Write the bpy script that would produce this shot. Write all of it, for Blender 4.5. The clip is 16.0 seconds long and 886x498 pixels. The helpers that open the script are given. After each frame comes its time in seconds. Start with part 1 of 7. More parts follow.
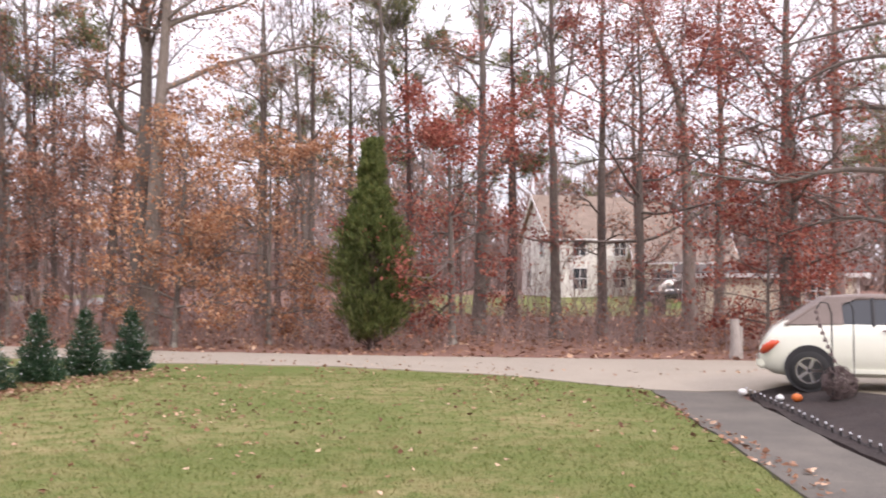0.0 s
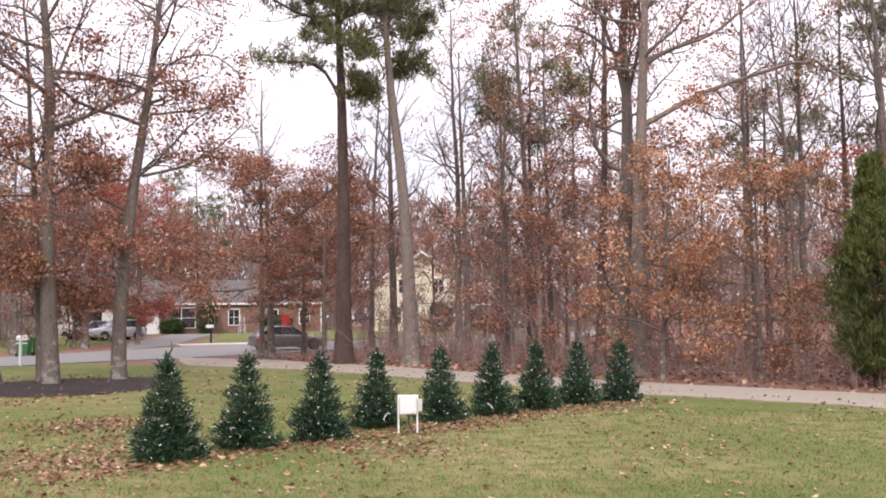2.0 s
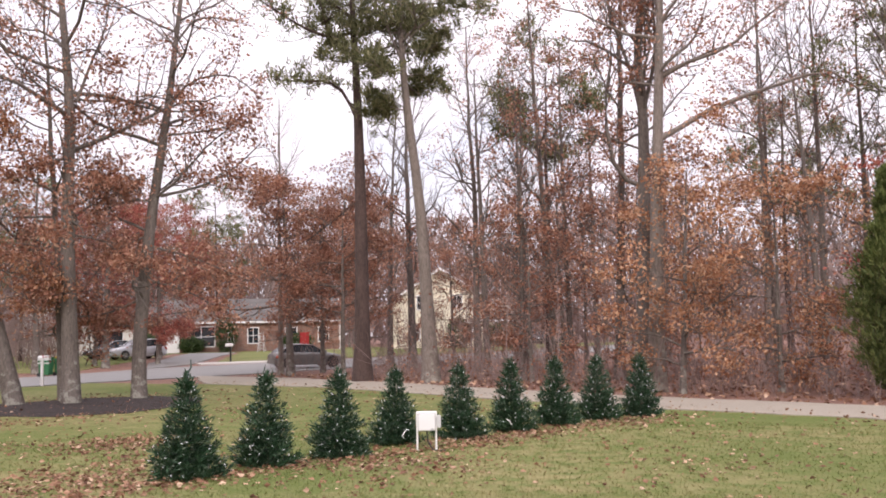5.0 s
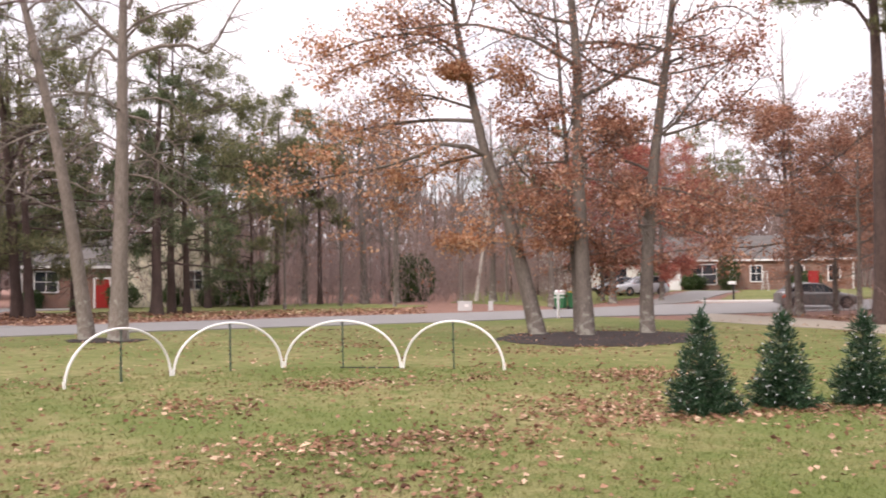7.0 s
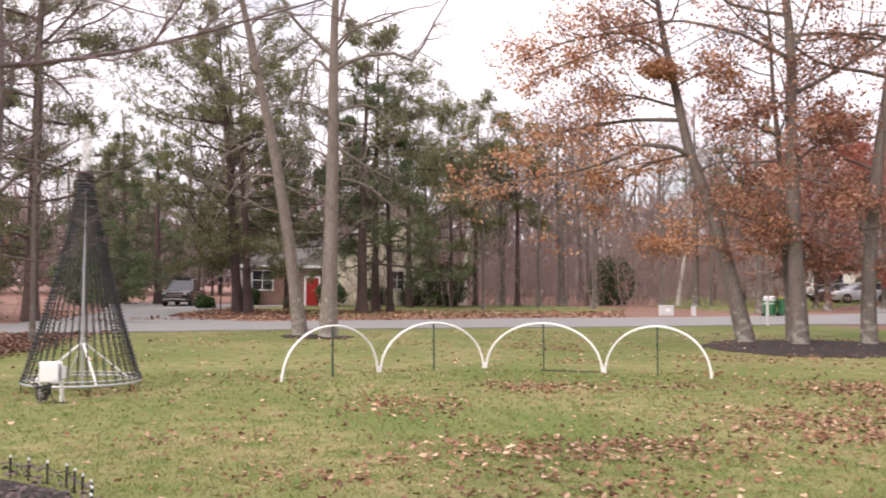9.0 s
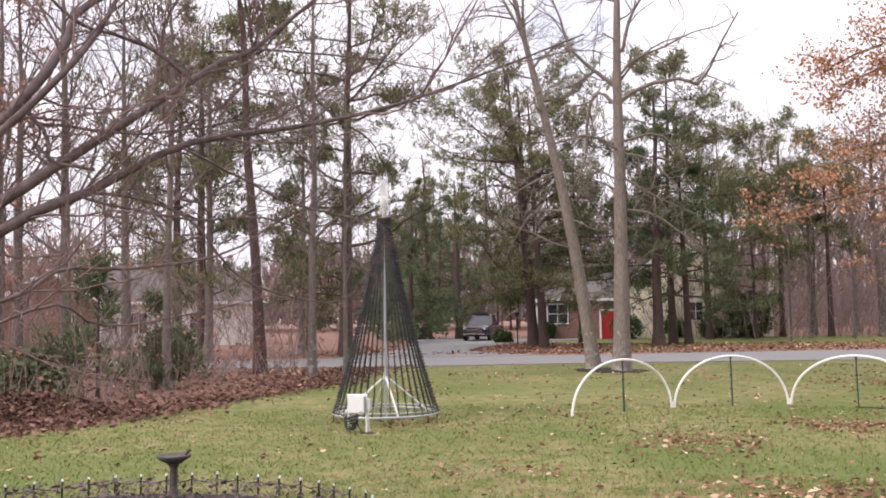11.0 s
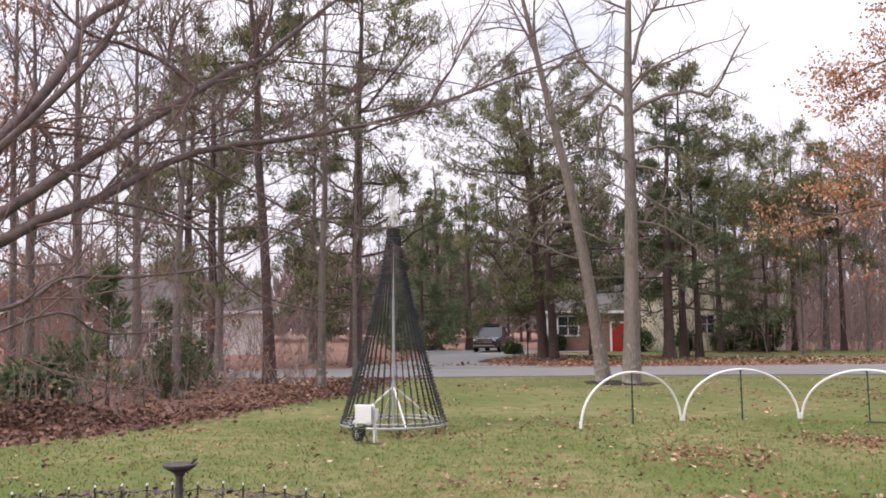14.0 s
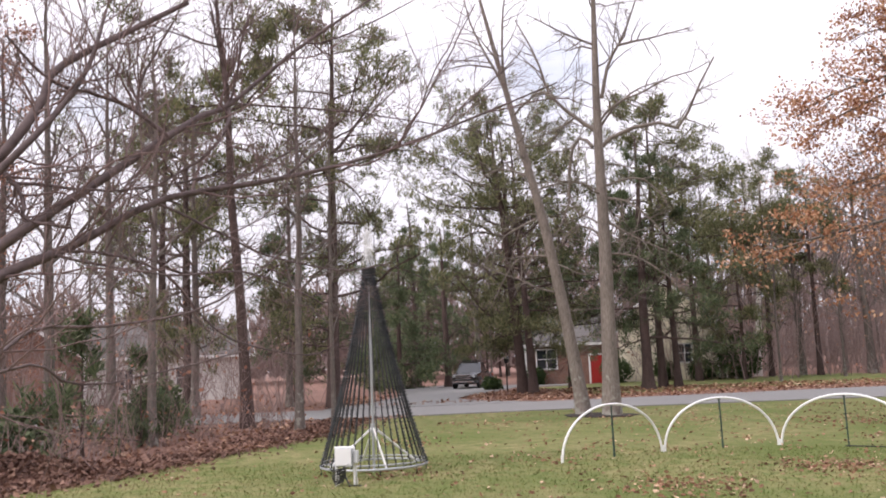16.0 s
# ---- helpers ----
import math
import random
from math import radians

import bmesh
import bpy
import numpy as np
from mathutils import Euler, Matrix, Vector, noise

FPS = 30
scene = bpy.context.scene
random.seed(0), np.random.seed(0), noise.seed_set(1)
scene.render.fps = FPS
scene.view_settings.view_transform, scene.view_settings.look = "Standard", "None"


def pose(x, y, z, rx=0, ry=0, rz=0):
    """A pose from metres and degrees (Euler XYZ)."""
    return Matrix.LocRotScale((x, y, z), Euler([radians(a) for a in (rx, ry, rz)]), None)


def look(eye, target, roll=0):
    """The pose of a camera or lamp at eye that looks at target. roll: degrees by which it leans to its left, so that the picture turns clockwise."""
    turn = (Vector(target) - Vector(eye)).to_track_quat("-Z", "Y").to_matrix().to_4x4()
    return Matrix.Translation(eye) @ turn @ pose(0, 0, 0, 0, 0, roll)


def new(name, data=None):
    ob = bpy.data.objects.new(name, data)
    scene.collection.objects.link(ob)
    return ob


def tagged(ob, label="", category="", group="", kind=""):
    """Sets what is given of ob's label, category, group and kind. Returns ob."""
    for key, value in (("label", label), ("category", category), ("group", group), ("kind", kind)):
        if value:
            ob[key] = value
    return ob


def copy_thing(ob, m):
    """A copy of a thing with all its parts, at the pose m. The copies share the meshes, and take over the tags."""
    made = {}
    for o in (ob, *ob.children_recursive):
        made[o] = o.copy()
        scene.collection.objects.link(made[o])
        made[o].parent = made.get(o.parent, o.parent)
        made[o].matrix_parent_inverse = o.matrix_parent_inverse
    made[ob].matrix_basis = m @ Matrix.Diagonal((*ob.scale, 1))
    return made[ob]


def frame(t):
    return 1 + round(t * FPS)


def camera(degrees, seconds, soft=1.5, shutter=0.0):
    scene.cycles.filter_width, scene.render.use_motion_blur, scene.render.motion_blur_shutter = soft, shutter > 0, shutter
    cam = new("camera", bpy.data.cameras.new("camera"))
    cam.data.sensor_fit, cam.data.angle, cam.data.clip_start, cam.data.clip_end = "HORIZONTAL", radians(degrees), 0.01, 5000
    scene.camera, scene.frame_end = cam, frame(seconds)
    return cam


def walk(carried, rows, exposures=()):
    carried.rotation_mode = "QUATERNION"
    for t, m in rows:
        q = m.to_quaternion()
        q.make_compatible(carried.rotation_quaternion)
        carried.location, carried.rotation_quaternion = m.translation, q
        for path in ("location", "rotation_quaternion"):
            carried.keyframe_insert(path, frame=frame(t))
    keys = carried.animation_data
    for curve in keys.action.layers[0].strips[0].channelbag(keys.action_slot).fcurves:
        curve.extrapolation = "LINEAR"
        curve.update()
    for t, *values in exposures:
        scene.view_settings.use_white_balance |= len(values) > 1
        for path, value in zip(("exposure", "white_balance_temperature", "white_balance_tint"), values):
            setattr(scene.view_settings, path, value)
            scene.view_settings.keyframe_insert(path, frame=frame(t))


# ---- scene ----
cam = camera(51.16, 16.0, 1.8, 0.2)
PATH = [
    (0.0, pose(0.009, -0.031, 1.890, 92.200, -0.000, 0.000)),
    (0.5, pose(-0.027, -0.032, 1.907, 93.101, 0.187, 9.652)),
    (1.0, pose(-0.051, -0.014, 1.900, 92.839, 0.368, 19.501)),
    (1.5, pose(0.022, 0.035, 1.901, 93.040, 0.317, 25.607)),
    (2.0, pose(0.074, 0.088, 1.896, 94.298, 0.547, 29.574)),
    (2.5, pose(0.104, 0.085, 1.887, 94.998, 1.028, 29.758)),
    (3.0, pose(0.109, 0.099, 1.883, 95.398, 1.395, 29.730)),
    (3.2, pose(0.112, 0.091, 1.886, 95.445, 1.366, 29.548)),
    (5.3, pose(0.088, 0.080, 1.883, 95.138, 0.721, 31.176)),
    (5.5, pose(0.079, 0.050, 1.871, 94.443, 0.059, 31.672)),
    (6.0, pose(0.073, -0.023, 1.877, 92.564, -0.012, 36.813)),
    (6.5, pose(0.008, -0.057, 1.880, 92.037, -0.271, 49.839)),
    (7.0, pose(-0.006, -0.080, 1.885, 91.894, 0.443, 60.865)),
    (7.5, pose(-0.008, -0.107, 1.881, 91.694, -0.088, 66.053)),
    (8.0, pose(-0.003, -0.113, 1.890, 91.899, -0.156, 67.322)),
    (8.5, pose(-0.033, -0.101, 1.901, 91.964, 0.493, 67.755)),
    (9.0, pose(-0.068, -0.175, 1.901, 92.017, -0.352, 72.949)),
    (9.5, pose(-0.075, -0.187, 1.920, 92.663, 1.078, 79.639)),
    (10.0, pose(-0.055, -0.094, 1.916, 91.831, 1.019, 86.522)),
    (10.2, pose(-0.045, -0.045, 1.915, 91.587, 0.826, 90.255)),
    (12.3, pose(-0.027, 0.058, 1.908, 96.535, 1.064, 90.036)),
    (12.5, pose(-0.012, 0.072, 1.910, 96.612, 1.121, 90.125)),
    (13.0, pose(-0.011, 0.074, 1.909, 96.197, 0.903, 90.971)),
    (13.5, pose(-0.035, 0.063, 1.912, 95.189, 0.394, 91.385)),
    (14.0, pose(-0.040, 0.058, 1.907, 94.827, 0.395, 91.847)),
    (14.5, pose(-0.041, 0.060, 1.908, 94.612, 0.299, 92.170)),
    (15.0, pose(-0.050, 0.058, 1.908, 94.350, 0.552, 92.537)),
    (15.5, pose(-0.109, 0.035, 1.949, 94.578, 0.397, 91.643)),
    (16.0, pose(-0.033, 0.071, 1.918, 97.063, 2.264, 90.538)),
]
walk(cam, PATH, ((0.0, 0.9, 6700, 21), (2.5, 0.75, 6700, 21), (5.5, 0.71, 6800, 21), (7.5, 0.95, 7000, 20), (10.0, 0.89, 6850, 19), (12.5, 0.68, 6600, 18), (16.0, 0.65, 6600, 18)))

# world: bright broken overcast
SUN_AZ, SUN_EL = radians(150), radians(32)
world = bpy.data.worlds.new("world")
scene.world = world
world.use_nodes = True
wn, wl = world.node_tree.nodes, world.node_tree.links
bg = wn["Background"]
sky = wn.new("ShaderNodeTexSky")
sky.sky_type, sky.sun_disc = "NISHITA", False
sky.sun_elevation, sky.sun_rotation = SUN_EL, SUN_AZ
sky.air_density, sky.dust_density, sky.ozone_density = 1.0, 1.5, 1.0
bright = wn.new("ShaderNodeVectorMath")
bright.operation = "SCALE"
bright.inputs["Scale"].default_value = 1.5
wl.new(sky.outputs[0], bright.inputs[0])
wtc = wn.new("ShaderNodeTexCoord")
wmap = wn.new("ShaderNodeMapping")
wmap.inputs["Scale"].default_value = (1.0, 1.0, 2.6)
wl.new(wtc.outputs["Generated"], wmap.inputs["Vector"])
cloud = wn.new("ShaderNodeTexNoise")
cloud.inputs["Scale"].default_value, cloud.inputs["Detail"].default_value, cloud.inputs["Roughness"].default_value = 2.6, 6.0, 0.55
wl.new(wmap.outputs[0], cloud.inputs["Vector"])
cramp = wn.new("ShaderNodeValToRGB")
cramp.color_ramp.elements[0].position, cramp.color_ramp.elements[1].position = 0.28, 0.47
cramp.color_ramp.elements[0].color = (0.45, 0.45, 0.45, 1)
wl.new(cloud.outputs[0], cramp.inputs[0])
wmix = wn.new("ShaderNodeMix")
wmix.data_type = "RGBA"
wmix.inputs["B"].default_value = (10.6, 10.7, 11.6, 1)
wl.new(cramp.outputs[0], wmix.inputs["Factor"])
wl.new(bright.outputs[0], wmix.inputs["A"])
# an overcast sky is dimmer towards the horizon
wsep = wn.new("ShaderNodeSeparateXYZ")
wl.new(wtc.outputs["Generated"], wsep.inputs[0])
wgrade = wn.new("ShaderNodeMapRange")
wgrade.inputs["From Min"].default_value, wgrade.inputs["From Max"].default_value = 0.0, 0.9
wgrade.inputs["To Min"].default_value, wgrade.inputs["To Max"].default_value = 0.52, 1.22
wl.new(wsep.outputs["Z"], wgrade.inputs["Value"])
wdim = wn.new("ShaderNodeVectorMath")
wdim.operation = "SCALE"
wl.new(wmix.outputs["Result"], wdim.inputs[0])
wl.new(wgrade.outputs[0], wdim.inputs["Scale"])
wl.new(wdim.outputs[0], bg.inputs["Color"])
bg.inputs["Strength"].default_value = 0.1
sun = new("sun", bpy.data.lights.new("sun", "SUN"))
sun.data.energy, sun.data.angle, sun.data.color = 1.1, radians(14), (1.0, 0.95, 0.87)
sun_dir = Vector((math.sin(SUN_AZ) * math.cos(SUN_EL), math.cos(SUN_AZ) * math.cos(SUN_EL), math.sin(SUN_EL)))
sun.matrix_world = look(sun_dir * 60, (0, 0, 0))

# ---- materials ----
def node_mat(name):
    m = bpy.data.materials.new(name)
    m.use_nodes = True
    return m, m.node_tree.nodes, m.node_tree.links, m.node_tree.nodes["Principled BSDF"]


def rgba(c):
    return (c[0], c[1], c[2], 1.0)


def noise_node(n, l, vec, scale, detail=5.0, rough=0.6):
    t = n.new("ShaderNodeTexNoise")
    t.inputs["Scale"].default_value, t.inputs["Detail"].default_value, t.inputs["Roughness"].default_value = scale, detail, rough
    l.new(vec, t.inputs["Vector"])
    return t.outputs[0]


def ramp_node(n, l, fac, stops):
    r = n.new("ShaderNodeValToRGB")
    e = r.color_ramp.elements
    e[0].position, e[0].color = stops[0][0], rgba(stops[0][1])
    e[1].position, e[1].color = stops[-1][0], rgba(stops[-1][1])
    for p, c in stops[1:-1]:
        x = e.new(p)
        x.color = rgba(c)
    l.new(fac, r.inputs[0])
    return r.outputs[0]


def mix_node(n, l, fac, a, b, mode="MIX"):
    m = n.new("ShaderNodeMix")
    m.data_type, m.blend_type = "RGBA", mode
    if isinstance(fac, float):
        m.inputs["Factor"].default_value = fac
    else:
        l.new(fac, m.inputs["Factor"])
    for key, v in (("A", a), ("B", b)):
        if isinstance(v, tuple):
            m.inputs[key].default_value = rgba(v)
        else:
            l.new(v, m.inputs[key])
    return m.outputs["Result"]


def surface(name, dark, light, fine=40.0, coarse=2.0, rough=0.85, bump=0.3, stretch=(1, 1, 1), metal=0.0, third=None, depth=0.02, space="Object"):
    """Two-scale mottled surface in real-world size."""
    m, n, l, b = node_mat(name)
    tc = n.new("ShaderNodeTexCoord")
    mp = n.new("ShaderNodeMapping")
    mp.inputs["Scale"].default_value = stretch
    l.new(tc.outputs[space], mp.inputs["Vector"])
    v = mp.outputs[0]
    a = noise_node(n, l, v, fine)
    c = noise_node(n, l, v, coarse, 4.0)
    mid = tuple((x + y) / 2 for x, y in zip(dark, light))
    col = ramp_node(n, l, a, [(0.3, dark), (0.5, mid), (0.72, light)])
    wear = ramp_node(n, l, c, [(0.3, dark), (0.7, third or light)])
    col = mix_node(n, l, 0.42, col, wear)
    l.new(col, b.inputs["Base Color"])
    b.inputs["Roughness"].default_value, b.inputs["Metallic"].default_value = rough, metal
    if bump:
        bp = n.new("ShaderNodeBump")
        bp.inputs["Strength"].default_value, bp.inputs["Distance"].default_value = bump, depth
        l.new(a, bp.inputs["Height"])
        l.new(bp.outputs[0], b.inputs["Normal"])
    return m


def foliage(name, stops, rough=0.6, thin=0.35):
    """Leaves: each one takes its own tint; light passes partly through."""
    m, n, l, b = node_mat(name)
    g = n.new("ShaderNodeNewGeometry")
    col = ramp_node(n, l, g.outputs["Random Per Island"], stops)
    tc = n.new("ShaderNodeTexCoord")
    big = noise_node(n, l, tc.outputs["Object"], 0.5, 2.0)
    tone = ramp_node(n, l, big, [(0.3, (0.75, 0.72, 0.72)), (0.7, (1.18, 1.12, 1.05))])
    col = mix_node(n, l, 1.0, col, tone, "MULTIPLY")
    l.new(col, b.inputs["Base Color"])
    b.inputs["Roughness"].default_value = rough
    b.inputs["Specular IOR Level"].default_value = 0.25
    tr = n.new("ShaderNodeBsdfTranslucent")
    l.new(col, tr.inputs["Color"])
    mx = n.new("ShaderNodeMixShader")
    mx.inputs[0].default_value = thin
    l.new(b.outputs[0], mx.inputs[1])
    l.new(tr.outputs[0], mx.inputs[2])
    l.new(mx.outputs[0], n["Material Output"].inputs["Surface"])
    return m


def plain(name, col, rough=0.5, metal=0.0, coat=0.0):
    m = surface(name, tuple(x * 0.9 for x in col), col, 90.0, 3.0, rough, 0.04, metal=metal, depth=0.002)
    m.node_tree.nodes["Principled BSDF"].inputs["Coat Weight"].default_value = coat
    return m


def lawn_material():
    m, n, l, b = node_mat("lawn_grass")
    tc = n.new("ShaderNodeTexCoord")
    v = tc.outputs["Object"]
    fine = noise_node(n, l, v, 28.0, 6.0, 0.75)
    mid = noise_node(n, l, v, 2.4, 5.0, 0.65)
    big = noise_node(n, l, v, 0.22, 3.0, 0.5)
    green = ramp_node(n, l, fine, [(0.3, (0.042, 0.062, 0.015)), (0.5, (0.105, 0.14, 0.036)), (0.72, (0.205, 0.225, 0.072))])
    straw = ramp_node(n, l, fine, [(0.3, (0.14, 0.12, 0.052)), (0.7, (0.37, 0.32, 0.155))])
    dry = n.new("ShaderNodeMath")
    dry.operation = "MULTIPLY"
    f1 = ramp_node(n, l, mid, [(0.38, (0.1, 0.1, 0.1)), (0.6, (1, 1, 1))])
    f2 = ramp_node(n, l, big, [(0.36, (0.1, 0.1, 0.1)), (0.62, (0.95, 0.95, 0.95))])
    l.new(f1, dry.inputs[0])
    l.new(f2, dry.inputs[1])
    col = mix_node(n, l, dry.outputs[0], green, straw)
    l.new(col, b.inputs["Base Color"])
    b.inputs["Roughness"].default_value = 0.9
    b.inputs["Specular IOR Level"].default_value = 0.15
    bp = n.new("ShaderNodeBump")
    bp.inputs["Strength"].default_value, bp.inputs["Distance"].default_value = 0.4, 0.04
    l.new(fine, bp.inputs["Height"])
    l.new(bp.outputs[0], b.inputs["Normal"])
    return m


def glass_material(name, tint=(0.02, 0.025, 0.03)):
    m, n, l, b = node_mat(name)
    b.inputs["Base Color"].default_value = rgba(tint)
    b.inputs["Roughness"].default_value = 0.06
    b.inputs["IOR"].default_value = 1.5
    b.inputs["Coat Weight"].default_value = 0.6
    return m


def brick_material():
    m, n, l, b = node_mat("brick_wall")
    tc = n.new("ShaderNodeTexCoord")
    mp = n.new("ShaderNodeMapping")
    mp.inputs["Rotation"].default_value = (radians(90), 0, 0)
    l.new(tc.outputs["Object"], mp.inputs["Vector"])
    br = n.new("ShaderNodeTexBrick")
    br.inputs["Scale"].default_value = 1.0
    br.inputs["Brick Width"].default_value, br.inputs["Row Height"].default_value, br.inputs["Mortar Size"].default_value = 0.21, 0.075, 0.008
    br.inputs["Color1"].default_value, br.inputs["Color2"].default_value = (0.26, 0.12, 0.085, 1), (0.17, 0.085, 0.065, 1)
    br.inputs["Mortar"].default_value = (0.3, 0.27, 0.24, 1)
    l.new(mp.outputs[0], br.inputs["Vector"])
    big = noise_node(n, l, tc.outputs["Object"], 1.2)
    tone = ramp_node(n, l, big, [(0.3, (0.75, 0.75, 0.75)), (0.7, (1.15, 1.1, 1.05))])
    l.new(mix_node(n, l, 1.0, br.outputs[0], tone, "MULTIPLY"), b.inputs["Base Color"])
    b.inputs["Roughness"].default_value = 0.9
    return m


def siding_material(name, col):
    m, n, l, b = node_mat(name)
    tc = n.new("ShaderNodeTexCoord")
    w = n.new("ShaderNodeTexWave")
    w.bands_direction, w.wave_profile = "Z", "SAW"
    w.inputs["Scale"].default_value = 1.4
    l.new(tc.outputs["Object"], w.inputs["Vector"])
    big = noise_node(n, l, tc.outputs["Object"], 0.8)
    c = ramp_node(n, l, big, [(0.3, tuple(x * 0.88 for x in col)), (0.7, col)])
    l.new(c, b.inputs["Base Color"])
    bp = n.new("ShaderNodeBump")
    bp.inputs["Strength"].default_value, bp.inputs["Distance"].default_value = 0.6, 0.02
    l.new(w.outputs[0], bp.inputs["Height"])
    l.new(bp.outputs[0], b.inputs["Normal"])
    b.inputs["Roughness"].default_value = 0.6
    return m


M = {}
M["lawn"] = lawn_material()
M["litter"] = surface("leaf_litter", (0.085, 0.042, 0.03), (0.36, 0.19, 0.135), 9.0, 0.5, 0.95, 0.9, third=(0.27, 0.145, 0.105), depth=0.05)
M["soil"] = surface("mulch_soil", (0.009, 0.006, 0.006), (0.052, 0.036, 0.031), 22.0, 1.5, 0.95, 0.9, depth=0.05)
M["asphalt"] = surface("old_asphalt", (0.175, 0.172, 0.165), (0.275, 0.268, 0.255), 60.0, 0.6, 0.9, 0.25, third=(0.21, 0.205, 0.195))
M["gravel"] = surface("worn_lane", (0.24, 0.21, 0.165), (0.42, 0.375, 0.305), 30.0, 0.7, 0.95, 0.4, third=(0.32, 0.275, 0.215))
M["path"] = surface("dark_path_asphalt", (0.055, 0.05, 0.043), (0.15, 0.138, 0.118), 50.0, 0.7, 0.95, 0.3, third=(0.19, 0.165, 0.135))
M["concrete"] = surface("concrete", (0.38, 0.36, 0.335), (0.52, 0.49, 0.455), 40.0, 0.8, 0.85, 0.2)
M["bark_oak"] = surface("oak_bark", (0.065, 0.052, 0.044), (0.25, 0.208, 0.178), 9.0, 1.2, 0.95, 1.0, (3, 3, 0.7), third=(0.18, 0.16, 0.145), depth=0.04)
M["bark_pale"] = surface("pale_bark", (0.10, 0.083, 0.07), (0.31, 0.262, 0.228), 8.0, 1.0, 0.95, 0.8, (3, 3, 0.7), third=(0.24, 0.2, 0.17), depth=0.04)
M["bark_pine"] = surface("pine_bark", (0.03, 0.02, 0.018), (0.125, 0.082, 0.07), 7.0, 1.0, 0.95, 1.0, (3, 3, 0.8), depth=0.05)
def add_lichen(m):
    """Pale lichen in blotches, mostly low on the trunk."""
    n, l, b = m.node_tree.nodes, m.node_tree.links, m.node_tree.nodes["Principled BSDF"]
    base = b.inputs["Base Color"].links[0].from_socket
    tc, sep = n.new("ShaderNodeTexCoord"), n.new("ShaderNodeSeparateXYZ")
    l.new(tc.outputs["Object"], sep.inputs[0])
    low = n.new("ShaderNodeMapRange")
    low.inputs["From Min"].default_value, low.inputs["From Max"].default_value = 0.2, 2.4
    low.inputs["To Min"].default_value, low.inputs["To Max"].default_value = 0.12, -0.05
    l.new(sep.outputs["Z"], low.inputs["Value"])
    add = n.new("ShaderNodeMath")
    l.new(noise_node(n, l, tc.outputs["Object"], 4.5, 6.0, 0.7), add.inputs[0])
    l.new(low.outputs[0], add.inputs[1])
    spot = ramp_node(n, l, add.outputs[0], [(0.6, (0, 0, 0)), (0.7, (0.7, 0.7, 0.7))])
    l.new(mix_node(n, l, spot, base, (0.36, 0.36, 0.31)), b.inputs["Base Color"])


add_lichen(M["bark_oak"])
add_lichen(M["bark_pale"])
M["bark_birch"] = surface("birch_bark", (0.42, 0.38, 0.34), (0.72, 0.68, 0.62), 6.0, 1.0, 0.8, 0.3, (1, 1, 3))
M["bark_cherry"] = surface("cherry_bark", (0.04, 0.025, 0.024), (0.21, 0.15, 0.14), 14.0, 2.0, 0.7, 0.6, (1, 1, 1), third=(0.12, 0.085, 0.08), depth=0.01)
M["twig"] = surface("grey_twigs", (0.16, 0.115, 0.105), (0.36, 0.27, 0.24), 5.0, 0.4, 0.95, 0.0)
M["bud_twig"] = surface("reddish_twigs", (0.07, 0.04, 0.038), (0.27, 0.185, 0.17), 6.0, 0.8, 0.8, 0.0)
M["oak_leaf"] = foliage("oak_leaf_brown", [(0.0, (0.18, 0.078, 0.055)), (0.4, (0.31, 0.15, 0.10)), (0.75, (0.43, 0.23, 0.16)), (1.0, (0.6, 0.41, 0.31))])
M["orange_leaf"] = foliage("oak_leaf_orange", [(0.0, (0.26, 0.11, 0.06)), (0.5, (0.46, 0.24, 0.135)), (1.0, (0.66, 0.46, 0.31))])
M["red_leaf"] = foliage("oak_leaf_red", [(0.0, (0.19, 0.05, 0.04)), (0.5, (0.35, 0.11, 0.085)), (1.0, (0.5, 0.24, 0.18))])
M["pine_needle"] = foliage("pine_needles", [(0.0, (0.08, 0.092, 0.046)), (0.5, (0.16, 0.178, 0.085)), (1.0, (0.3, 0.3, 0.165))], 0.6, 0.4)
M["spruce"] = foliage("dark_pine_needles", [(0.0, (0.055, 0.085, 0.045)), (0.5, (0.115, 0.16, 0.085)), (1.0, (0.21, 0.245, 0.135))], 0.6, 0.4)
M["cedar"] = foliage("cedar_sprays", [(0.0, (0.05, 0.078, 0.022)), (0.5, (0.105, 0.145, 0.045)), (1.0, (0.2, 0.225, 0.08))], 0.6, 0.25)
M["tinsel"] = foliage("artificial_needles", [(0.0, (0.012, 0.036, 0.018)), (0.5, (0.026, 0.07, 0.034)), (0.9, (0.05, 0.11, 0.058)), (1.0, (0.24, 0.3, 0.25))], 0.45, 0.05)
M["shrub"] = foliage("shrub_leaves", [(0.0, (0.02, 0.045, 0.016)), (0.5, (0.045, 0.085, 0.028)), (1.0, (0.08, 0.12, 0.04))], 0.5, 0.15)
M["fallen"] = foliage("fallen_leaves", [(0.0, (0.10, 0.05, 0.032)), (0.4, (0.23, 0.12, 0.075)), (0.8, (0.37, 0.225, 0.15)), (1.0, (0.66, 0.5, 0.37))], 0.8, 0.1)
# darker copy of the fallen leaves: the wood-edge shade is in its colours
M["shaded_leaf"] = foliage("shaded_leaves", [(0.0, (0.07, 0.037, 0.028)), (0.5, (0.15, 0.083, 0.06)), (1.0, (0.28, 0.175, 0.13))], 0.7, 0.05)
M["blade"] = M["lawn"]
M["pvc"] = plain("white_pvc", (0.82, 0.82, 0.8), 0.35)
M["white"] = plain("white_paint", (0.78, 0.78, 0.77), 0.5)
M["galv"] = plain("galvanised_steel", (0.5, 0.52, 0.54), 0.45, 0.6)
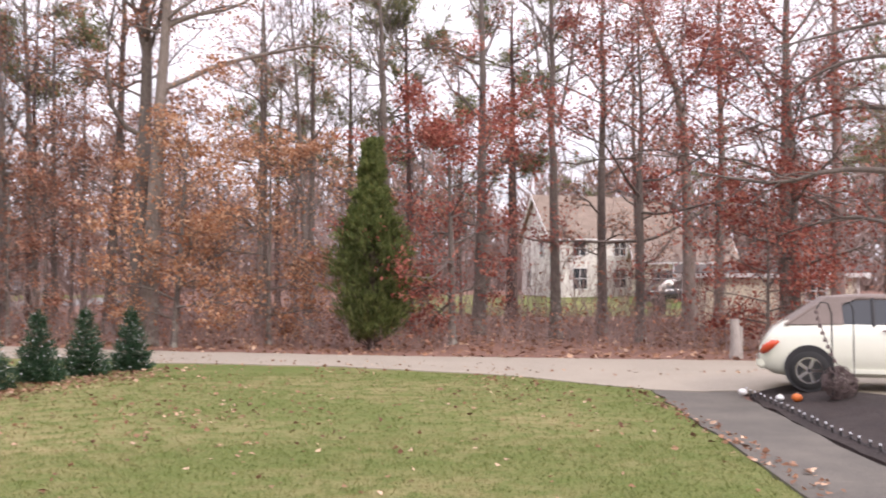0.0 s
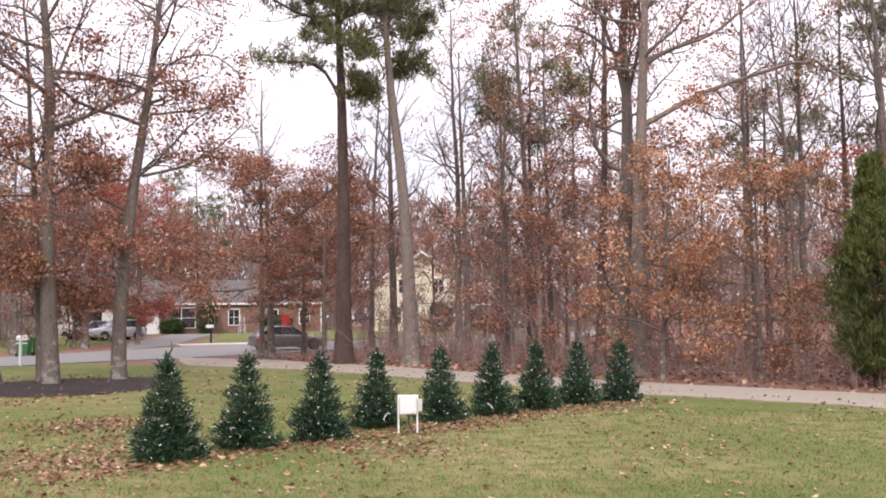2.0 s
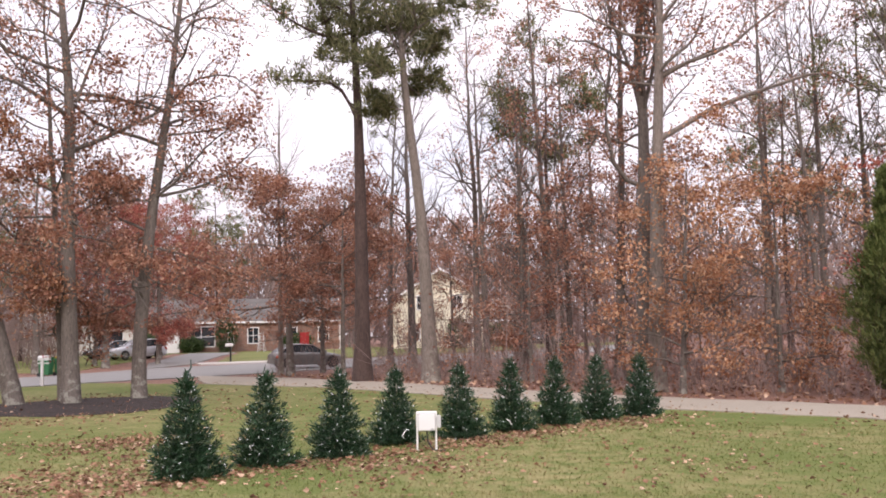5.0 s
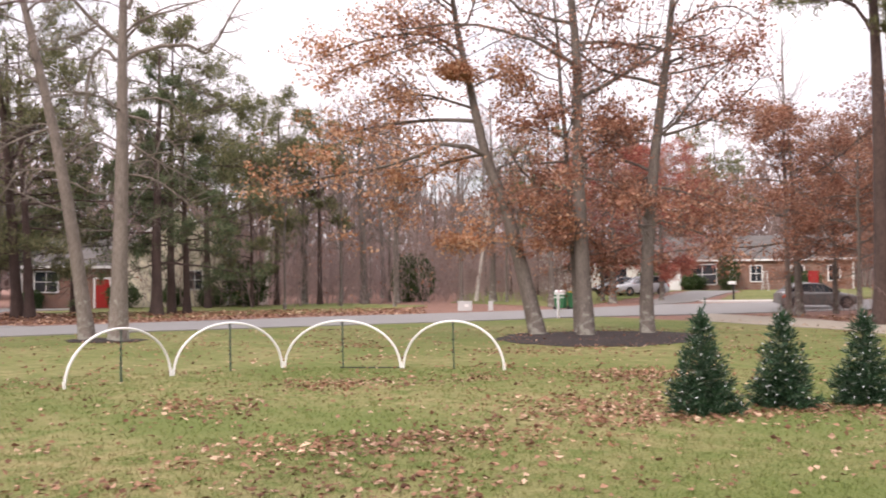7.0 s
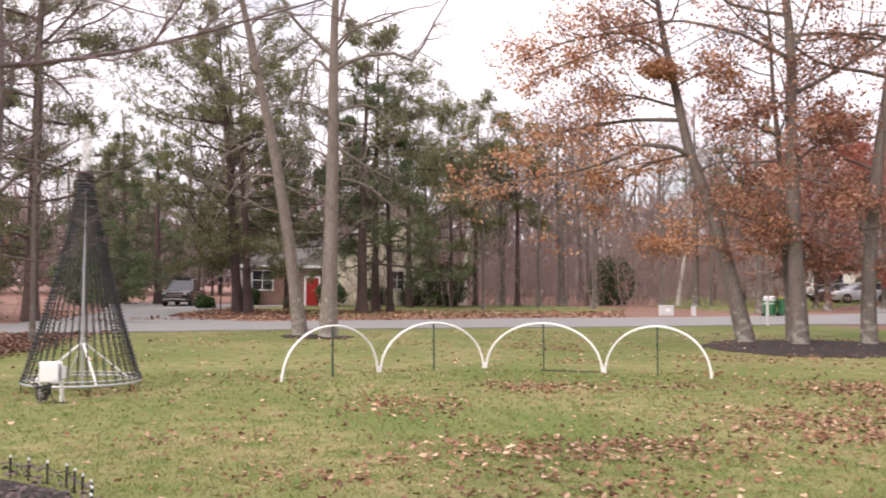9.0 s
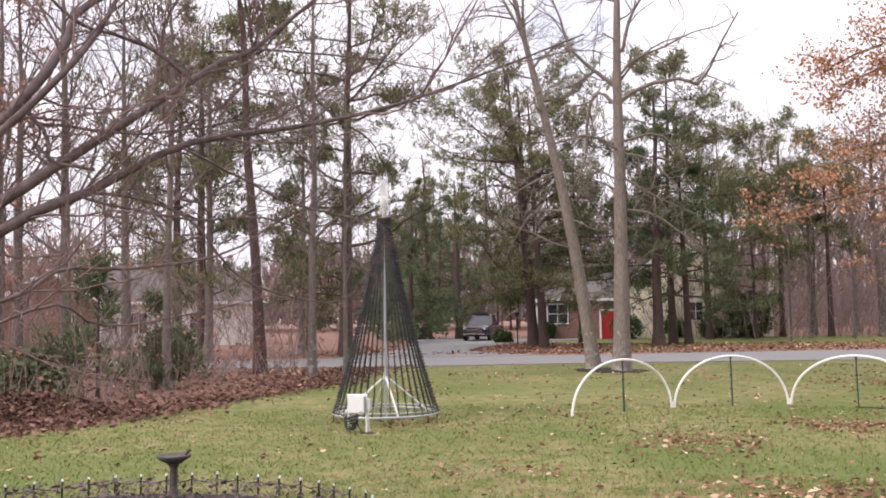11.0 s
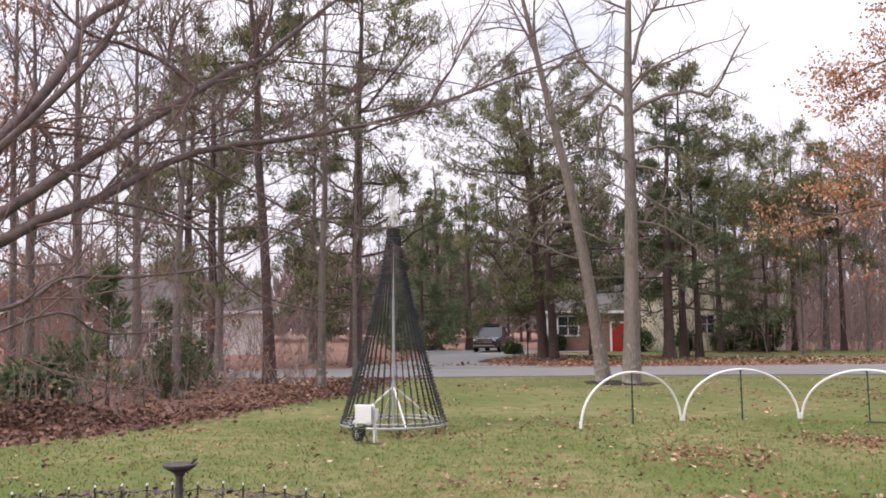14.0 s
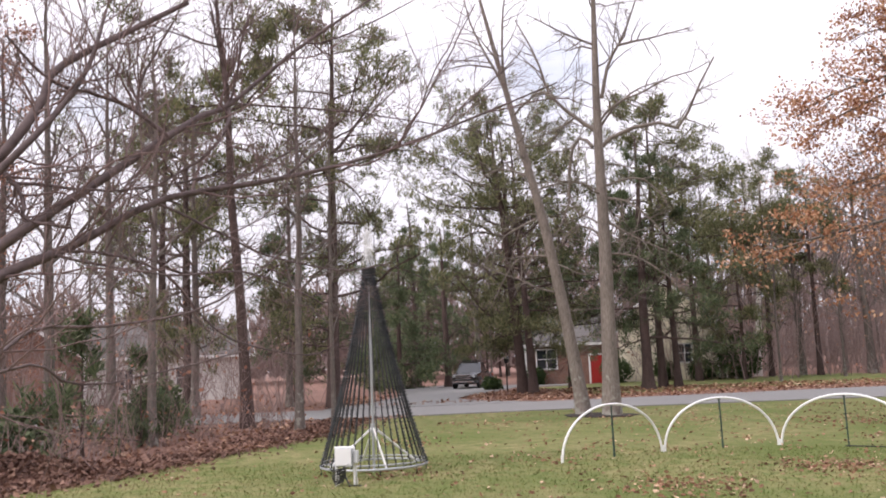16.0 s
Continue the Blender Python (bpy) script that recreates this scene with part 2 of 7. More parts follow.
M["post_green"] = plain("green_post_paint", (0.03, 0.062, 0.045), 0.5)
M["wire"] = plain("dark_green_wire", (0.025, 0.035, 0.035), 0.45)
M["bulb"] = plain("clear_bulb_plastic", (0.72, 0.75, 0.78), 0.2)
M["socket"] = plain("dark_bulb_sockets", (0.018, 0.021, 0.024), 0.35)
M["grey"] = plain("pale_grey_plastic", (0.55, 0.56, 0.56), 0.5)
M["black"] = plain("black_plastic", (0.02, 0.02, 0.022), 0.5)
M["green_bin"] = plain("green_bin_plastic", (0.02, 0.13, 0.05), 0.45)
M["yellow"] = plain("yellow_plastic", (0.6, 0.4, 0.03), 0.5)
M["red"] = plain("red_paint", (0.36, 0.026, 0.022), 0.45)
M["stone"] = surface("bird_bath_stone", (0.035, 0.03, 0.028), (0.12, 0.105, 0.095), 25.0, 3.0, 0.85, 0.4)
M["iron"] = plain("dark_iron", (0.03, 0.03, 0.03), 0.5, 0.5)
M["orange"] = plain("orange_gourd", (0.65, 0.16, 0.03), 0.5)
M["wood"] = surface("weathered_wood", (0.2, 0.18, 0.16), (0.48, 0.44, 0.4), 10.0, 2.0, 0.9, 0.5, (6, 6, 0.5))
M["car_cream"] = plain("cream_car_paint", (0.74, 0.755, 0.64), 0.25, 0.0, 1.0)
M["car_grey"] = plain("grey_car_paint", (0.2, 0.195, 0.185), 0.3, 0.3, 1.0)
M["car_white"] = plain("silver_white_car_paint", (0.55, 0.57, 0.6), 0.3, 0.1, 1.0)
M["car_black"] = plain("black_car_paint", (0.015, 0.017, 0.022), 0.2, 0.0, 1.0)
M["soft_top"] = surface("taupe_soft_top", (0.17, 0.135, 0.12), (0.26, 0.215, 0.195), 120.0, 3.0, 0.9, 0.2)
M["tyre"] = plain("tyre_rubber", (0.018, 0.018, 0.018), 0.8)
M["chrome"] = plain("chrome", (0.75, 0.76, 0.78), 0.15, 1.0)
M["lamp_red"] = plain("red_lamp_lens", (0.6, 0.08, 0.03), 0.2)
M["lamp_clear"] = plain("clear_lamp_lens", (0.7, 0.72, 0.72), 0.15)
M["glass"] = glass_material("window_glass")
M["brick"] = brick_material()
M["siding_white"] = siding_material("white_siding", (0.74, 0.72, 0.68))
M["siding_beige"] = siding_material("beige_siding", (0.78, 0.72, 0.57))
M["shingle"] = surface("brown_shingles", (0.14, 0.105, 0.085), (0.32, 0.25, 0.20), 8.0, 0.8, 0.95, 0.4, (1, 1, 3))
M["shingle_dark"] = surface("grey_shingles", (0.07, 0.065, 0.062), (0.17, 0.155, 0.145), 8.0, 0.8, 0.95, 0.4, (1, 1, 3))

# ---- tools ----
def quads_mesh(name, V, Q, smooth=False):
    """A mesh from an array of corners and an array of four-cornered faces."""
    me = bpy.data.meshes.new(name)
    V, Q = np.asarray(V, np.float32), np.asarray(Q, np.int32)
    me.vertices.add(len(V))
    me.vertices.foreach_set("co", V.ravel())
    me.loops.add(Q.size)
    me.loops.foreach_set("vertex_index", Q.ravel())
    me.polygons.add(len(Q))
    me.polygons.foreach_set("loop_start", np.arange(0, Q.size, 4, dtype=np.int32))
    me.polygons.foreach_set("use_smooth", np.full(len(Q), smooth, bool))
    me.update(calc_edges=True)
    return me


class Geo:
    """Collects corners and faces of one part."""

    def __init__(self):
        self.v, self.f = [], []

    def add(self, v, f, m=None):
        o = len(self.v)
        self.v += [tuple(m @ Vector(p)) for p in v] if m is not None else [tuple(p) for p in v]
        self.f += [tuple(i + o for i in q) for q in f]
        return self

    def box(self, c, s, m=None):
        x, y, z = (k / 2 for k in s)
        v = [(c[0] + i * x, c[1] + j * y, c[2] + k * z) for k in (-1, 1) for j in (-1, 1) for i in (-1, 1)]
        return self.add(v, [(0, 2, 3, 1), (4, 5, 7, 6), (0, 1, 5, 4), (2, 6, 7, 3), (0, 4, 6, 2), (1, 3, 7, 5)], m)

    def tube(self, pts, r, k=8, cap=True, m=None):
        pts = [Vector(p) for p in pts]
        n = len(pts)
        rr = r if isinstance(r, (list, tuple)) else [r] * n
        v, f = [], []
        ref = Vector((0.31, 0.77, 0.55))
        for i, p in enumerate(pts):
            t = (pts[min(i + 1, n - 1)] - pts[max(i - 1, 0)]).normalized()
            a = t.cross(ref if abs(t.dot(ref)) < 0.95 else Vector((1, 0, 0))).normalized()
            b = t.cross(a)
            v += [p + (a * math.cos(2 * math.pi * j / k) + b * math.sin(2 * math.pi * j / k)) * rr[i] for j in range(k)]
        for i in range(n - 1):
            f += [(i * k + j, i * k + (j + 1) % k, (i + 1) * k + (j + 1) % k, (i + 1) * k + j) for j in range(k)]
        if cap:
            f += [tuple(range(k))[::-1], tuple((n - 1) * k + j for j in range(k))]
        return self.add(v, f, m)

    def lathe(self, prof, k=20, m=None):
        v, f = [], []
        for r, z in prof:
            v += [(r * math.cos(2 * math.pi * j / k), r * math.sin(2 * math.pi * j / k), z) for j in range(k)]
        for i in range(len(prof) - 1):
            f += [(i * k + j, i * k + (j + 1) % k, (i + 1) * k + (j + 1) % k, (i + 1) * k + j) for j in range(k)]
        f += [tuple(range(k))[::-1], tuple((len(prof) - 1) * k + j for j in range(k))]
        return self.add(v, f, m)

    def ring(self, R, r, z, k=48, s=8):
        v, f = [], []
        for i in range(k):
            a = 2 * math.pi * i / k
            for j in range(s):
                b = 2 * math.pi * j / s
                v.append(((R + r * math.cos(b)) * math.cos(a), (R + r * math.cos(b)) * math.sin(a), z + r * math.sin(b)))
        for i in range(k):
            f += [(i * s + j, ((i + 1) % k) * s + j, ((i + 1) % k) * s + (j + 1) % s, i * s + (j + 1) % s) for j in range(s)]
        return self.add(v, f)

    def prism(self, outline, y0, y1, m=None):
        """An outline in x and z, pulled from y0 to y1."""
        n = len(outline)
        v = [(x, y0, z) for x, z in outline] + [(x, y1, z) for x, z in outline]
        f = [(i, (i + 1) % n, n + (i + 1) % n, n + i) for i in range(n)] + [tuple(range(n))[::-1], tuple(range(n, 2 * n))]
        return self.add(v, f, m)


def part(name, geo, material, parent=None, label="", bevel=0.0, smooth=False):
    """Links a Geo (or a mesh) as one object under a thing or a part."""
    if isinstance(geo, Geo):
        me = bpy.data.meshes.new(name)
        me.from_pydata(geo.v, [], geo.f)
        bm = bmesh.new()
        bm.from_mesh(me)
        bmesh.ops.recalc_face_normals(bm, faces=bm.faces)
        if bevel:
            bmesh.ops.bevel(bm, geom=bm.edges[:], offset=bevel, segments=2, affect="EDGES", clamp_overlap=True)
        if smooth or bevel:
            for q in bm.faces:
                q.smooth = smooth
        bm.to_mesh(me)
        bm.free()
    else:
        me = geo
    if not me.materials:
        me.materials.append(material)
    ob = new(name, me)
    ob.parent = parent
    if label:
        ob["label"] = label
    return ob


def thing(name, m, label, category, group="", kind=""):
    ob = new(name)
    ob.empty_display_size = 0.2
    ob.matrix_basis = m
    return tagged(ob, label, category, group, kind)


def smooth_step(a, b, x):
    t = np.clip((x - a) / (b - a), 0, 1)
    return t * t * (3 - 2 * t)


def gz(x, y, raised=True):
    """Height of the ground: flat near the camera, rising gently towards the houses."""
    d = np.hypot(x, y)
    az = np.degrees(np.arctan2(-np.asarray(x, float), y))
    rise = np.interp(az, [-30, 5, 25, 45, 60, 75, 130], [1.15, 1.15, 0.75, 0.65, 0.45, 0.0, 0.3])
    far = smooth_step(48, 95, d) * rise
    park = (0.18 if raised else 0.0) * smooth_step(4.6, 6.4, np.asarray(x, float)) * smooth_step(11.0, 14, np.asarray(y, float)) * (1 - smooth_step(17, 21, np.asarray(y, float)))
    dip = 0.02 * np.sin(np.asarray(x) * 0.31 + 1) * np.sin(np.asarray(y) * 0.27) * smooth_step(6, 14, d)
    return far + park + dip


def sit(x, y, rz=0.0, up=0.0):
    return pose(x, y, float(gz(x, y)) + up, 0, 0, rz)


def inside(P, poly):
    """Which of the points P lie in the outline poly."""
    x, y = P[:, 0], P[:, 1]
    hit = np.zeros(len(P), bool)
    for (x0, y0), (x1, y1) in zip(poly, poly[1:] + poly[:1]):
        c = (y0 > y) != (y1 > y)
        hit ^= c & (x < (x1 - x0) * (y - y0) / (y1 - y0 + 1e-12) + x0)
    return hit


def dense(poly, step=1.0, wobble=0.0, seed=1):
    rng = np.random.default_rng(seed)
    out = []
    for (x0, y0), (x1, y1) in zip(poly, poly[1:] + poly[:1]):
        n = max(1, int(math.hypot(x1 - x0, y1 - y0) / step))
        for i in range(n):
            w = rng.normal(0, wobble, 2) if wobble else (0, 0)
            out.append((x0 + (x1 - x0) * i / n + w[0], y0 + (y1 - y0) * i / n + w[1]))
    return out


def sheet(name, poly, up, material, step=1.0, wobble=0.0, cell=1.5, mound=0.0):
    """A patch of ground with the outline poly, laid up metres over the ground and following it; mound: how high its middle swells."""
    edge = dense(poly, step, wobble)
    bm = bmesh.new()
    face = bm.faces.new([bm.verts.new((x, y, 0)) for x, y in edge])
    xs, ys = [p[0] for p in edge], [p[1] for p in edge]
    for axis, lo, hi in ((0, min(xs), max(xs)), (1, min(ys), max(ys))):
        for k in range(1, int((hi - lo) / cell) + 1):
            co, no = [0, 0, 0], [0, 0, 0]
            co[axis], no[axis] = lo + k * cell, 1
            bmesh.ops.bisect_plane(bm, geom=bm.verts[:] + bm.edges[:] + bm.faces[:], plane_co=co, plane_no=no)
    bm.verts.ensure_lookup_table()
    rim = np.array(edge)
    for v in bm.verts:
        swell = 0.0
        if mound:
            k = np.hypot(rim[:, 0] - v.co.x, rim[:, 1] - v.co.y).min()
            swell = mound * float(smooth_step(0, 1.1, k)) + mound * 0.25 * noise.noise((v.co.x * 2.2, v.co.y * 2.2, 0))* min(1.0, k * 2)
        v.co.z = float(gz(v.co.x, v.co.y)) + up + swell
    skirt = bmesh.ops.extrude_face_region(bm, geom=bm.faces[:])
    for g in skirt["geom"]:
        if isinstance(g, bmesh.types.BMVert):
            g.co.z -= up + 0.05
    bmesh.ops.recalc_face_normals(bm, faces=bm.faces)
    me = bpy.data.meshes.new(name)
    bm.to_mesh(me)
    bm.free()
    return part(name, me, material)


# ---- growing things ----
def tubes(P, R, k):
    """Tubes round n paths of m points each: P (n, m, 3), R (n, m), k sides."""
    n, m, _ = P.shape
    T = np.gradient(P, axis=1)
    T /= np.linalg.norm(T, axis=2, keepdims=True) + 1e-9
    ref = np.where(np.abs(T[:, :1, 2:3]) < 0.8, np.array([0, 0, 1.0]), np.array([1.0, 0, 0]))
    A = np.cross(T, np.broadcast_to(ref, T.shape))
    A /= np.linalg.norm(A, axis=2, keepdims=True) + 1e-9
    B = np.cross(T, A)
    a = 2 * np.pi * np.arange(k) / k
    V = P[:, :, None] + R[:, :, None, None] * (A[:, :, None] * np.cos(a)[:, None] + B[:, :, None] * np.sin(a)[:, None])
    base = (np.arange(n) * m * k)[:, None, None] + (np.arange(m - 1) * k)[None, :, None]
    j = np.arange(k)
    Q = np.stack([base + j, base + (j + 1) % k, base + k + (j + 1) % k, base + k + j], -1)
    return V.reshape(-1, 3), Q.reshape(-1, 4)


def joined(pieces):
    V, Q, o = [], [], 0
    for v, q in pieces:
        V.append(v)
        Q.append(q + o)
        o += len(v)
    return np.concatenate(V), np.concatenate(Q)


def unit(v):
    return v / (np.linalg.norm(v, axis=-1, keepdims=True) + 1e-9)


def run(rng, start, d, length, steps, crook, lift):
    """Paths that wander from start along d; lift bends them up (or down)."""
    n = len(start)
    P = np.zeros((n, steps + 1, 3))
    P[:, 0] = start
    for i in range(steps):
        d = unit(d + rng.normal(0, crook, (n, 3)) + np.array([0, 0, lift / steps]))
        P[:, i + 1] = P[:, i] + d * (length / steps)[:, None]
    return P


def along(P, u):
    """Point and heading at the share u of each path."""
    m = P.shape[1] - 1
    s = np.clip(u * m, 0, m - 1e-6)
    i = s.astype(int)
    k = np.arange(len(P))
    a, b = P[k, i], P[k, i + 1]
    return a + (b - a) * (s - i)[:, None], unit(b - a)


def fork(rng, P, L, R, count, lo, hi, ratio, wide, lift, steps, crook, thin, sides):
    """Side shoots on every path."""
    n = len(P)
    u = np.tile((np.arange(count) + 0.5) / count, n) * (hi - lo) + lo + rng.normal(0, 0.03, n * count)
    u = np.clip(u, 0.02, 0.99)
    who = np.repeat(np.arange(n), count)
    s, t = along(P[who], u)
    side = unit(np.cross(t, unit(rng.normal(0, 1, (len(t), 3)))))
    d = unit(t * (1 - wide) + side * wide + np.array([0, 0, 0.15]))
    length = L[who] * ratio * (1.15 - 0.7 * u) * rng.uniform(0.6, 1.25, len(u))
    Pn = run(rng, s, d, length, steps, crook, lift)
    r0 = np.minimum(R[who] * (1 - 0.75 * u) * 0.75, thin)
    taper = np.linspace(1, 0.35, steps + 1)
    return Pn, length, r0, tubes(Pn, r0[:, None] * taper, sides)


def glide(pts, n):
    """A smooth path of n points through a few guide points."""
    P = np.array(pts, float)
    s = np.linspace(0, len(P) - 1, n)
    i = np.clip(s.astype(int), 0, len(P) - 2)
    f = (s - i)[:, None]
    a, b, c, d = P[np.maximum(i - 1, 0)], P[i], P[i + 1], P[np.minimum(i + 2, len(P) - 1)]
    return 0.5 * (2 * b + (c - a) * f + (2 * a - 5 * b + 4 * c - d) * f ** 2 + (3 * b - a - 3 * c + d) * f ** 3)


def skeleton_of(seed, h, r, lx=0.0, ly=0.0, clear=0.4, limbs=14, spread=0.3, rise=0.5, lift=0.5, l2=7, l3=5, crook=0.13, wave=0.05, profile="round", flare=1.45, twig=0.012, bias=(0, 0), light=False, slim=1.0, bole=(), arms=(), across=(1, 0), stout=1.0, climb=0.5, pads=0):
    """Trunk, limbs, branches and twigs: returns the wood and the ends of the twigs.
    bole and arms guide the trunk and chosen limbs: points (metres along across, height)."""
    rng = np.random.default_rng(seed)
    m = 15
    u = np.linspace(0, 1, m)
    tr = np.zeros((1, m, 3))
    ax = np.array(across, float)
    if bole:
        g = np.array(bole, float)
        end = g[-1] + (g[-1] - g[-2]) / (g[-1, 1] - g[-2, 1]) * (h - g[-1, 1])
        p = glide([tuple(q) for q in g] + [tuple(end)], m)
        wob = np.cumsum(rng.normal(0, wave, m)) * u * h / m
        tr[0, :, :2] = p[:, :1] * ax + wob[:, None] * np.array([-ax[1], ax[0]])
        tr[0, :, 2] = p[:, 1]
        tr[0, 0, 2] = -0.1
    else:
        wob = np.cumsum(rng.normal(0, wave, (m, 2)), 0) * (u[:, None] ** 1.0) * h / m
        tr[0, :, 0] = lx * u * h + wob[:, 0]
        tr[0, :, 1] = ly * u * h + wob[:, 1]
        tr[0, :, 2] = u * h - 0.1
    hz = tr[0, :, 2] / h
    rad = r * (1 - 0.86 * np.clip(hz, 0, 1) ** 1.15)
    rad[0] *= flare
    rad[1] *= 1.06
    pieces = [tubes(tr, rad[None], 6 if light else 12)]
    n = limbs
    ul = np.linspace(clear, 0.97, n) + rng.normal(0, 0.02, n)
    ul = np.clip(ul, 0.05, 0.98)
    s, t = along(np.repeat(tr, n, 0), ul)
    az = np.arange(n) * 2.4 + rng.uniform(0, 6.28) + rng.normal(0, 0.4, n)
    k = (ul - clear) / (1 - clear)
    if profile == "round":
        size = 0.45 + 0.75 * np.sin(np.pi * np.clip(0.12 + 0.8 * k, 0, 1))
    elif profile == "cone":
        size = 1.15 * (1 - k) + 0.12
    else:
        size = 0.8 + 0.3 * k
    d = unit(np.stack([np.cos(az) + bias[0], np.sin(az) + bias[1], rise + climb * k], 1))
    L = spread * h * size * rng.uniform(0.55, 1.3, n) * (1 + 0.5 * (np.cos(az) * bias[0] + np.sin(az) * bias[1]))
    P = run(rng, s, d, L, 7, crook, lift)
    r1 = np.minimum(np.interp(ul, u, rad) * 0.5, (0.02 * L ** 0.9 + 0.008) * slim)
    for guide in arms:
        q = glide(guide, 8)
        deep = rng.uniform(-0.45, 0.45) * (q[:, 0] - q[0, 0]) + np.cumsum(rng.normal(0, 0.04, 8))
        deep -= deep[0]
        i = int(np.argmin(np.abs(tr[0, :, 2] - q[0, 1])))
        back = tr[0, i, :2] @ np.array([-ax[1], ax[0]]) * (abs(tr[0, i, :2] @ ax - q[0, 0]) < 0.5)
        path = np.zeros((1, 8, 3))
        path[0, :, :2] = q[:, :1] * ax + (deep + back)[:, None] * np.array([-ax[1], ax[0]])
        path[0, :, 2] = q[:, 1]
        P = np.concatenate([P, path])
        ln = float(np.linalg.norm(np.diff(path[0], axis=0), axis=1).sum())
        L = np.append(L, ln)
        r1 = np.append(r1, min(rad[i] * 0.6, (0.011 * ln + 0.014) * stout))
    pieces.append(tubes(P, r1[:, None] * np.linspace(1, 0.3, 8), 3 if light else 6))
    P2, L2, r2, w = fork(rng, P, L, r1, l2, 0.22, 1.0, 0.48, 0.62, lift * 0.6, 1 if light else 3, crook * 1.2, 0.03, 3)
    pieces.append(w)
    ends = [P2[:, -1], P[:, -1]]
    if l3:
        P3, L3, r3, w = fork(rng, P2, L2, r2, l3, 0.2, 1.0, 0.55, 0.6, lift * 0.5, 1, crook * 1.4, twig, 3)
        pieces.append(w)
        ends += [P3[:, -1], (P3[:, 0] + P3[:, -1]) / 2]
    if arms or pads:
        first = 0 if pads else limbs
        for q, ln in zip(P[first:], L[first:]):
            k = int((pads or 13) * ln) + 1
            c, _ = along(np.repeat(q[None], k, 0), rng.uniform(0.4 if pads else 0.3, 1.0, k))
            ends.append(c + rng.normal(0, 0.2 + 0.05 * ln, (k, 3)) * np.array([1, 1, 0.45]))
    ends = np.concatenate(ends)
    axis = np.stack([np.interp(ends[:, 2], tr[0, :, 2], tr[0, :, 0]), np.interp(ends[:, 2], tr[0, :, 2], tr[0, :, 1])], 1)
    off = np.hypot(*(ends[:, :2] - axis).T)
    return pieces[0], joined(pieces[1:]), ends, off, rng


def clumps(P, seed, scale):
    """Smooth lumpy field between about -1 and 1, to gather leaves in sprays."""
    r = np.random.default_rng(seed)
    f = 0.0
    for k in range(5):
        w = r.normal(0, 1, 3) * np.array([1, 1, 1.9])
        f = f + np.sin(P @ (w / np.linalg.norm(w) * scale * (1 + 0.35 * k)) + r.uniform(0, 6.28))
    return f / 2.6


def leaf_quads(rng, centres, count, size, scatter, flat=0.0, slim=0.34):
    """Folded diamond-shaped leaves, count of them round every centre."""
    c = np.repeat(centres, count, 0) + rng.normal(0, scatter, (len(centres) * count, 3)) * np.array([1, 1, 0.5])
    n = len(c)
    a = unit(rng.normal(0, 1, (n, 3)) * np.array([1, 1, 1 - flat]) + np.array([0, 0, -0.25 * (1 - flat)]))
    b = unit(np.cross(a, unit(rng.normal(0, 1, (n, 3)))))
    if flat:
        b = unit(b * np.array([1, 1, 1 - flat]))
    fold = np.cross(a, b)
    s = size * rng.uniform(0.6, 1.35, n)[:, None]
    V = np.stack([c, c + (a * 0.5 + b * slim + fold * 0.15) * s, c + a * s, c + (a * 0.5 - b * slim + fold * 0.12) * s], 1)
    return V.reshape(-1, 3), np.arange(n * 4).reshape(n, 4)


def tuft_quads(rng, centres, count, length, width, up=0.3, outward=None):
    """Sprays of narrow needles round every centre."""
    n = len(centres) * count
    c = np.repeat(centres, count, 0) + rng.normal(0, length * 0.25, (n, 3))
    a = rng.normal(0, 1, (n, 3)) + np.array([0, 0, up])
    if outward is not None:
        a = a * 0.55 + np.repeat(outward, count, 0)
    a = unit(a)
    b = unit(np.cross(a, unit(rng.normal(0, 1, (n, 3)))))
    s = length * rng.uniform(0.6, 1.25, n)[:, None]
    w = width * rng.uniform(0.7, 1.3, n)[:, None]
    V = np.stack([c, c + a * s * 0.55 + b * w, c + a * s, c + a * s * 0.55 - b * w], 1)
    return V.reshape(-1, 3), np.arange(n * 4).reshape(n, 4)


KINDS = {
    "oak": dict(clear=0.16, limbs=16, spread=0.27, rise=0.25, lift=0.1, l2=9, l3=6, crook=0.2, twig=0.008, flare=1.25, slim=0.75),
    "thinoak": dict(clear=0.2, limbs=18, spread=0.17, rise=0.5, lift=0.4, l2=8, l3=4, crook=0.2, twig=0.009),
    "spread": dict(clear=0.14, limbs=20, spread=0.42, rise=0.1, lift=0.0, l2=10, l3=5, crook=0.14, twig=0.007),
    "bare": dict(clear=0.28, limbs=17, spread=0.2, rise=0.8, lift=0.7, l2=9, l3=5, crook=0.17, twig=0.009),
    "bareA": dict(clear=0.12, limbs=16, spread=0.17, rise=0.1, lift=-0.35, l2=10, l3=6, crook=0.2, twig=0.006, slim=0.55),
    "bareB": dict(clear=0.14, limbs=18, spread=0.17, rise=0.15, lift=-0.3, l2=10, l3=6, crook=0.2, twig=0.006, slim=0.55),
    "birch": dict(clear=0.45, limbs=14, spread=0.2, rise=1.0, lift=0.6, l2=8, l3=5, crook=0.12),
    "pine": dict(clear=0.45, limbs=22, spread=0.2, rise=0.0, lift=0.2, l2=8, l3=3, crook=0.17, slim=0.75, climb=0.35, pads=14),
    "wpine": dict(clear=0.15, limbs=32, spread=0.24, rise=-0.1, lift=0.1, l2=8, l3=3, crook=0.12, profile="cone", slim=0.7, climb=0.3, pads=10),
}
LEAVES = {"oak": ("oak_leaf", 11, 0.112, 0.22), "thinoak": ("oak_leaf", 6, 0.115, 0.22), "spread": ("oak_leaf", 9, 0.112, 0.2)}
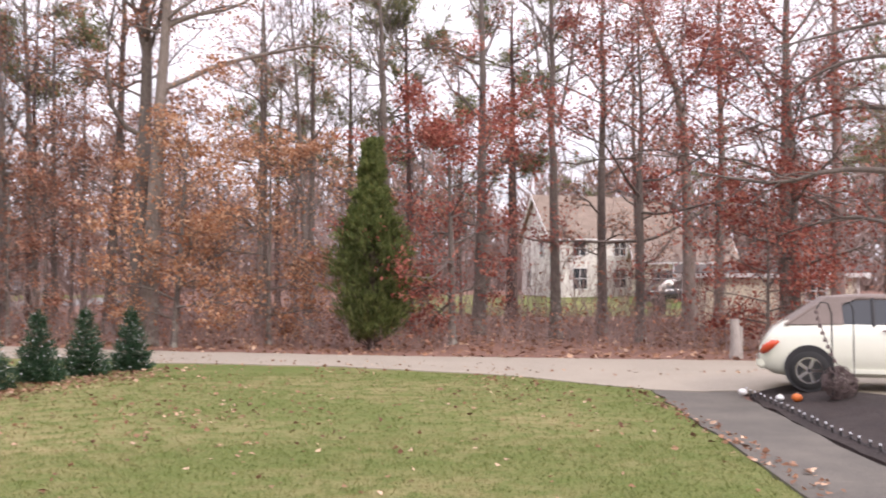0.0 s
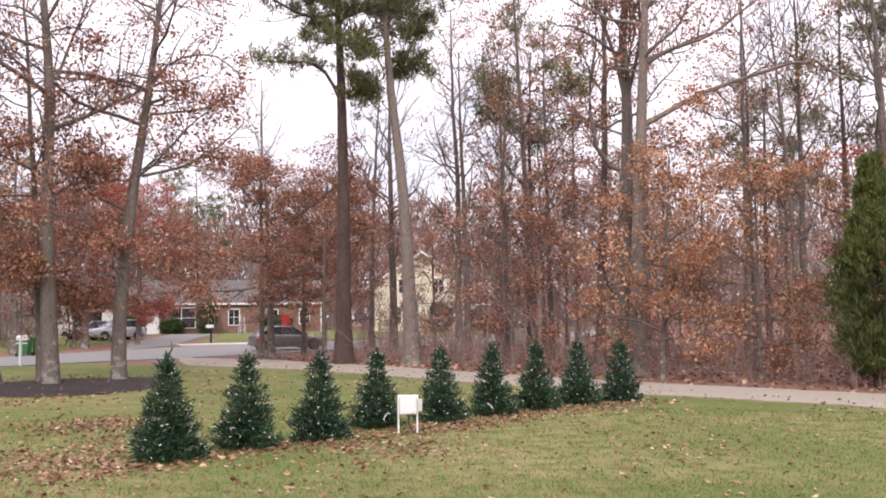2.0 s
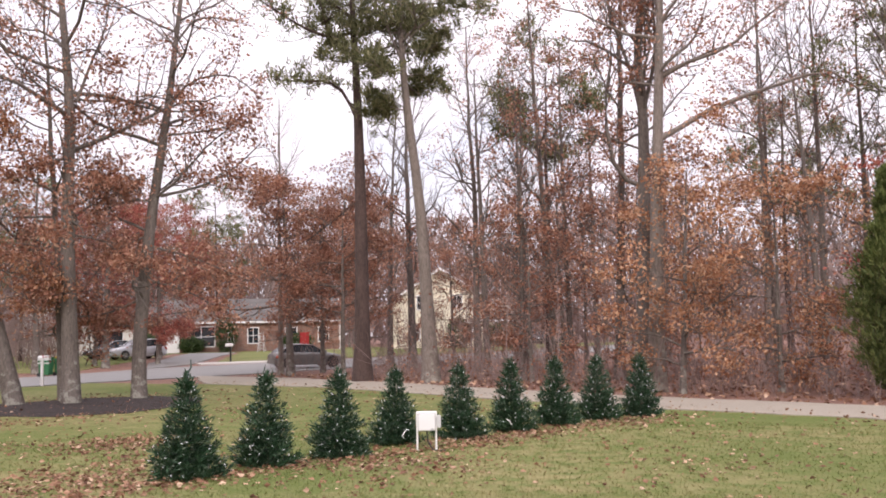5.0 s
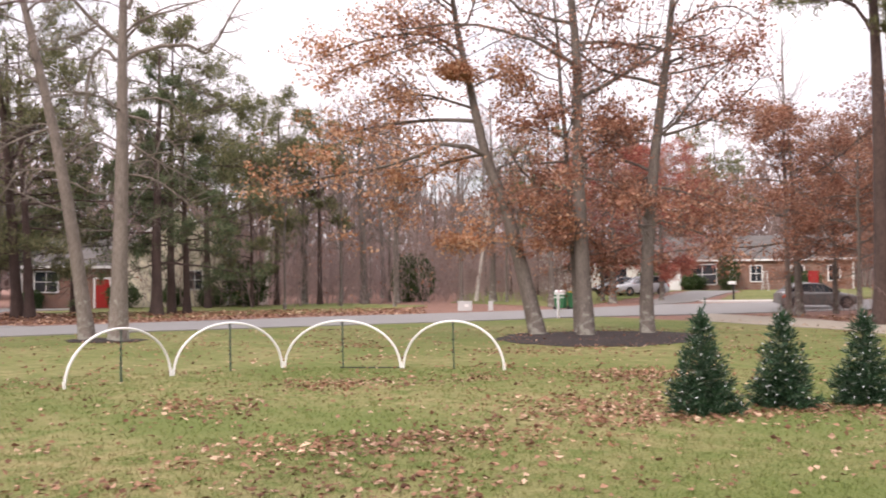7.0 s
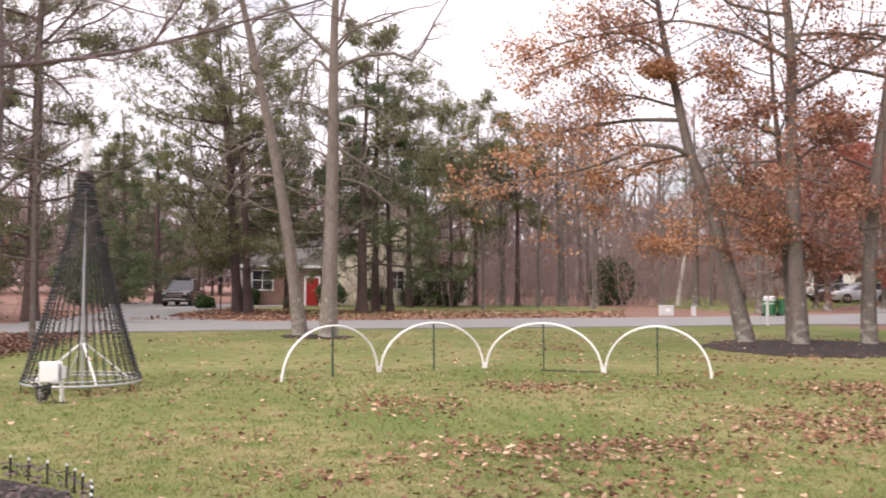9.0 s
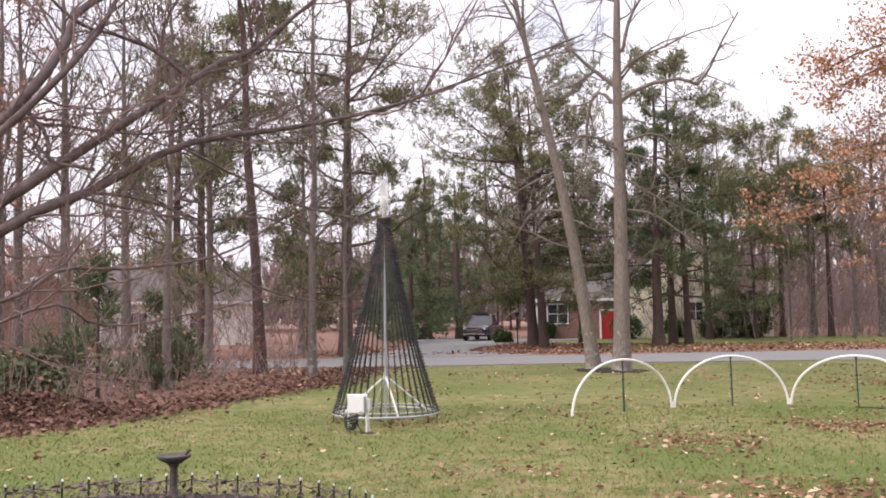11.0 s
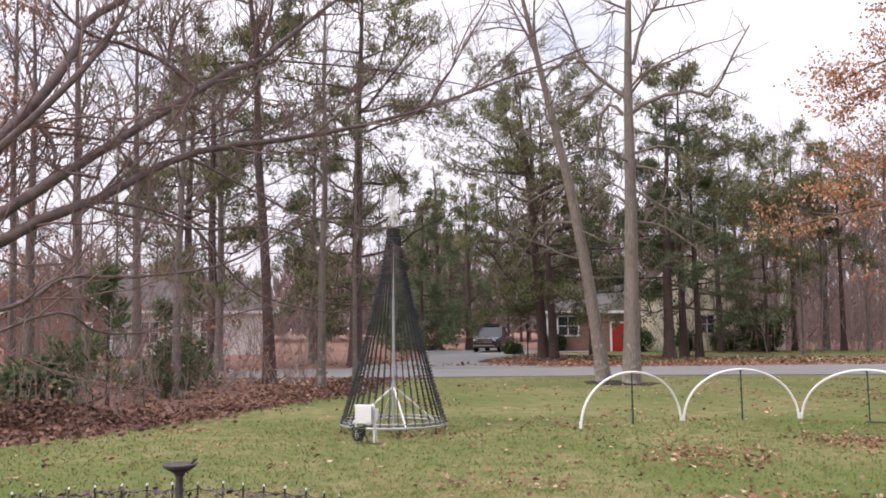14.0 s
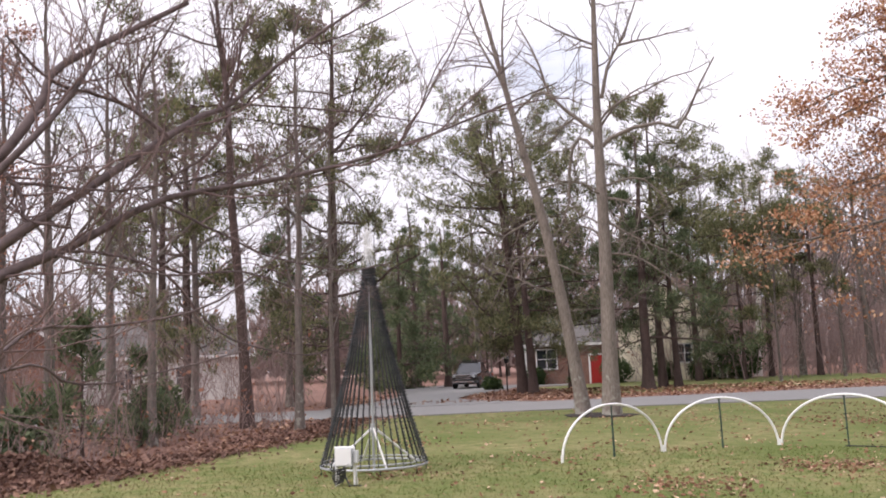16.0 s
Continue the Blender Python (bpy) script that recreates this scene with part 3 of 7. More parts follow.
BARK = {"pine": "bark_pine", "wpine": "bark_pine", "birch": "bark_birch", "bareB": "bark_pale", "bareA": "bark_pale"}
WORDS = {
    "oak": ("oak_tree", "tall oak holding rust-brown leaves in autumn", "oak tree"),
    "thinoak": ("slender_oak", "slender woodland oak with sparse russet leaves", "oak tree"),
    "spread": ("young_oak", "spreading young oak with dense brown leaves", "oak tree"),
    "bare": ("bare_tree", "bare grey deciduous tree without leaves in winter", "tree"),
    "bareA": ("leaning_tree", "leaning bare tree with pale grey bark by the road", "tree"),
    "bareB": ("maple_tree", "tall bare tree with pale bark on the lawn", "tree"),
    "birch": ("birch_tree", "bare birch with white bark at the wood edge", "birch"),
    "pine": ("pine_tree", "tall pine with bare trunk and needled crown", "pine tree"),
    "wpine": ("white_pine", "dense dark green pine branched to low down", "pine tree"),
}
planted = [0]


def make_tree(kind, seed, h, r, lx=0.0, ly=0.0, leaf="", thick=1.0, low=1.0, bark="", inner=None, lump=1.0, **more):
    """Wood mesh and crown mesh of one tree. low: share of the leaves kept at the top; inner: leafless core."""
    wood_vq, twig_vq, ends, off, rng = skeleton_of(seed, h, r, lx, ly, **{**KINDS[kind], **more})
    skin = M[bark or BARK.get(kind, "bark_oak")]
    wood = quads_mesh("trunk", *wood_vq, True)
    wood.materials.append(skin)
    twigs = quads_mesh("branchwork", *twig_vq, True)
    twigs.materials.append(skin)
    crown = None
    if kind in LEAVES:
        name, count, size, scatter = LEAVES[kind]
        if kind == "thinoak":
            thick *= 0.6
        keep = np.interp(ends[:, 2] / h, [0, 0.45, 0.85], [1, 1, low]) * min(1.0, thick)
        keep *= smooth_step(0.2, 0.8, off + 0.1) * smooth_step(-0.8, 0.25, clumps(ends, seed, 2.3 * lump))
        ends = ends[rng.random(len(ends)) < keep]
        crown = quads_mesh("crown", *leaf_quads(rng, ends, max(1, int(count * max(1.0, thick))), size, scatter))
        crown.materials.append(M[leaf or name])
    elif kind in ("pine", "wpine"):
        core = (0.9 if kind == "pine" else 0.7) if inner is None else inner
        keep = smooth_step(core * 0.6, core * 1.3, off) * smooth_step(-0.35, 0.3, clumps(ends, seed, 1.3 * lump)) * (0.6 if more.get("light") else 1.0) * min(1.0, thick)
        ends = ends[rng.random(len(ends)) < keep]
        out = np.stack([np.zeros(len(ends)), np.zeros(len(ends)), np.full(len(ends), 0.45)], 1)
        crown = quads_mesh("crown", *tuft_quads(rng, ends, 7 if more.get("light") else 10, 0.34, 0.038 if more.get("light") else 0.026, 0.3, out))
        crown.materials.append(M[leaf or ("pine_needle" if kind == "pine" else "spruce")])
    return wood, twigs, crown


def dress(t, wood, twigs, crown):
    part("trunk", wood, None, t)
    tagged(part("branchwork", twigs, None, t), kind="stuff")
    if crown:
        tagged(part("crown", crown, None, t), kind="stuff")


def plant(kind, x, y, h, r, lx=0.0, ly=0.0, leaf="", thick=1.0, label="", **more):
    planted[0] += 1
    away = math.hypot(x, y)
    wood, twigs, crown = make_tree(kind, 100 + planted[0], h, r, lx, ly, leaf, thick, across=(y / away, -x / away), **more)
    name, words, cat = WORDS[kind]
    t = thing(name, sit(x, y), label or words, cat, "trees")
    dress(t, wood, twigs, crown)
    return t

# ---- ground, lawn, roads ----
gx = np.concatenate([np.linspace(-900, -130, 12), np.linspace(-120, 60, 91), np.linspace(70, 900, 12)])
gy = np.concatenate([np.linspace(-900, -70, 12), np.linspace(-60, 130, 96), np.linspace(140, 900, 12)])
GX, GY = np.meshgrid(gx, gy)
GV = np.stack([GX, GY, gz(GX, GY, False) - 0.03], -1).reshape(-1, 3)
nx, ny = len(gx), len(gy)
gi = (np.arange(ny - 1)[:, None] * nx + np.arange(nx - 1)[None, :]).ravel()
ground = part("ground", quads_mesh("ground", GV, np.stack([gi, gi + 1, gi + nx + 1, gi + nx], 1), True), M["litter"])
tagged(ground, "woodland ground covered with brown fallen leaves", "ground", kind="structure")

LANE_NEAR = [(3.83, 16.7), (1.4, 19.4), (-2.4, 21.3), (-7.0, 22.3), (-12.8, 24.4), (-22.1, 28.2), (-29.5, 29.6), (-35.8, 28.6)]
LAWN = [(3.2, 2.0), (3.25, 8.3), (3.36, 10.7)] + LANE_NEAR + [(-36.1, 15.0), (-35.4, -1.5), (-33.0, -3.2), (-29.5, -3.4), (-26.1, -3.9), (-22.9, -5.1), (-19.7, -6.1), (-17.8, -7.3), (-16.0, -8.3), (-10, -9.0), (-4, -9.5), (2, -9.0)]
lawn = tagged(sheet("lawn", LAWN, 0.0, M["lawn"], 0.35, 0.05), "patchy green lawn strewn with fallen brown leaves", "lawn", kind="structure")
street = tagged(sheet("road", [(-36.2, -90), (-35.8, -1.5), (-36.5, 15.0), (-36.2, 28.6), (-35.0, 36.0), (-33.4, 46.0), (-29.5, 58.0), (-22.0, 76.0), (-29.5, 80.0), (-37.5, 62.0), (-42.0, 54.0), (-46.0, 42.0), (-45.4, 29.0), (-45.0, 19.0), (-43.0, -1.0), (-44.2, -90)], 0.012, M["asphalt"], 0.8, 0.03), "pale grey worn asphalt street", "road", kind="structure")
LANE_FAR = [(-36.0, 35.5), (-29.0, 34.6), (-22.0, 32.0), (-15.3, 28.9), (-8.3, 26.4), (-1.2, 24.3), (7.8, 22.8), (30, 21.5)]
lane = tagged(sheet("driveway_lane", LANE_NEAR[::-1][1:] + [(5.1, 16.2), (8.0, 13.0), (30, 8.0)] + LANE_FAR[::-1] , 0.018, M["gravel"], 0.5, 0.06), "pale worn gravel and asphalt driveway lane", "driveway", kind="structure")
path = tagged(sheet("front_path", [(3.1, -3.0), (3.21, 8.28), (3.36, 10.69), (3.75, 16.6), (5.05, 16.1), (4.75, 12.5), (4.54, 9.6), (4.4, -3.0)], 0.024, M["path"], 0.5, 0.03), "dark asphalt garden path along the lawn", "path", kind="structure")
drive = tagged(sheet("house_drive", [(-43.2, -6.0), (-50, -3.9), (-58, -3.2), (-76, -4.0), (-80, 1.0), (-74, 3.4), (-73, 9.5), (-68.5, 9.5), (-68, 4.6), (-60, 2.6), (-51, 0.2), (-47, 1.5), (-43.2, 4.0)], 0.02, M["asphalt"], 0.8, 0.05), "grey asphalt drive to the brick house", "driveway", kind="structure")
garage_drive = tagged(sheet("garage_drive", [(-46.0, 41), (-47.4, 46), (-62, 66), (-65, 63), (-52, 46.5)], 0.03, M["asphalt"], 1.0), "grey asphalt driveway of the long brick house", "driveway", kind="structure")
apron = tagged(sheet("concrete_drive", [(-46.6, 46.2), (-43.2, 50.4), (-45.0, 52.6), (-48.8, 47.8)], 0.045, M["concrete"], 1.0), "pale concrete driveway apron across the street", "driveway", kind="structure")
house_lawn = tagged(sheet("house_lawn", [(-50, 8), (-51, 22), (-56, 30), (-68, 28), (-71, 14), (-66, 6)], -0.005, M["lawn"], 1.0, 0.25, 3.0), "thin brownish lawn before the beige house", "lawn", kind="structure")
verge = tagged(sheet("far_lawn", [(-47.5, 36), (-56, 48), (-67, 63), (-63, 68), (-48, 49), (-44.5, 54), (-32, 79), (-26, 88), (-42, 96), (-90, 84), (-84, 50), (-60, 34)], -0.005, M["lawn"], 1.0, 0.15, 3.0), "thin green lawn before the far houses", "lawn", kind="structure")
back_lawn = tagged(sheet("back_lawn", [(-4, 55), (34, 52), (40, 78), (-6, 84)], -0.005, M["lawn"], 1.0, 0.3, 3.0), "green lawn of the white house", "lawn", kind="structure")

# mulch islands and beds
BED_SE = [(4.56, 9.0), (4.74, 12.0), (5.08, 15.5), (6.0, 15.9), (7.0, 13.4), (9.0, 11.5), (14, 8.5), (14, 4.0), (4.5, 3.5)]
mulch_a = tagged(sheet("mulch_island", [(-24.6, 15.4), (-22.8, 15.0), (-20.8, 15.6), (-20.0, 17.2), (-20.2, 19.4), (-21.2, 21.2), (-23.0, 22.6), (-25.0, 22.4), (-26.3, 20.6), (-26.6, 17.6)], 0.01, M["soil"], 0.35, 0.1, 0.5, 0.05), "dark mulch island round the oak trunks", "mulch bed", kind="structure")
mulch_b = tagged(sheet("mulch_island", [(-32.7, 4.0), (-31.4, 3.8), (-30.5, 4.6), (-30.4, 5.8), (-31.3, 6.2), (-32.5, 5.5)], 0.02, M["soil"], 0.4, 0.06, 0.5, 0.1), "dark mulch round two trunks by the road", "mulch bed", kind="structure")
bed_w = tagged(sheet("flower_bed", [(-9.9, -4.6), (-10.2, -3.4), (-10.1, -2.4), (-9.6, -1.5), (-8.9, -0.9), (-7.6, -0.6), (-5.6, -0.9), (-4.6, -2.6), (-5.2, -5.2), (-8.4, -5.8)], 0.02, M["soil"], 0.3, 0.03, 0.35, 0.16), "mounded dark mulch flower bed", "mulch bed", kind="structure")
bed_e = tagged(sheet("flower_bed", BED_SE, 0.03, M["soil"], 0.4, 0.03, 0.5, 0.08), "dark mulch bed beside the asphalt path", "mulch bed", kind="structure")

# ---- trees standing singly ----
plant("pine", -23.2, 32.5, 21, 0.34, bole=[(0, 0), (0, 6.7), (-0.1, 12.2), (-0.3, 16.8)], clear=0.5, limbs=17, spread=0.16, stout=1.2, arms=[
    [(-0.1, 11.3), (-0.7, 12.6), (-1.5, 13.2), (-2.6, 13.3), (-3.8, 13.5)], [(-0.1, 14.2), (-0.8, 14.5), (-1.2, 14.9)], [(-0.2, 15.3), (-1.6, 15.0), (-3.3, 15.7), (-4.7, 16.5)],
    [(-0.1, 14.0), (0.6, 13.7), (1.0, 13.9)], [(-0.2, 15.8), (-1.1, 16.5), (-2.5, 17.0)]], inner=0.35, pads=26, lump=2.2)
plant("pine", -19.7, 32.4, 20, 0.29, bark="bark_pale", bole=[(0, 0), (-0.3, 6.5), (-0.8, 11.2), (-1.0, 13.6), (-1.1, 16.1)], clear=0.5, limbs=16, spread=0.15, arms=[
    [(-0.9, 13.1), (-1.5, 14.6), (-1.9, 15.6), (-2.4, 16.8)], [(-1.0, 13.6), (-0.5, 14.6), (0.5, 15.4), (1.2, 15.5)], [(-1.0, 14.1), (0, 13.9), (0.7, 14.6)],
    [(-0.7, 11.2), (-1.7, 11.5), (-2.4, 12.0)]], inner=0.35, pads=26, lump=2.2)
plant("bare", -29.5, 46.3, 17, 0.25, -0.006, 0.007)
plant("bare", -33.3, 49.6, 17, 0.2, -0.007, 0.020)
plant("thinoak", -23.8, 43.9, 19, 0.2, -0.015, -0.002)
plant("bare", -22.4, 42.4, 16, 0.18, -0.029, -0.007)
plant("bare", -19.1, 40.6, 15, 0.15, -0.037, -0.003)
plant("pine", -19.6, 43.8, 16, 0.18, clear=0.7, lx=-0.004)
plant("bare", -16.5, 38.6, 11, 0.1, -0.028, -0.008)
plant("thinoak", -12.9, 35.7, 19, 0.2, 0.031, 0.015)
plant("thinoak", -10.2, 31.3, 18, 0.31, bole=[(-0.2, 0), (0, 5.6), (0.1, 9.6), (0, 11.7), (0.2, 13.7)], clear=0.3, thick=1.5, arms=[
    [(0.1, 9.0), (-0.2, 10.9), (-0.7, 12.6), (-1.0, 13.9), (-1.1, 15.5)], [(0.1, 9.6), (0.6, 11.6), (0.6, 13.7), (0.9, 15.5)], [(-0.1, 7.0), (-0.9, 7.6), (-1.2, 9.7), (-0.9, 11.8), (-1.0, 14)]])
plant("thinoak", -9.3, 29.5, 18, 0.27, bark="bark_pale", bole=[(-0.1, 0), (0.1, 5.3), (0.4, 11.0), (0.5, 12.9)], clear=0.45, limbs=12, thick=0.9, stout=1.2, arms=[
    [(0.3, 8.2), (1.2, 8.7), (2.3, 9.3), (3.5, 9.7), (4.8, 10.1), (5.8, 10.3), (6.8, 9.6)], [(0.5, 10.3), (1.2, 10.6), (2.5, 10.9), (3.4, 11.5), (4.6, 12.2)], [(0.2, 6.8), (0.7, 7.3), (1.5, 7.6)], [(0.5, 12.1), (1.0, 12.6), (1.8, 13.4)]])
plant("thinoak", -7.8, 39.1, 18, 0.15, 0.000, 0.011)
plant("bare", -5.7, 39.6, 17, 0.16, 0.017, 0.006)
plant("thinoak", -16.1, 36.6, 17, 0.18, -0.025, -0.010)
plant("thinoak", -7.9, 41.2, 16, 0.13, -0.014, -0.001)
plant("bare", -5.5, 37.6, 15, 0.13, -0.032, -0.005)
plant("bare", -2.0, 35.8, 15, 0.22, -0.030, 0.005)
plant("pine", -1.4, 39.9, 17, 0.16, -0.007, 0.005)
plant("thinoak", 1.4, 35.9, 18, 0.24, 0.020, -0.001)
plant("pine", 3.4, 45.7, 16, 0.3, -0.002, 0.010)
plant("bare", 4.0, 32.7, 15, 0.2, 0.0, 0.0, clear=0.55, arms=[[(0.1, 7.5), (-0.5, 9.0), (-0.7, 11.0), (-0.9, 12.5)], [(0.1, 7.5), (0.5, 9.5), (0.9, 12.0), (1.1, 13.5)]])
plant("thinoak", 6.1, 35.4, 16, 0.2, -0.003, 0.003)
plant("thinoak", 9.3, 44.0, 16, 0.16, -0.002, 0.004)
plant("thinoak", 10.3, 38.6, 17, 0.28, bark="bark_pale", bole=[(0, 0), (-0.1, 6.5), (-0.4, 9.8), (-1.4, 12.6), (-2.2, 14.5)], thick=1.3)
plant("bareB", 12.6, 29.5, 14, 0.24, limbs=30, spread=0.26, clear=0.2, bark="twig", label="bare grey tree with a haze of drooping twigs")
plant("bare", -32.6, 38.2, 15, 0.14, bark="bark_pale")
plant("thinoak", 12.0, 40.3, 18, 0.22, 0.015, -0.006)
plant("bare", 11.8, 31.8, 17, 0.24, 0.006, 0.001)
plant("spread", -30.6, 36.6, 9.5, 0.2, -0.02, -0.02, thick=1.5, spread=0.42, clear=0.26)
plant("pine", -55.7, 4.3, 17, 0.3, -0.011, -0.075, clear=0.18, limbs=26, spread=0.3)
plant("pine", -54.6, 4.8, 15, 0.25, -0.006, -0.04, clear=0.2, limbs=20, spread=0.27)
plant("wpine", -53.7, 11.3, 15, 0.32, clear=0.2, spread=0.27, lx=-0.009)
plant("wpine", -55.3, 13.4, 13, 0.22, -0.008, -0.018, clear=0.24, spread=0.27)
plant("pine", -56.2, 12.7, 17.5, 0.24, -0.009, -0.012, clear=0.46, limbs=26, spread=0.23)
plant("pine", -68.1, 23.3, 15, 0.2, clear=0.6, limbs=24, spread=0.24)
plant("pine", -65.0, 20.4, 12, 0.14, clear=0.2, limbs=24, spread=0.28)
plant("spread", -30.0, 52.0, 8, 0.12, thick=0.8)
plant("spread", -26.5, 54.0, 8, 0.12, thick=0.8)
plant("wpine", -59.4, 7.6, 13, 0.16, -0.009, -0.016, clear=0.24, spread=0.27)
plant("birch", -71.2, 23.3, 17, 0.25, 0.013, 0.076)
plant("bare", -73.4, 30.9, 17, 0.2, -0.026, 0.008)
plant("bare", -65.3, 29.4, 15, 0.3, -0.046, -0.018)
plant("bare", -67.4, 25.3, 13, 0.2, -0.008, -0.024)
plant("bare", -71.9, 20.9, 16, 0.2, -0.026, -0.043)
plant("bare", -76.3, 36.3, 17, 0.25, -0.042, -0.005)
plant("thinoak", -59.2, 37.2, 15, 0.25, 0.006, 0.009)
plant("thinoak", -48.6, 35.0, 13, 0.2, -0.006, 0.000)
plant("birch", -61.3, 37.0, 9, 0.14, 0.010, 0.141)
plant("thinoak", -50.2, 41.3, 13, 0.22, 0.007, 0.003)
plant("wpine", -74.6, -0.2, 13, 0.3, -0.025, -0.029)
plant("bare", -84.7, 2.6, 17, 0.3, -0.012, -0.018)
plant("wpine", -79.8, -2.9, 16, 0.3, -0.008, -0.006)
plant("pine", -65.7, 17.4, 14.5, 0.24, -0.005, -0.015)
plant("pine", -90.2, 29.2, 19, 0.3, 0.000, 0.024)
plant("bare", -26.6, -11.4, 14, 0.17, -0.005, -0.016)
plant("bare", -25.7, -8.2, 12, 0.13, -0.005, -0.006)
plant("pine", -32.2, -7.0, 19, 0.2, -0.000, -0.027, clear=0.6, limbs=14)
plant("pine", -41.0, -11.5, 15, 0.24, 0, 0, clear=0.2, limbs=26, spread=0.24)
plant("pine", -47.0, -14.5, 17, 0.26, 0, 0, clear=0.25, limbs=26, spread=0.24)
plant("pine", -45.5, -5.7, 20, 0.32, -0.010, 0.005, clear=0.16, limbs=34, spread=0.25)
plant("bare", -35.6, -12.9, 15, 0.2, -0.004, -0.023)
plant("bare", -40.5, -11.1, 15, 0.2, -0.002, -0.008)
plant("thinoak", -31.5, -15.2, 14, 0.2, -0.007, -0.002)
plant("bare", -49.1, -8.5, 15, 0.18, -0.016, 0.003)
plant("bareA", -31.9, 4.5, 16.5, 0.235, flare=1.3, bole=[(0, 0), (-0.4, 3.0), (-1.0, 6.5), (-1.6, 9.2), (-2.1, 11.4)], arms=[
    [(-2.1, 11.4), (-2.4, 12.2), (-2.9, 13.2), (-3.4, 14.5), (-3.6, 15.8)], [(-2.1, 11.4), (-2.2, 12.7), (-2.1, 14.4), (-1.9, 15.6)], [(-2.5, 12.4), (-3.5, 12.5), (-4.5, 12.2)],
    [(-1.4, 8.3), (-2.6, 8.8), (-3.6, 8.2)], [(-1.1, 6.9), (-2.6, 6.2), (-3.5, 5.0)], [(-0.9, 5.5), (-2.1, 5.4), (-3.1, 3.8)], [(-1.7, 9.4), (-0.6, 9.5), (0.1, 10.3)]])
plant("bareB", -31.1, 5.3, 17, 0.275, flare=1.3, bole=[(0, 0), (0.1, 6.0), (0.1, 9.9), (0.2, 13.9)], stout=1.15, arms=[
    [(0.1, 9.6), (-0.6, 10.2), (-1.4, 11.0), (-1.7, 11.8), (-1.9, 12.6), (-2.6, 14.1)], [(-0.6, 10.2), (-1.4, 9.8), (-2.4, 9.6)], [(-0.1, 9.1), (-0.5, 9.5), (-0.9, 8.9), (-1.1, 7.0), (-1.8, 6.0)],
    [(0.2, 9.8), (0.7, 10.4), (1.5, 10.9), (2.3, 11.0)], [(0.3, 10.8), (0.6, 12.0), (1.2, 13.0), (1.8, 14.5)], [(0.2, 9.1), (0.8, 9.5), (2.0, 9.7), (2.8, 9.4), (3.3, 10.4), (4.0, 11.6)],
    [(1.0, 12.6), (2.1, 12.6), (3.3, 12.6)], [(0.2, 12.7), (-0.8, 13.1), (-2.1, 13.8)], [(0.2, 7.7), (1.3, 8.0), (2.1, 7.4), (2.3, 6.9)], [(0.2, 6.5), (1.3, 5.8), (2.7, 5.1)],
    [(0.1, 7.3), (1.1, 7.0), (2.4, 5.5)], [(0, 5.4), (1.2, 5.2), (2.7, 4.0)], [(0.1, 6.0), (-0.8, 6.4), (-1.6, 5.6)]])
plant("oak", -25.4, 17.7, 14, 0.25, leaf="orange_leaf", thick=1.6, label="leaning oak with orange-brown leaves in a mulch island", bole=[(0, 0), (-1.0, 4.1), (-1.7, 6.0), (-2.2, 8.3), (-2.6, 10.2), (-2.8, 11.6)], clear=0.6, limbs=6, spread=0.22, low=0.8, l2=11, arms=[
    [(-1.6, 6.0), (-2.9, 6.4), (-4.4, 5.7), (-6.6, 5.2), (-8.0, 4.8)], [(-1.7, 6.1), (-3.3, 5.8), (-5.2, 4.6)], [(-2.2, 8.7), (-2.9, 9.6), (-3.5, 9.9), (-4.6, 9.6), (-6.6, 8.9)], [(-2.4, 9.5), (-3.8, 10.3), (-6.2, 10.2), (-7.6, 9.7)],
    [(-1.9, 7.2), (-3.8, 7.4), (-5.8, 7.3), (-7.6, 7.2)], [(-2.0, 7.6), (-4.0, 8.3), (-6.0, 8.2)], [(-2.7, 10.8), (-3.8, 11.5), (-5.4, 11.4)], [(-2.2, 8.3), (-1.0, 8.8), (-0.3, 8.2)], [(-1.2, 4.5), (-0.1, 3.9), (1.0, 3.5)], [(-1.0, 4.0), (-2.1, 3.2), (-3.3, 3.0)]])
plant("oak", -24.1, 18.8, 17, 0.255, thick=0.85, low=0.2, label="straight oak with russet leaves in a mulch island", bole=[(-0.1, 0), (-0.3, 5.5), (-0.3, 9.1), (-0.6, 12.6)], clear=0.24, arms=[
    [(-0.1, 9.4), (0.3, 10.7), (0.7, 11.9), (0.9, 13.5)], [(-0.2, 5.6), (-0.8, 4.8), (-1.7, 4.7), (-2.8, 4.2)], [(-0.2, 7.7), (-1.0, 7.3), (-2.4, 6.7)], [(-0.2, 5.2), (0.8, 5.0), (1.8, 4.2)], [(-0.2, 6.8), (0.6, 6.8), (1.4, 6.5)],
    [(-0.2, 4.2), (-1.1, 3.5), (-2.4, 3.1)], [(-0.3, 10.9), (0.4, 11.1), (1.0, 10.6)]])
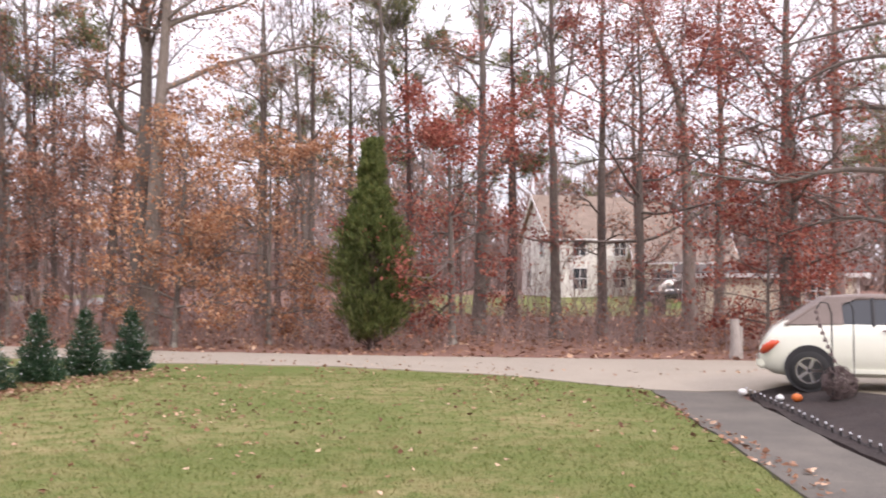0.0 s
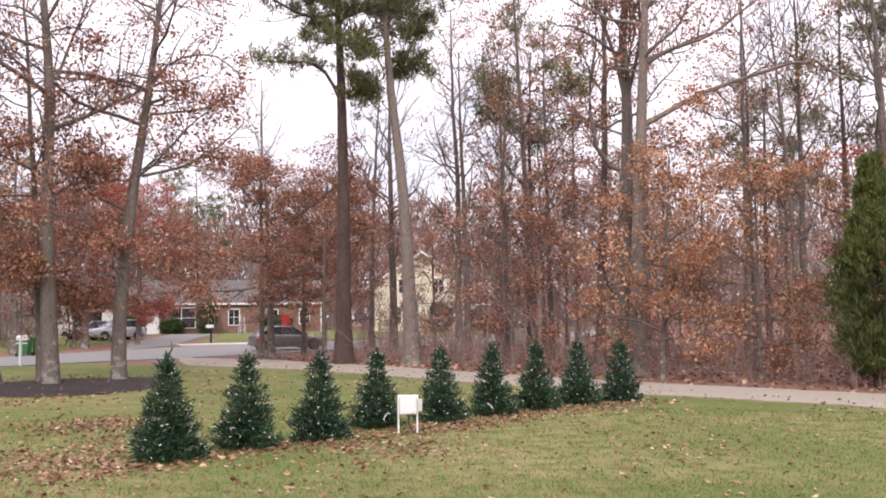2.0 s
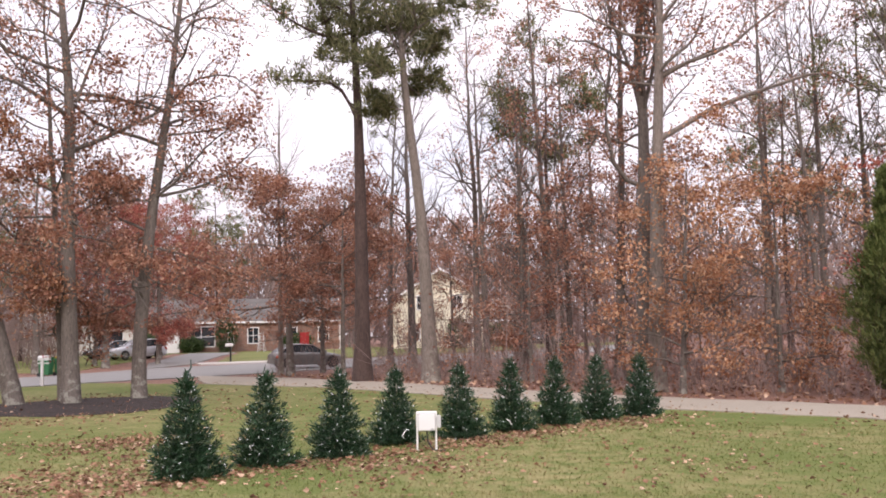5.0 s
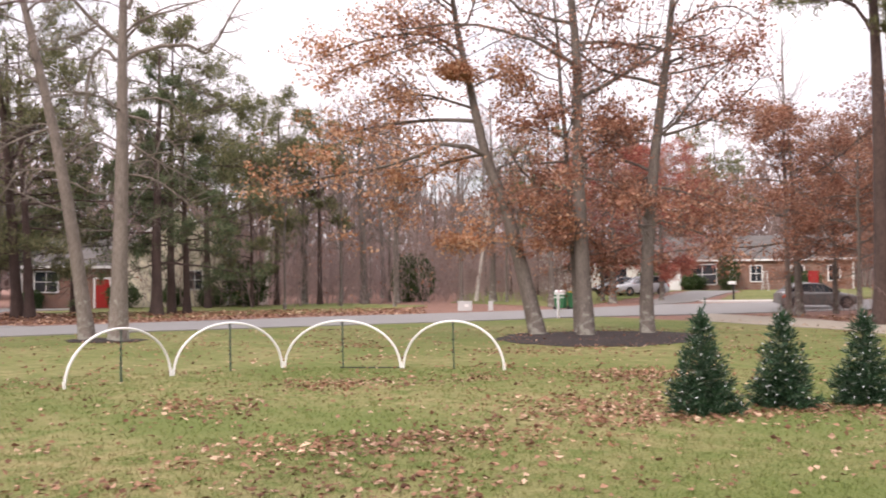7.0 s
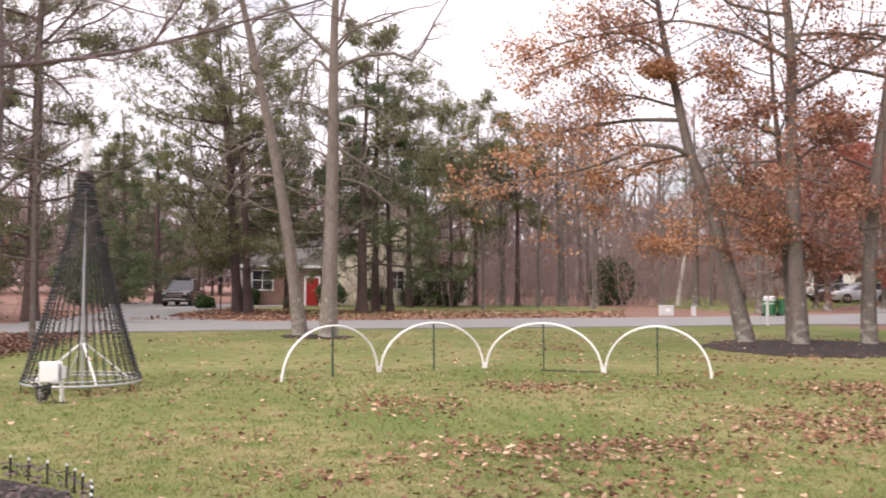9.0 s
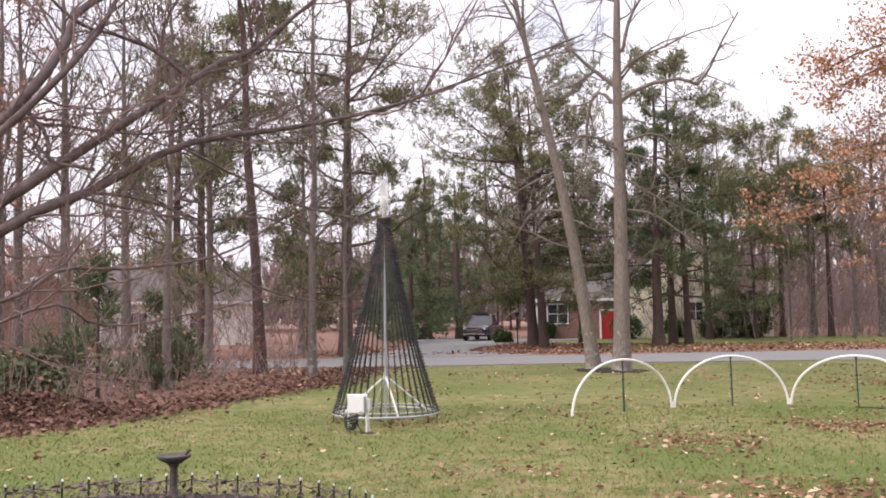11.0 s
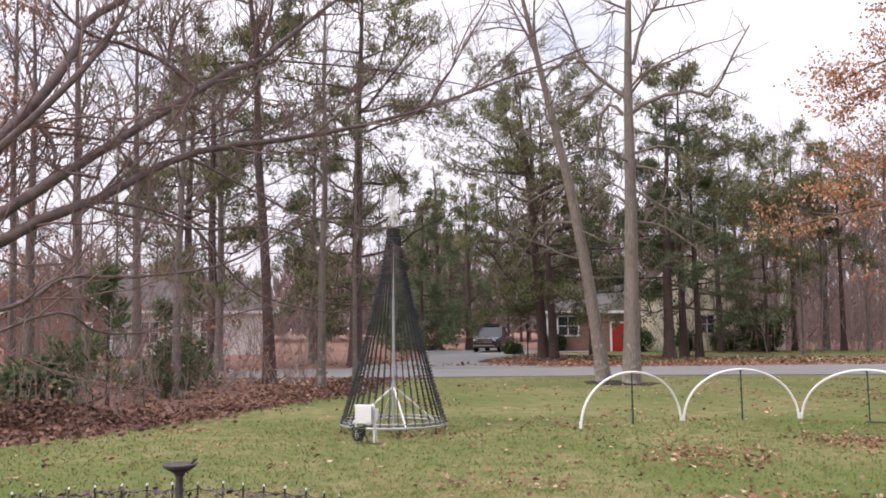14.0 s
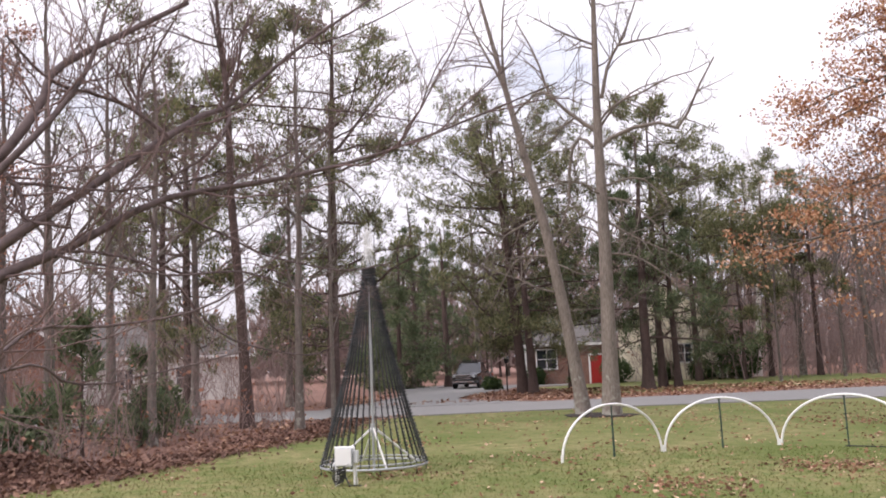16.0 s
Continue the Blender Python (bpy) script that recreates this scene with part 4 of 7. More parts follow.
plant("oak", -23.9, 21.1, 16, 0.24, thick=0.85, low=0.2, label="oak with rust-brown leaves in a mulch island", bole=[(0, 0), (0, 2.1), (0.3, 5.8), (0.8, 9.6), (1.1, 12.5)], clear=0.22, arms=[
    [(0.6, 6.7), (2.0, 7.1), (3.0, 7.7), (3.9, 8.6)], [(0.5, 6.5), (-0.3, 6.5), (-1.5, 6.1)], [(1.0, 11.9), (1.7, 13.0), (2.6, 13.3), (3.8, 13.3)], [(0.8, 9.6), (1.5, 10.6), (2.8, 10.9), (3.7, 10.3)], [(0.8, 8.8), (2.0, 8.9), (3.5, 9.2)],
    [(0.3, 5.0), (1.7, 4.6), (3.3, 3.9)], [(0.3, 5.4), (-0.8, 4.8), (-1.8, 3.5)], [(0.2, 3.9), (1.5, 3.5), (3.0, 2.7)], [(0.1, 3.3), (-1.1, 2.8), (-2.6, 2.7)], [(0.8, 10.0), (0, 10.1), (-0.5, 9.5)]])
plant("oak", -25.2, 19.2, 14, 0.13, -0.033, -0.043, thick=0.5)
plant("spread", -8.3, 28.6, 7.0, 0.1, 0.05, 0.0, leaf="orange_leaf", thick=0.6, label="small oak with orange-tan leaves at the wood edge")
plant("spread", -5.6, 29.8, 6.2, 0.09, 0.0, 0.0, leaf="orange_leaf", thick=0.5, label="small oak with orange-tan leaves at the wood edge")
plant("spread", 0.3, 29.5, 7.6, 0.12, 0.0, 0.0, leaf="red_leaf", thick=0.75, label="small oak with dull crimson leaves at the wood edge")
plant("spread", 6.6, 31.0, 11.5, 0.16, 0.0, 0.0, clear=0.24, lift=0.1, leaf="red_leaf", thick=0.85, label="oak with dark red leaves at the wood edge")
plant("spread", 10.5, 27.5, 10.5, 0.16, 0.0, 0.0, clear=0.22, lift=0.1, leaf="red_leaf", thick=0.95)
plant("spread", 9.3, 26.5, 4.6, 0.06, 0.0, 0.0, leaf="red_leaf", thick=0.4, label="low young oak with red leaves behind the car")
plant("bareB", 11.4, 22.3, 12.0, 0.26, label="bare grey tree with long drooping twigs", bark="bark_oak", stout=1.3, arms=[
    [(0, 7.5), (-1.6, 7.3), (-3.2, 6.4)], [(0, 4.6), (-1.7, 4.7), (-3.0, 4.4), (-4.8, 4.7)], [(0, 8.4), (-1.4, 8.1), (-3.0, 7.7)], [(0, 3.2), (-1.5, 3.6), (-3.2, 3.2)], [(0, 6.0), (-1.4, 6.4), (-3.8, 6.1)]])
plant("spread", -15.5, 33.0, 6.5, 0.09, 0.0, 0.0, thick=0.5)
plant("spread", -27.0, 36.2, 9.0, 0.12, 0.0, 0.0, thick=1.1, clear=0.3)
plant("spread", -31.6, 40.5, 9.5, 0.13, 0.0, 0.0, thick=1.3, clear=0.3)
plant("spread", -12.0, 36.0, 8.0, 0.1, 0.0, 0.0, thick=0.5)
plant("spread", -43.0, 60.0, 11.0, 0.16, 0.0, 0.0, thick=1.4)
plant("spread", -54.0, 43.5, 10.0, 0.14, 0.0, 0.0, leaf="red_leaf", thick=2.0, clear=0.22, label="young oak with dull red leaves across the street")
plant("spread", -50.5, 46.0, 10.0, 0.14, 0.0, 0.0, leaf="red_leaf", thick=2.0, clear=0.22, label="young oak with dull red leaves across the street")
plant("spread", -58.0, 53.0, 11.0, 0.16, 0.0, 0.0, thick=1.4)
plant("pine", -59.8, 4.6, 17, 0.28, 0, -0.05, clear=0.16, limbs=26, spread=0.3)
plant("wpine", -66.0, -3.6, 11, 0.2, 0, 0, clear=0.08, limbs=34, spread=0.3)
plant("pine", -66.0, 26.0, 14, 0.2, 0, 0)
plant("wpine", -52.5, -8.6, 14, 0.25, 0, 0)

plant("wpine", -23.4, -9.2, 3.4, 0.05, clear=0.1, limbs=20, spread=0.36, inner=0.1, thick=0.3, pads=4, label="loose young pine in the undergrowth")
plant("wpine", -26.0, -8.6, 2.6, 0.04, clear=0.1, limbs=18, spread=0.36, inner=0.1, thick=0.3, pads=4, label="loose young pine in the undergrowth")

# ---- woods: a few grown shapes repeated ----
rng_w = np.random.default_rng(7)
STOCK = [(k, make_tree(k, 900 + i, h, r, thick=0.8)) for i, (k, h, r) in enumerate([("bare", 16, 0.15), ("bare", 13, 0.1), ("thinoak", 16, 0.16), ("thinoak", 11, 0.1), ("pine", 17, 0.2)])]
STOCK += [(k, make_tree(k, 950 + i, h, r, thick=0.7, light=True, twig=0.018, l2=6, l3=4)) for i, (k, h, r) in enumerate([("bare", 17, 0.14), ("bare", 14, 0.11), ("thinoak", 15, 0.13), ("pine", 17, 0.18), ("wpine", 15, 0.2)])]


SIGHT = ((-17.5, -3.5), (26.5, 34.5), (39, 53), (73, 90))


def wood_patch(count, az0, az1, d0, d1, picks):
    """Woodland between two bearings (degrees left of north) and two distances."""
    done = 0
    while done < count:
        az, d = radians(rng_w.uniform(az0, az1)), math.sqrt(rng_w.uniform(d0 * d0, d1 * d1))
        x, y = -d * math.sin(az), d * math.cos(az)
        at = np.array([[x, y]])
        if inside(at, [(-48, -90), (-33, -90), (-33, 60), (-20, 80), (-32, 84), (-48, 45)])[0] or inside(at, [(-80, -6), (-44, -8), (-44, 6), (-80, 12)])[0]:
            continue
        if d < 96 and any(a < math.degrees(az) < b for a, b in SIGHT):
            continue
        kind, (wood, twigs, crown) = STOCK[picks[int(rng_w.integers(len(picks)))]]
        name, words, cat = WORDS[kind]
        t = thing(name, sit(x, y, rng_w.uniform(0, 360)) @ Matrix.Scale(rng_w.uniform(0.8, 1.15), 4), words, cat, "trees of the woods")
        dress(t, wood, twigs, crown)
        done += 1


wood_patch(30, -32, 34, 38, 64, [0, 1, 1, 2, 3, 3, 4])
wood_patch(16, 36, 56, 104, 128, [5, 6, 7])
wood_patch(50, -34, 50, 96, 128, [5, 6, 6, 7, 8])
wood_patch(52, 53, 80, 76, 126, [5, 6, 6, 7, 6, 8])
wood_patch(9, 54, 72, 60, 74, [0, 1, 1])
wood_patch(26, 80, 96, 96, 126, [5, 6, 8, 9])
wood_patch(6, 97, 128, 28, 60, [0, 1, 3])
wood_patch(11, 94, 128, 62, 120, [5, 6, 6, 8, 7])
wood_patch(20, 128, 325, 55, 90, [5, 6, 7, 8])

# ---- cedar ----
def cedar(x, y, h, w, label):
    """Loose upright sprays on ascending shoots round a thin stem."""
    rng = np.random.default_rng(int(h * 100))
    n = 420
    z0 = 0.02 + rng.random(n) ** 1.1 * (h - 0.7)
    az = rng.uniform(0, 2 * np.pi, n)
    reach = w * np.interp(z0 / h, [0, 0.1, 0.3, 0.45, 0.6, 0.75, 0.9, 1.0], [0.75, 0.95, 1.0, 0.75, 0.42, 0.28, 0.18, 0.06]) * rng.uniform(0.55, 1.2, n)
    reach *= 1 + 0.22 * np.sin(az * 3 + z0 * 2.3)
    start = np.stack([np.zeros(n), np.zeros(n), z0], 1)
    d = unit(np.stack([np.cos(az), np.sin(az), np.full(n, 0.2)], 1))
    P = run(rng, start, d, reach * 1.15, 5, 0.1, 0.7)
    B, LB, rb, wv = fork(rng, P, reach * 1.25, np.full(n, 0.014), 7, 0.3, 1.0, 0.5, 0.5, 0.5, 2, 0.14, 0.006, 3)
    t = thing("cedar_tree", sit(x, y), label, "cedar tree")
    part("trunk", Geo().tube([(0, 0, -0.1), (0.03, 0, h * 0.4), (0, 0.03, h * 0.95)], [0.13, 0.09, 0.01], 8), M["bark_pine"], t)
    tagged(part("branchwork", quads_mesh("branchwork", *joined([tubes(P, np.full((n, 1), 0.014) * np.linspace(1, 0.3, 6), 3), wv]), True), M["bark_pine"], t), kind="stuff")
    c = np.concatenate([B[:, -1], B[:, 1], P[:, -1], P[:, -2]])
    out = unit(np.stack([c[:, 0] * 0.6, c[:, 1] * 0.6, np.full(len(c), 0.9)], 1))
    tagged(part("crown", quads_mesh("crown", *tuft_quads(rng, c, 7, 0.2, 0.016, 0.6, out)), M["cedar"], t), kind="stuff")
    return t


cedar(-2.1, 27.2, 6.6, 1.1, "loose green conical cedar at the lane edge")


# ---- lighted lawn trees ----
def lawn_tree(seed):
    """Tiers of uneven bristle branches, with gaps, cords and clear bulbs."""
    rng = np.random.default_rng(seed)
    h = 1.32
    t = thing("christmas_tree", Matrix(), "small artificial green tree with white light strings on the lawn", "artificial tree", "row of artificial trees")
    part("pole", Geo().tube([(0, 0, -0.03), (0, 0, h)], [0.02, 0.012], 8), M["post_green"], t)
    cs, os, tips = [], [], []
    tiers = 10
    for k in range(tiers):
        z = 0.07 + (h - 0.17) * (k / (tiers - 1)) ** 0.95
        R = 0.45 * (1 - (z / h) ** 1.05) + 0.045
        n = max(5, int(15 * R / 0.45))
        for j in range(n):
            a = 2 * math.pi * (j + rng.uniform(-0.35, 0.35)) / n + k * 1.1
            rr = R * rng.uniform(0.75, 1.1)
            zz = z + rng.normal(0, 0.022)
            hang = rng.uniform(0.02, 0.1)
            tips.append((math.cos(a) * rr, math.sin(a) * rr, zz + hang))
            for s in np.linspace(0.22, 1.0, max(3, int(rr / 0.06))):
                fan = rng.normal(0, 0.1)
                cs.append((math.cos(a + fan * s) * rr * s, math.sin(a + fan * s) * rr * s, max(0.02, zz - 0.05 + hang * s * s)))
                os.append((math.cos(a) * 0.9, math.sin(a) * 0.9, 0.25 + 0.4 * s))
    for z in np.linspace(h - 0.12, h, 5):
        cs.append((0, 0, z))
        os.append((0, 0, 0.8))
    V, Q = tuft_quads(rng, np.array(cs), 17, 0.11, 0.0085, 0.1, np.array(os))
    tagged(part("foliage", quads_mesh("foliage", V, Q), M["tinsel"], t, "dark green bristle foliage"), kind="stuff")
    wire, bulbs = Geo(), Geo()
    pick = [tips[i] for i in sorted(rng.choice(len(tips), min(len(tips), 85), replace=False))]
    for p in pick:
        a = Vector(p) + Vector(rng.normal(0, 0.025, 3))
        dv = Vector(rng.normal(0, 1, 3)).normalized()
        bulbs.tube([a, a + dv * 0.016, a + dv * 0.038], [0.006, 0.008, 0.003], 5)
    for a, b in zip(pick, pick[1:]):
        a, b = Vector(a), Vector(b)
        if (a - b).length < 0.5:
            wire.tube([a * 0.97, (a + b) / 2 * 0.93, b * 0.97], 0.0025, 3, False)
    part("light_wire", wire, M["wire"], t, "thin dark green light cord")
    tagged(part("light_string", bulbs, M["bulb"], t, "tiny clear white bulbs"), kind="stuff")
    q = Vector(tips[int(rng.integers(12, 30))])
    part("cord_tag", Geo().tube([q + Vector((0, 0, 0.02)), q * 1.04 + Vector((0.05, 0.03, -0.02)), q * 1.02 + Vector((0.1, 0.06, -0.1))], [0.008, 0.011, 0.008], 5), M["white"], t, "white end of a light cord")
    return t


ROW = [(-9.64, 9.44, 1.04), (-9.43, 10.84, 1.02), (-9.0, 12.07, 1.0), (-9.05, 13.77, 0.97), (-8.44, 14.98, 0.98), (-8.09, 16.41, 1.0), (-7.75, 17.76, 0.99), (-7.43, 19.25, 1.0), (-6.86, 20.39, 1.0)]
row_trees = []
for i, (x, y, k) in enumerate(ROW):
    place = sit(x, y, 67 * i + 20) @ Matrix.Scale(k, 4)
    if i < 3:
        row_trees.append(lawn_tree(5 + i))
        row_trees[i].matrix_basis = place
    else:
        row_trees.append(copy_thing(row_trees[i % 3], place))
        row_trees[i].matrix_basis = place
part("bent_tip", Geo().tube([(0, 0, 1.28), (0.02, 0.02, 1.4), (0.05, 0.03, 1.46), (0.03, 0.06, 1.56)], [0.016, 0.014, 0.012, 0.006], 6), M["post_green"], row_trees[0], "bent bare tip of the pole")


# ---- control box on its stand ----
def control_box(m, label):
    t = thing("control_box", m, label, "electrical box", "control boxes")
    for s in (-1, 1):
        g = Geo().tube([(0.155 * s, 0, -0.05), (0.155 * s, 0, 0.62)], 0.017, 10)
        part("leg", g, M["pvc"], t)
        part("leg", Geo().tube([(0.155 * s, 0.2, -0.05), (0.155 * s, 0.02, 0.5)], 0.014, 10), M["pvc"], t)
    part("crossbar", Geo().tube([(-0.17, 0, 0.62), (0.17, 0, 0.62)], 0.017, 10), M["pvc"], t)
    body = part("enclosure", Geo().box((0, -0.05, 0.47), (0.29, 0.11, 0.29)), M["grey"], t, "pale grey weatherproof enclosure", 0.012)
    part("lid", Geo().box((0, -0.112, 0.47), (0.265, 0.012, 0.265)), M["white"], body, bevel=0.004)
    part("latch", Geo().box((0.09, -0.124, 0.36), (0.04, 0.012, 0.02)), M["grey"], body, bevel=0.002)
    part("side_box", Geo().box((0.2, -0.02, 0.47), (0.07, 0.09, 0.2)), M["grey"], t, "small grey outlet box", 0.008)
    part("cable", Geo().tube([(0.0, -0.05, 0.33), (0.02, -0.06, 0.15), (0.1, -0.12, 0.02), (0.3, -0.1, 0.01)], 0.012, 6), M["black"], t, "black power cable")
    return t


control_box(sit(-8.05, 13.2, 33), "white box on a pipe stand among the artificial trees")
cone_box = control_box(sit(-15.55, -1.75, 82), "white box on a pipe stand before the cone of lights")
coil = Geo()
for k in range(9):
    coil.tube([(-0.1 + 0.06 * math.cos(i * 0.7 + k) * (1 + 0.2 * k), -0.03 + 0.07 * math.sin(i * 0.7 + 1.7 * k), 0.04 + 0.03 * k + 0.02 * math.sin(i + k)) for i in range(11)], 0.009, 5)
part("cable_bundle", coil, M["black"], cone_box, "black tangle of cords under the box")


# ---- arches ----
def arch(a, b, h=1.0):
    a, b = Vector((*a, 0)), Vector((*b, 0))
    mid, half = (a + b) / 2, (b - a) / 2
    w = half.length
    rz = math.degrees(math.atan2(half.y, half.x))
    t = thing("lawn_arch", sit(mid.x, mid.y, rz), "white plastic pipe arch standing on the lawn", "lawn arch", "row of lawn arches")
    pts = [(-math.cos(math.pi * i / 28) * (w - 0.03), 0, -0.06 + (h + 0.06) * math.sin(math.pi * i / 28) ** 0.9) for i in range(29)]
    part("pipe", Geo().tube(pts, 0.024, 10), M["pvc"], t, smooth=True)
    g = Geo().tube([(0.02, 0, -0.1), (0, 0, h + 0.01)], 0.016, 6).box((0.01, 0.012, h * 0.5), (0.012, 0.03, h * 0.98))
    part("post", g, M["post_green"], t, "thin dark green metal post")
    for s in (-1, 1):
        part("stake", Geo().tube([(s * (w - 0.03), 0.0, -0.1), (s * (w - 0.03), 0, 0.12)], 0.029, 8), M["pvc"], t)
    for z in (0.35, 0.62, 0.97):
        part("clip", Geo().tube([(0.0, 0, h * z - 0.012), (0.0, 0, h * z + 0.012)], 0.028, 8), M["black"], t, "black cable tie")
    return t


FEET = [(-17.53, 2.02), (-18.8, 4.2), (-19.2, 6.66), (-17.7, 8.77), (-16.17, 10.4)]
for p, q in zip(FEET, FEET[1:]):
    arch(p, q)
part("ground_wire", Geo().tube([(-18.3, 7.6, 0.04), (-17.9, 8.3, 0.03), (-17.7, 8.77, 0.03)], 0.012, 5), M["black"])
tagged(bpy.data.objects["ground_wire"], "black cord lying between arch and post", "cord")


# ---- cone of light strings ----
def light_cone(x, y):
    R, H = 0.97, 3.72
    t = thing("light_cone", sit(x, y), "tall cone of dark light strings on a steel pole", "light cone")
    part("base_ring", Geo().ring(R, 0.022, 0.14), M["galv"], t, "white steel base ring", smooth=True)
    part("inner_ring", Geo().ring(R * 0.97, 0.014, 0.21), M["galv"], t, smooth=True)
    part("top_ring", Geo().ring(0.11, 0.014, H), M["black"], t, smooth=True)
    part("pole", Geo().tube([(0, 0, -0.2), (0, 0, H + 0.15)], 0.024, 10), M["galv"], t, "galvanised steel pole")
    part("collar", Geo().tube([(0, 0, 0.72), (0, 0, 0.88)], 0.045, 12), M["galv"], t)
    for k in range(4):
        a = radians(20 + 90 * k)
        part("brace", Geo().tube([(0, 0, 0.82), (math.cos(a) * R * 0.85, math.sin(a) * R * 0.85, 0.14)], 0.02, 8), M["pvc"], t, "white strut")
    for k in range(8):
        a = radians(11 + 45 * k)
        part("peg", Geo().tube([(math.cos(a) * R, math.sin(a) * R, -0.08), (math.cos(a) * R, math.sin(a) * R, 0.15)], 0.01, 6), M["iron"], t)
    # one string, shared by all
    g, rng = Geo(), random.Random(3)
    p0, p1 = Vector((R, 0, 0.14)), Vector((0.09, 0, H))
    g.tube([p0.lerp(p1, k / 8) - Vector((0.24 * (k / 8) * (1 - k / 8), 0, 0)) for k in range(9)], 0.0095, 5, False)
    n = 62
    for i in range(n):
        u = (i + 0.5) / n
        c = p0.lerp(p1, u) - Vector((0.24 * u * (1 - u), 0, 0))
        out = Vector((1, rng.uniform(-0.5, 0.5), rng.uniform(-0.1, 0.3))).normalized()
        g.tube([c, c + out * 0.02, c + out * 0.045], [0.009, 0.012, 0.006], 5)
    first = part("light_string", g, M["socket"], t, "dark cord with small bulbs")
    for k in range(1, 38):
        o = part("light_string", first.data, None, t)
        o.matrix_basis = pose(0, 0, 0, 0, 0, 360 * k / 38)
    part("head", Geo().tube([(0, 0, H - 0.1), (0, 0, H + 0.05)], [0.12, 0.14], 14), M["black"], t, "black top disc")
    s = Geo()
    for k in range(34):
        a = 2 * math.pi * k / 34 + rng.uniform(-0.08, 0.08)
        ln = rng.uniform(0.6, 1.0)
        tip = Vector((0.06 * math.cos(3 * a), 0.15 * math.cos(a) * ln, 0.44 * math.sin(a) * ln))
        c = Vector((0, 0, H + 0.46))
        s.tube([c + tip * 0.15, c + tip], [0.004, 0.007], 4)
        for q in (0.45, 0.7, 0.9):
            e = c + tip * q
            s.tube([e, e + Vector((rng.uniform(-0.05, 0.05), rng.uniform(-0.06, 0.06), rng.uniform(-0.03, 0.08)))], [0.008, 0.004], 4)
    s.tube([(0, 0, H), (0, 0, H + 0.9)], 0.008, 6)
    part("star", s, M["white"], t, "white feathery starburst topper")
    return t


light_cone(-17.4, -1.43)


# ---- bird bath and edging lights ----
def bird_bath(x, y):
    t = thing("bird_bath", sit(x, y, 0, 0.05) @ Matrix.Scale(0.62, 4), "dark stone bird bath with small bird figure on the rim", "bird bath")
    part("pedestal", Geo().lathe([(0.12, -0.05), (0.12, 0.16), (0.085, 0.2), (0.065, 0.3), (0.06, 0.62), (0.09, 0.68), (0.13, 0.71)], 18), M["stone"], t, smooth=True)
    part("bowl", Geo().lathe([(0.1, 0.7), (0.17, 0.73), (0.25, 0.78), (0.275, 0.82), (0.27, 0.835), (0.24, 0.825), (0.14, 0.79), (0.02, 0.785)], 24), M["stone"], t, smooth=True)
    part("bird_figure", Geo().tube([(0.0, 0.19, 0.83), (0.0, 0.22, 0.87), (0.0, 0.245, 0.9), (0, 0.29, 0.9)], [0.015, 0.03, 0.028, 0.004], 8), M["stone"], t, smooth=True)
    return t


bird_bath(-9.3, -2.87)


def edging_lights(pts, label, tall=1.0):
    """Small stake lights joined by a drooping cord."""
    t = thing("edging_lights", Matrix(), label, "garden lights")
    prev = None
    for x, y in pts:
        z = float(gz(x, y))
        part("stake", Geo().tube([(x, y, z - 0.03), (x + 0.012 * math.sin(x * 40 + y * 31), y, z + 0.2 * tall)], 0.011, 6), M["black"], t)
        part("lamp_head", Geo().lathe([(0.006, -0.006), (0.012, -0.003), (0.013, 0.008), (0.009, 0.02), (0.003, 0.028)], 8, pose(x + 0.012 * math.sin(x * 40 + y * 31), y, z + 0.2 * tall, 25 * math.sin(y * 17), 25 * math.cos(x * 23 + y * 9), 0)), M["bulb"], t, "clear lamp cap")
        if prev:
            a, b = Vector((*prev, z + 0.15 * tall)), Vector((x, y, z + 0.15 * tall))
            part("cord", Geo().tube([a, (a + b) / 2 - Vector((0, 0, 0.03)), b], 0.006, 5), M["black"], t)
        prev = (x, y)
    return t


def spaced(poly, step):
    out, left = [poly[0]], step
    for (x0, y0), (x1, y1) in zip(poly, poly[1:]):
        d, s = math.hypot(x1 - x0, y1 - y0), 0.0
        while d - s >= left:
            s += left
            out.append((x0 + (x1 - x0) * s / d, y0 + (y1 - y0) * s / d))
            left = step
        left -= d - s
    return out


edging_lights(spaced([(-9.4, -5.2), (-10.15, -3.9), (-10.35, -2.7), (-9.9, -1.6), (-9.2, -0.95), (-8.4, -0.68), (-7.2, -0.62), (-6.0, -0.85)], 0.27), "clear stake lights edging the mulch flower bed")
edging_lights(spaced([(5.1, 15.6), (5.0, 13.5), (4.85, 11.5), (4.78, 9.0), (4.75, 6.5)], 0.27), "clear stake lights edging the path bed", 0.6)


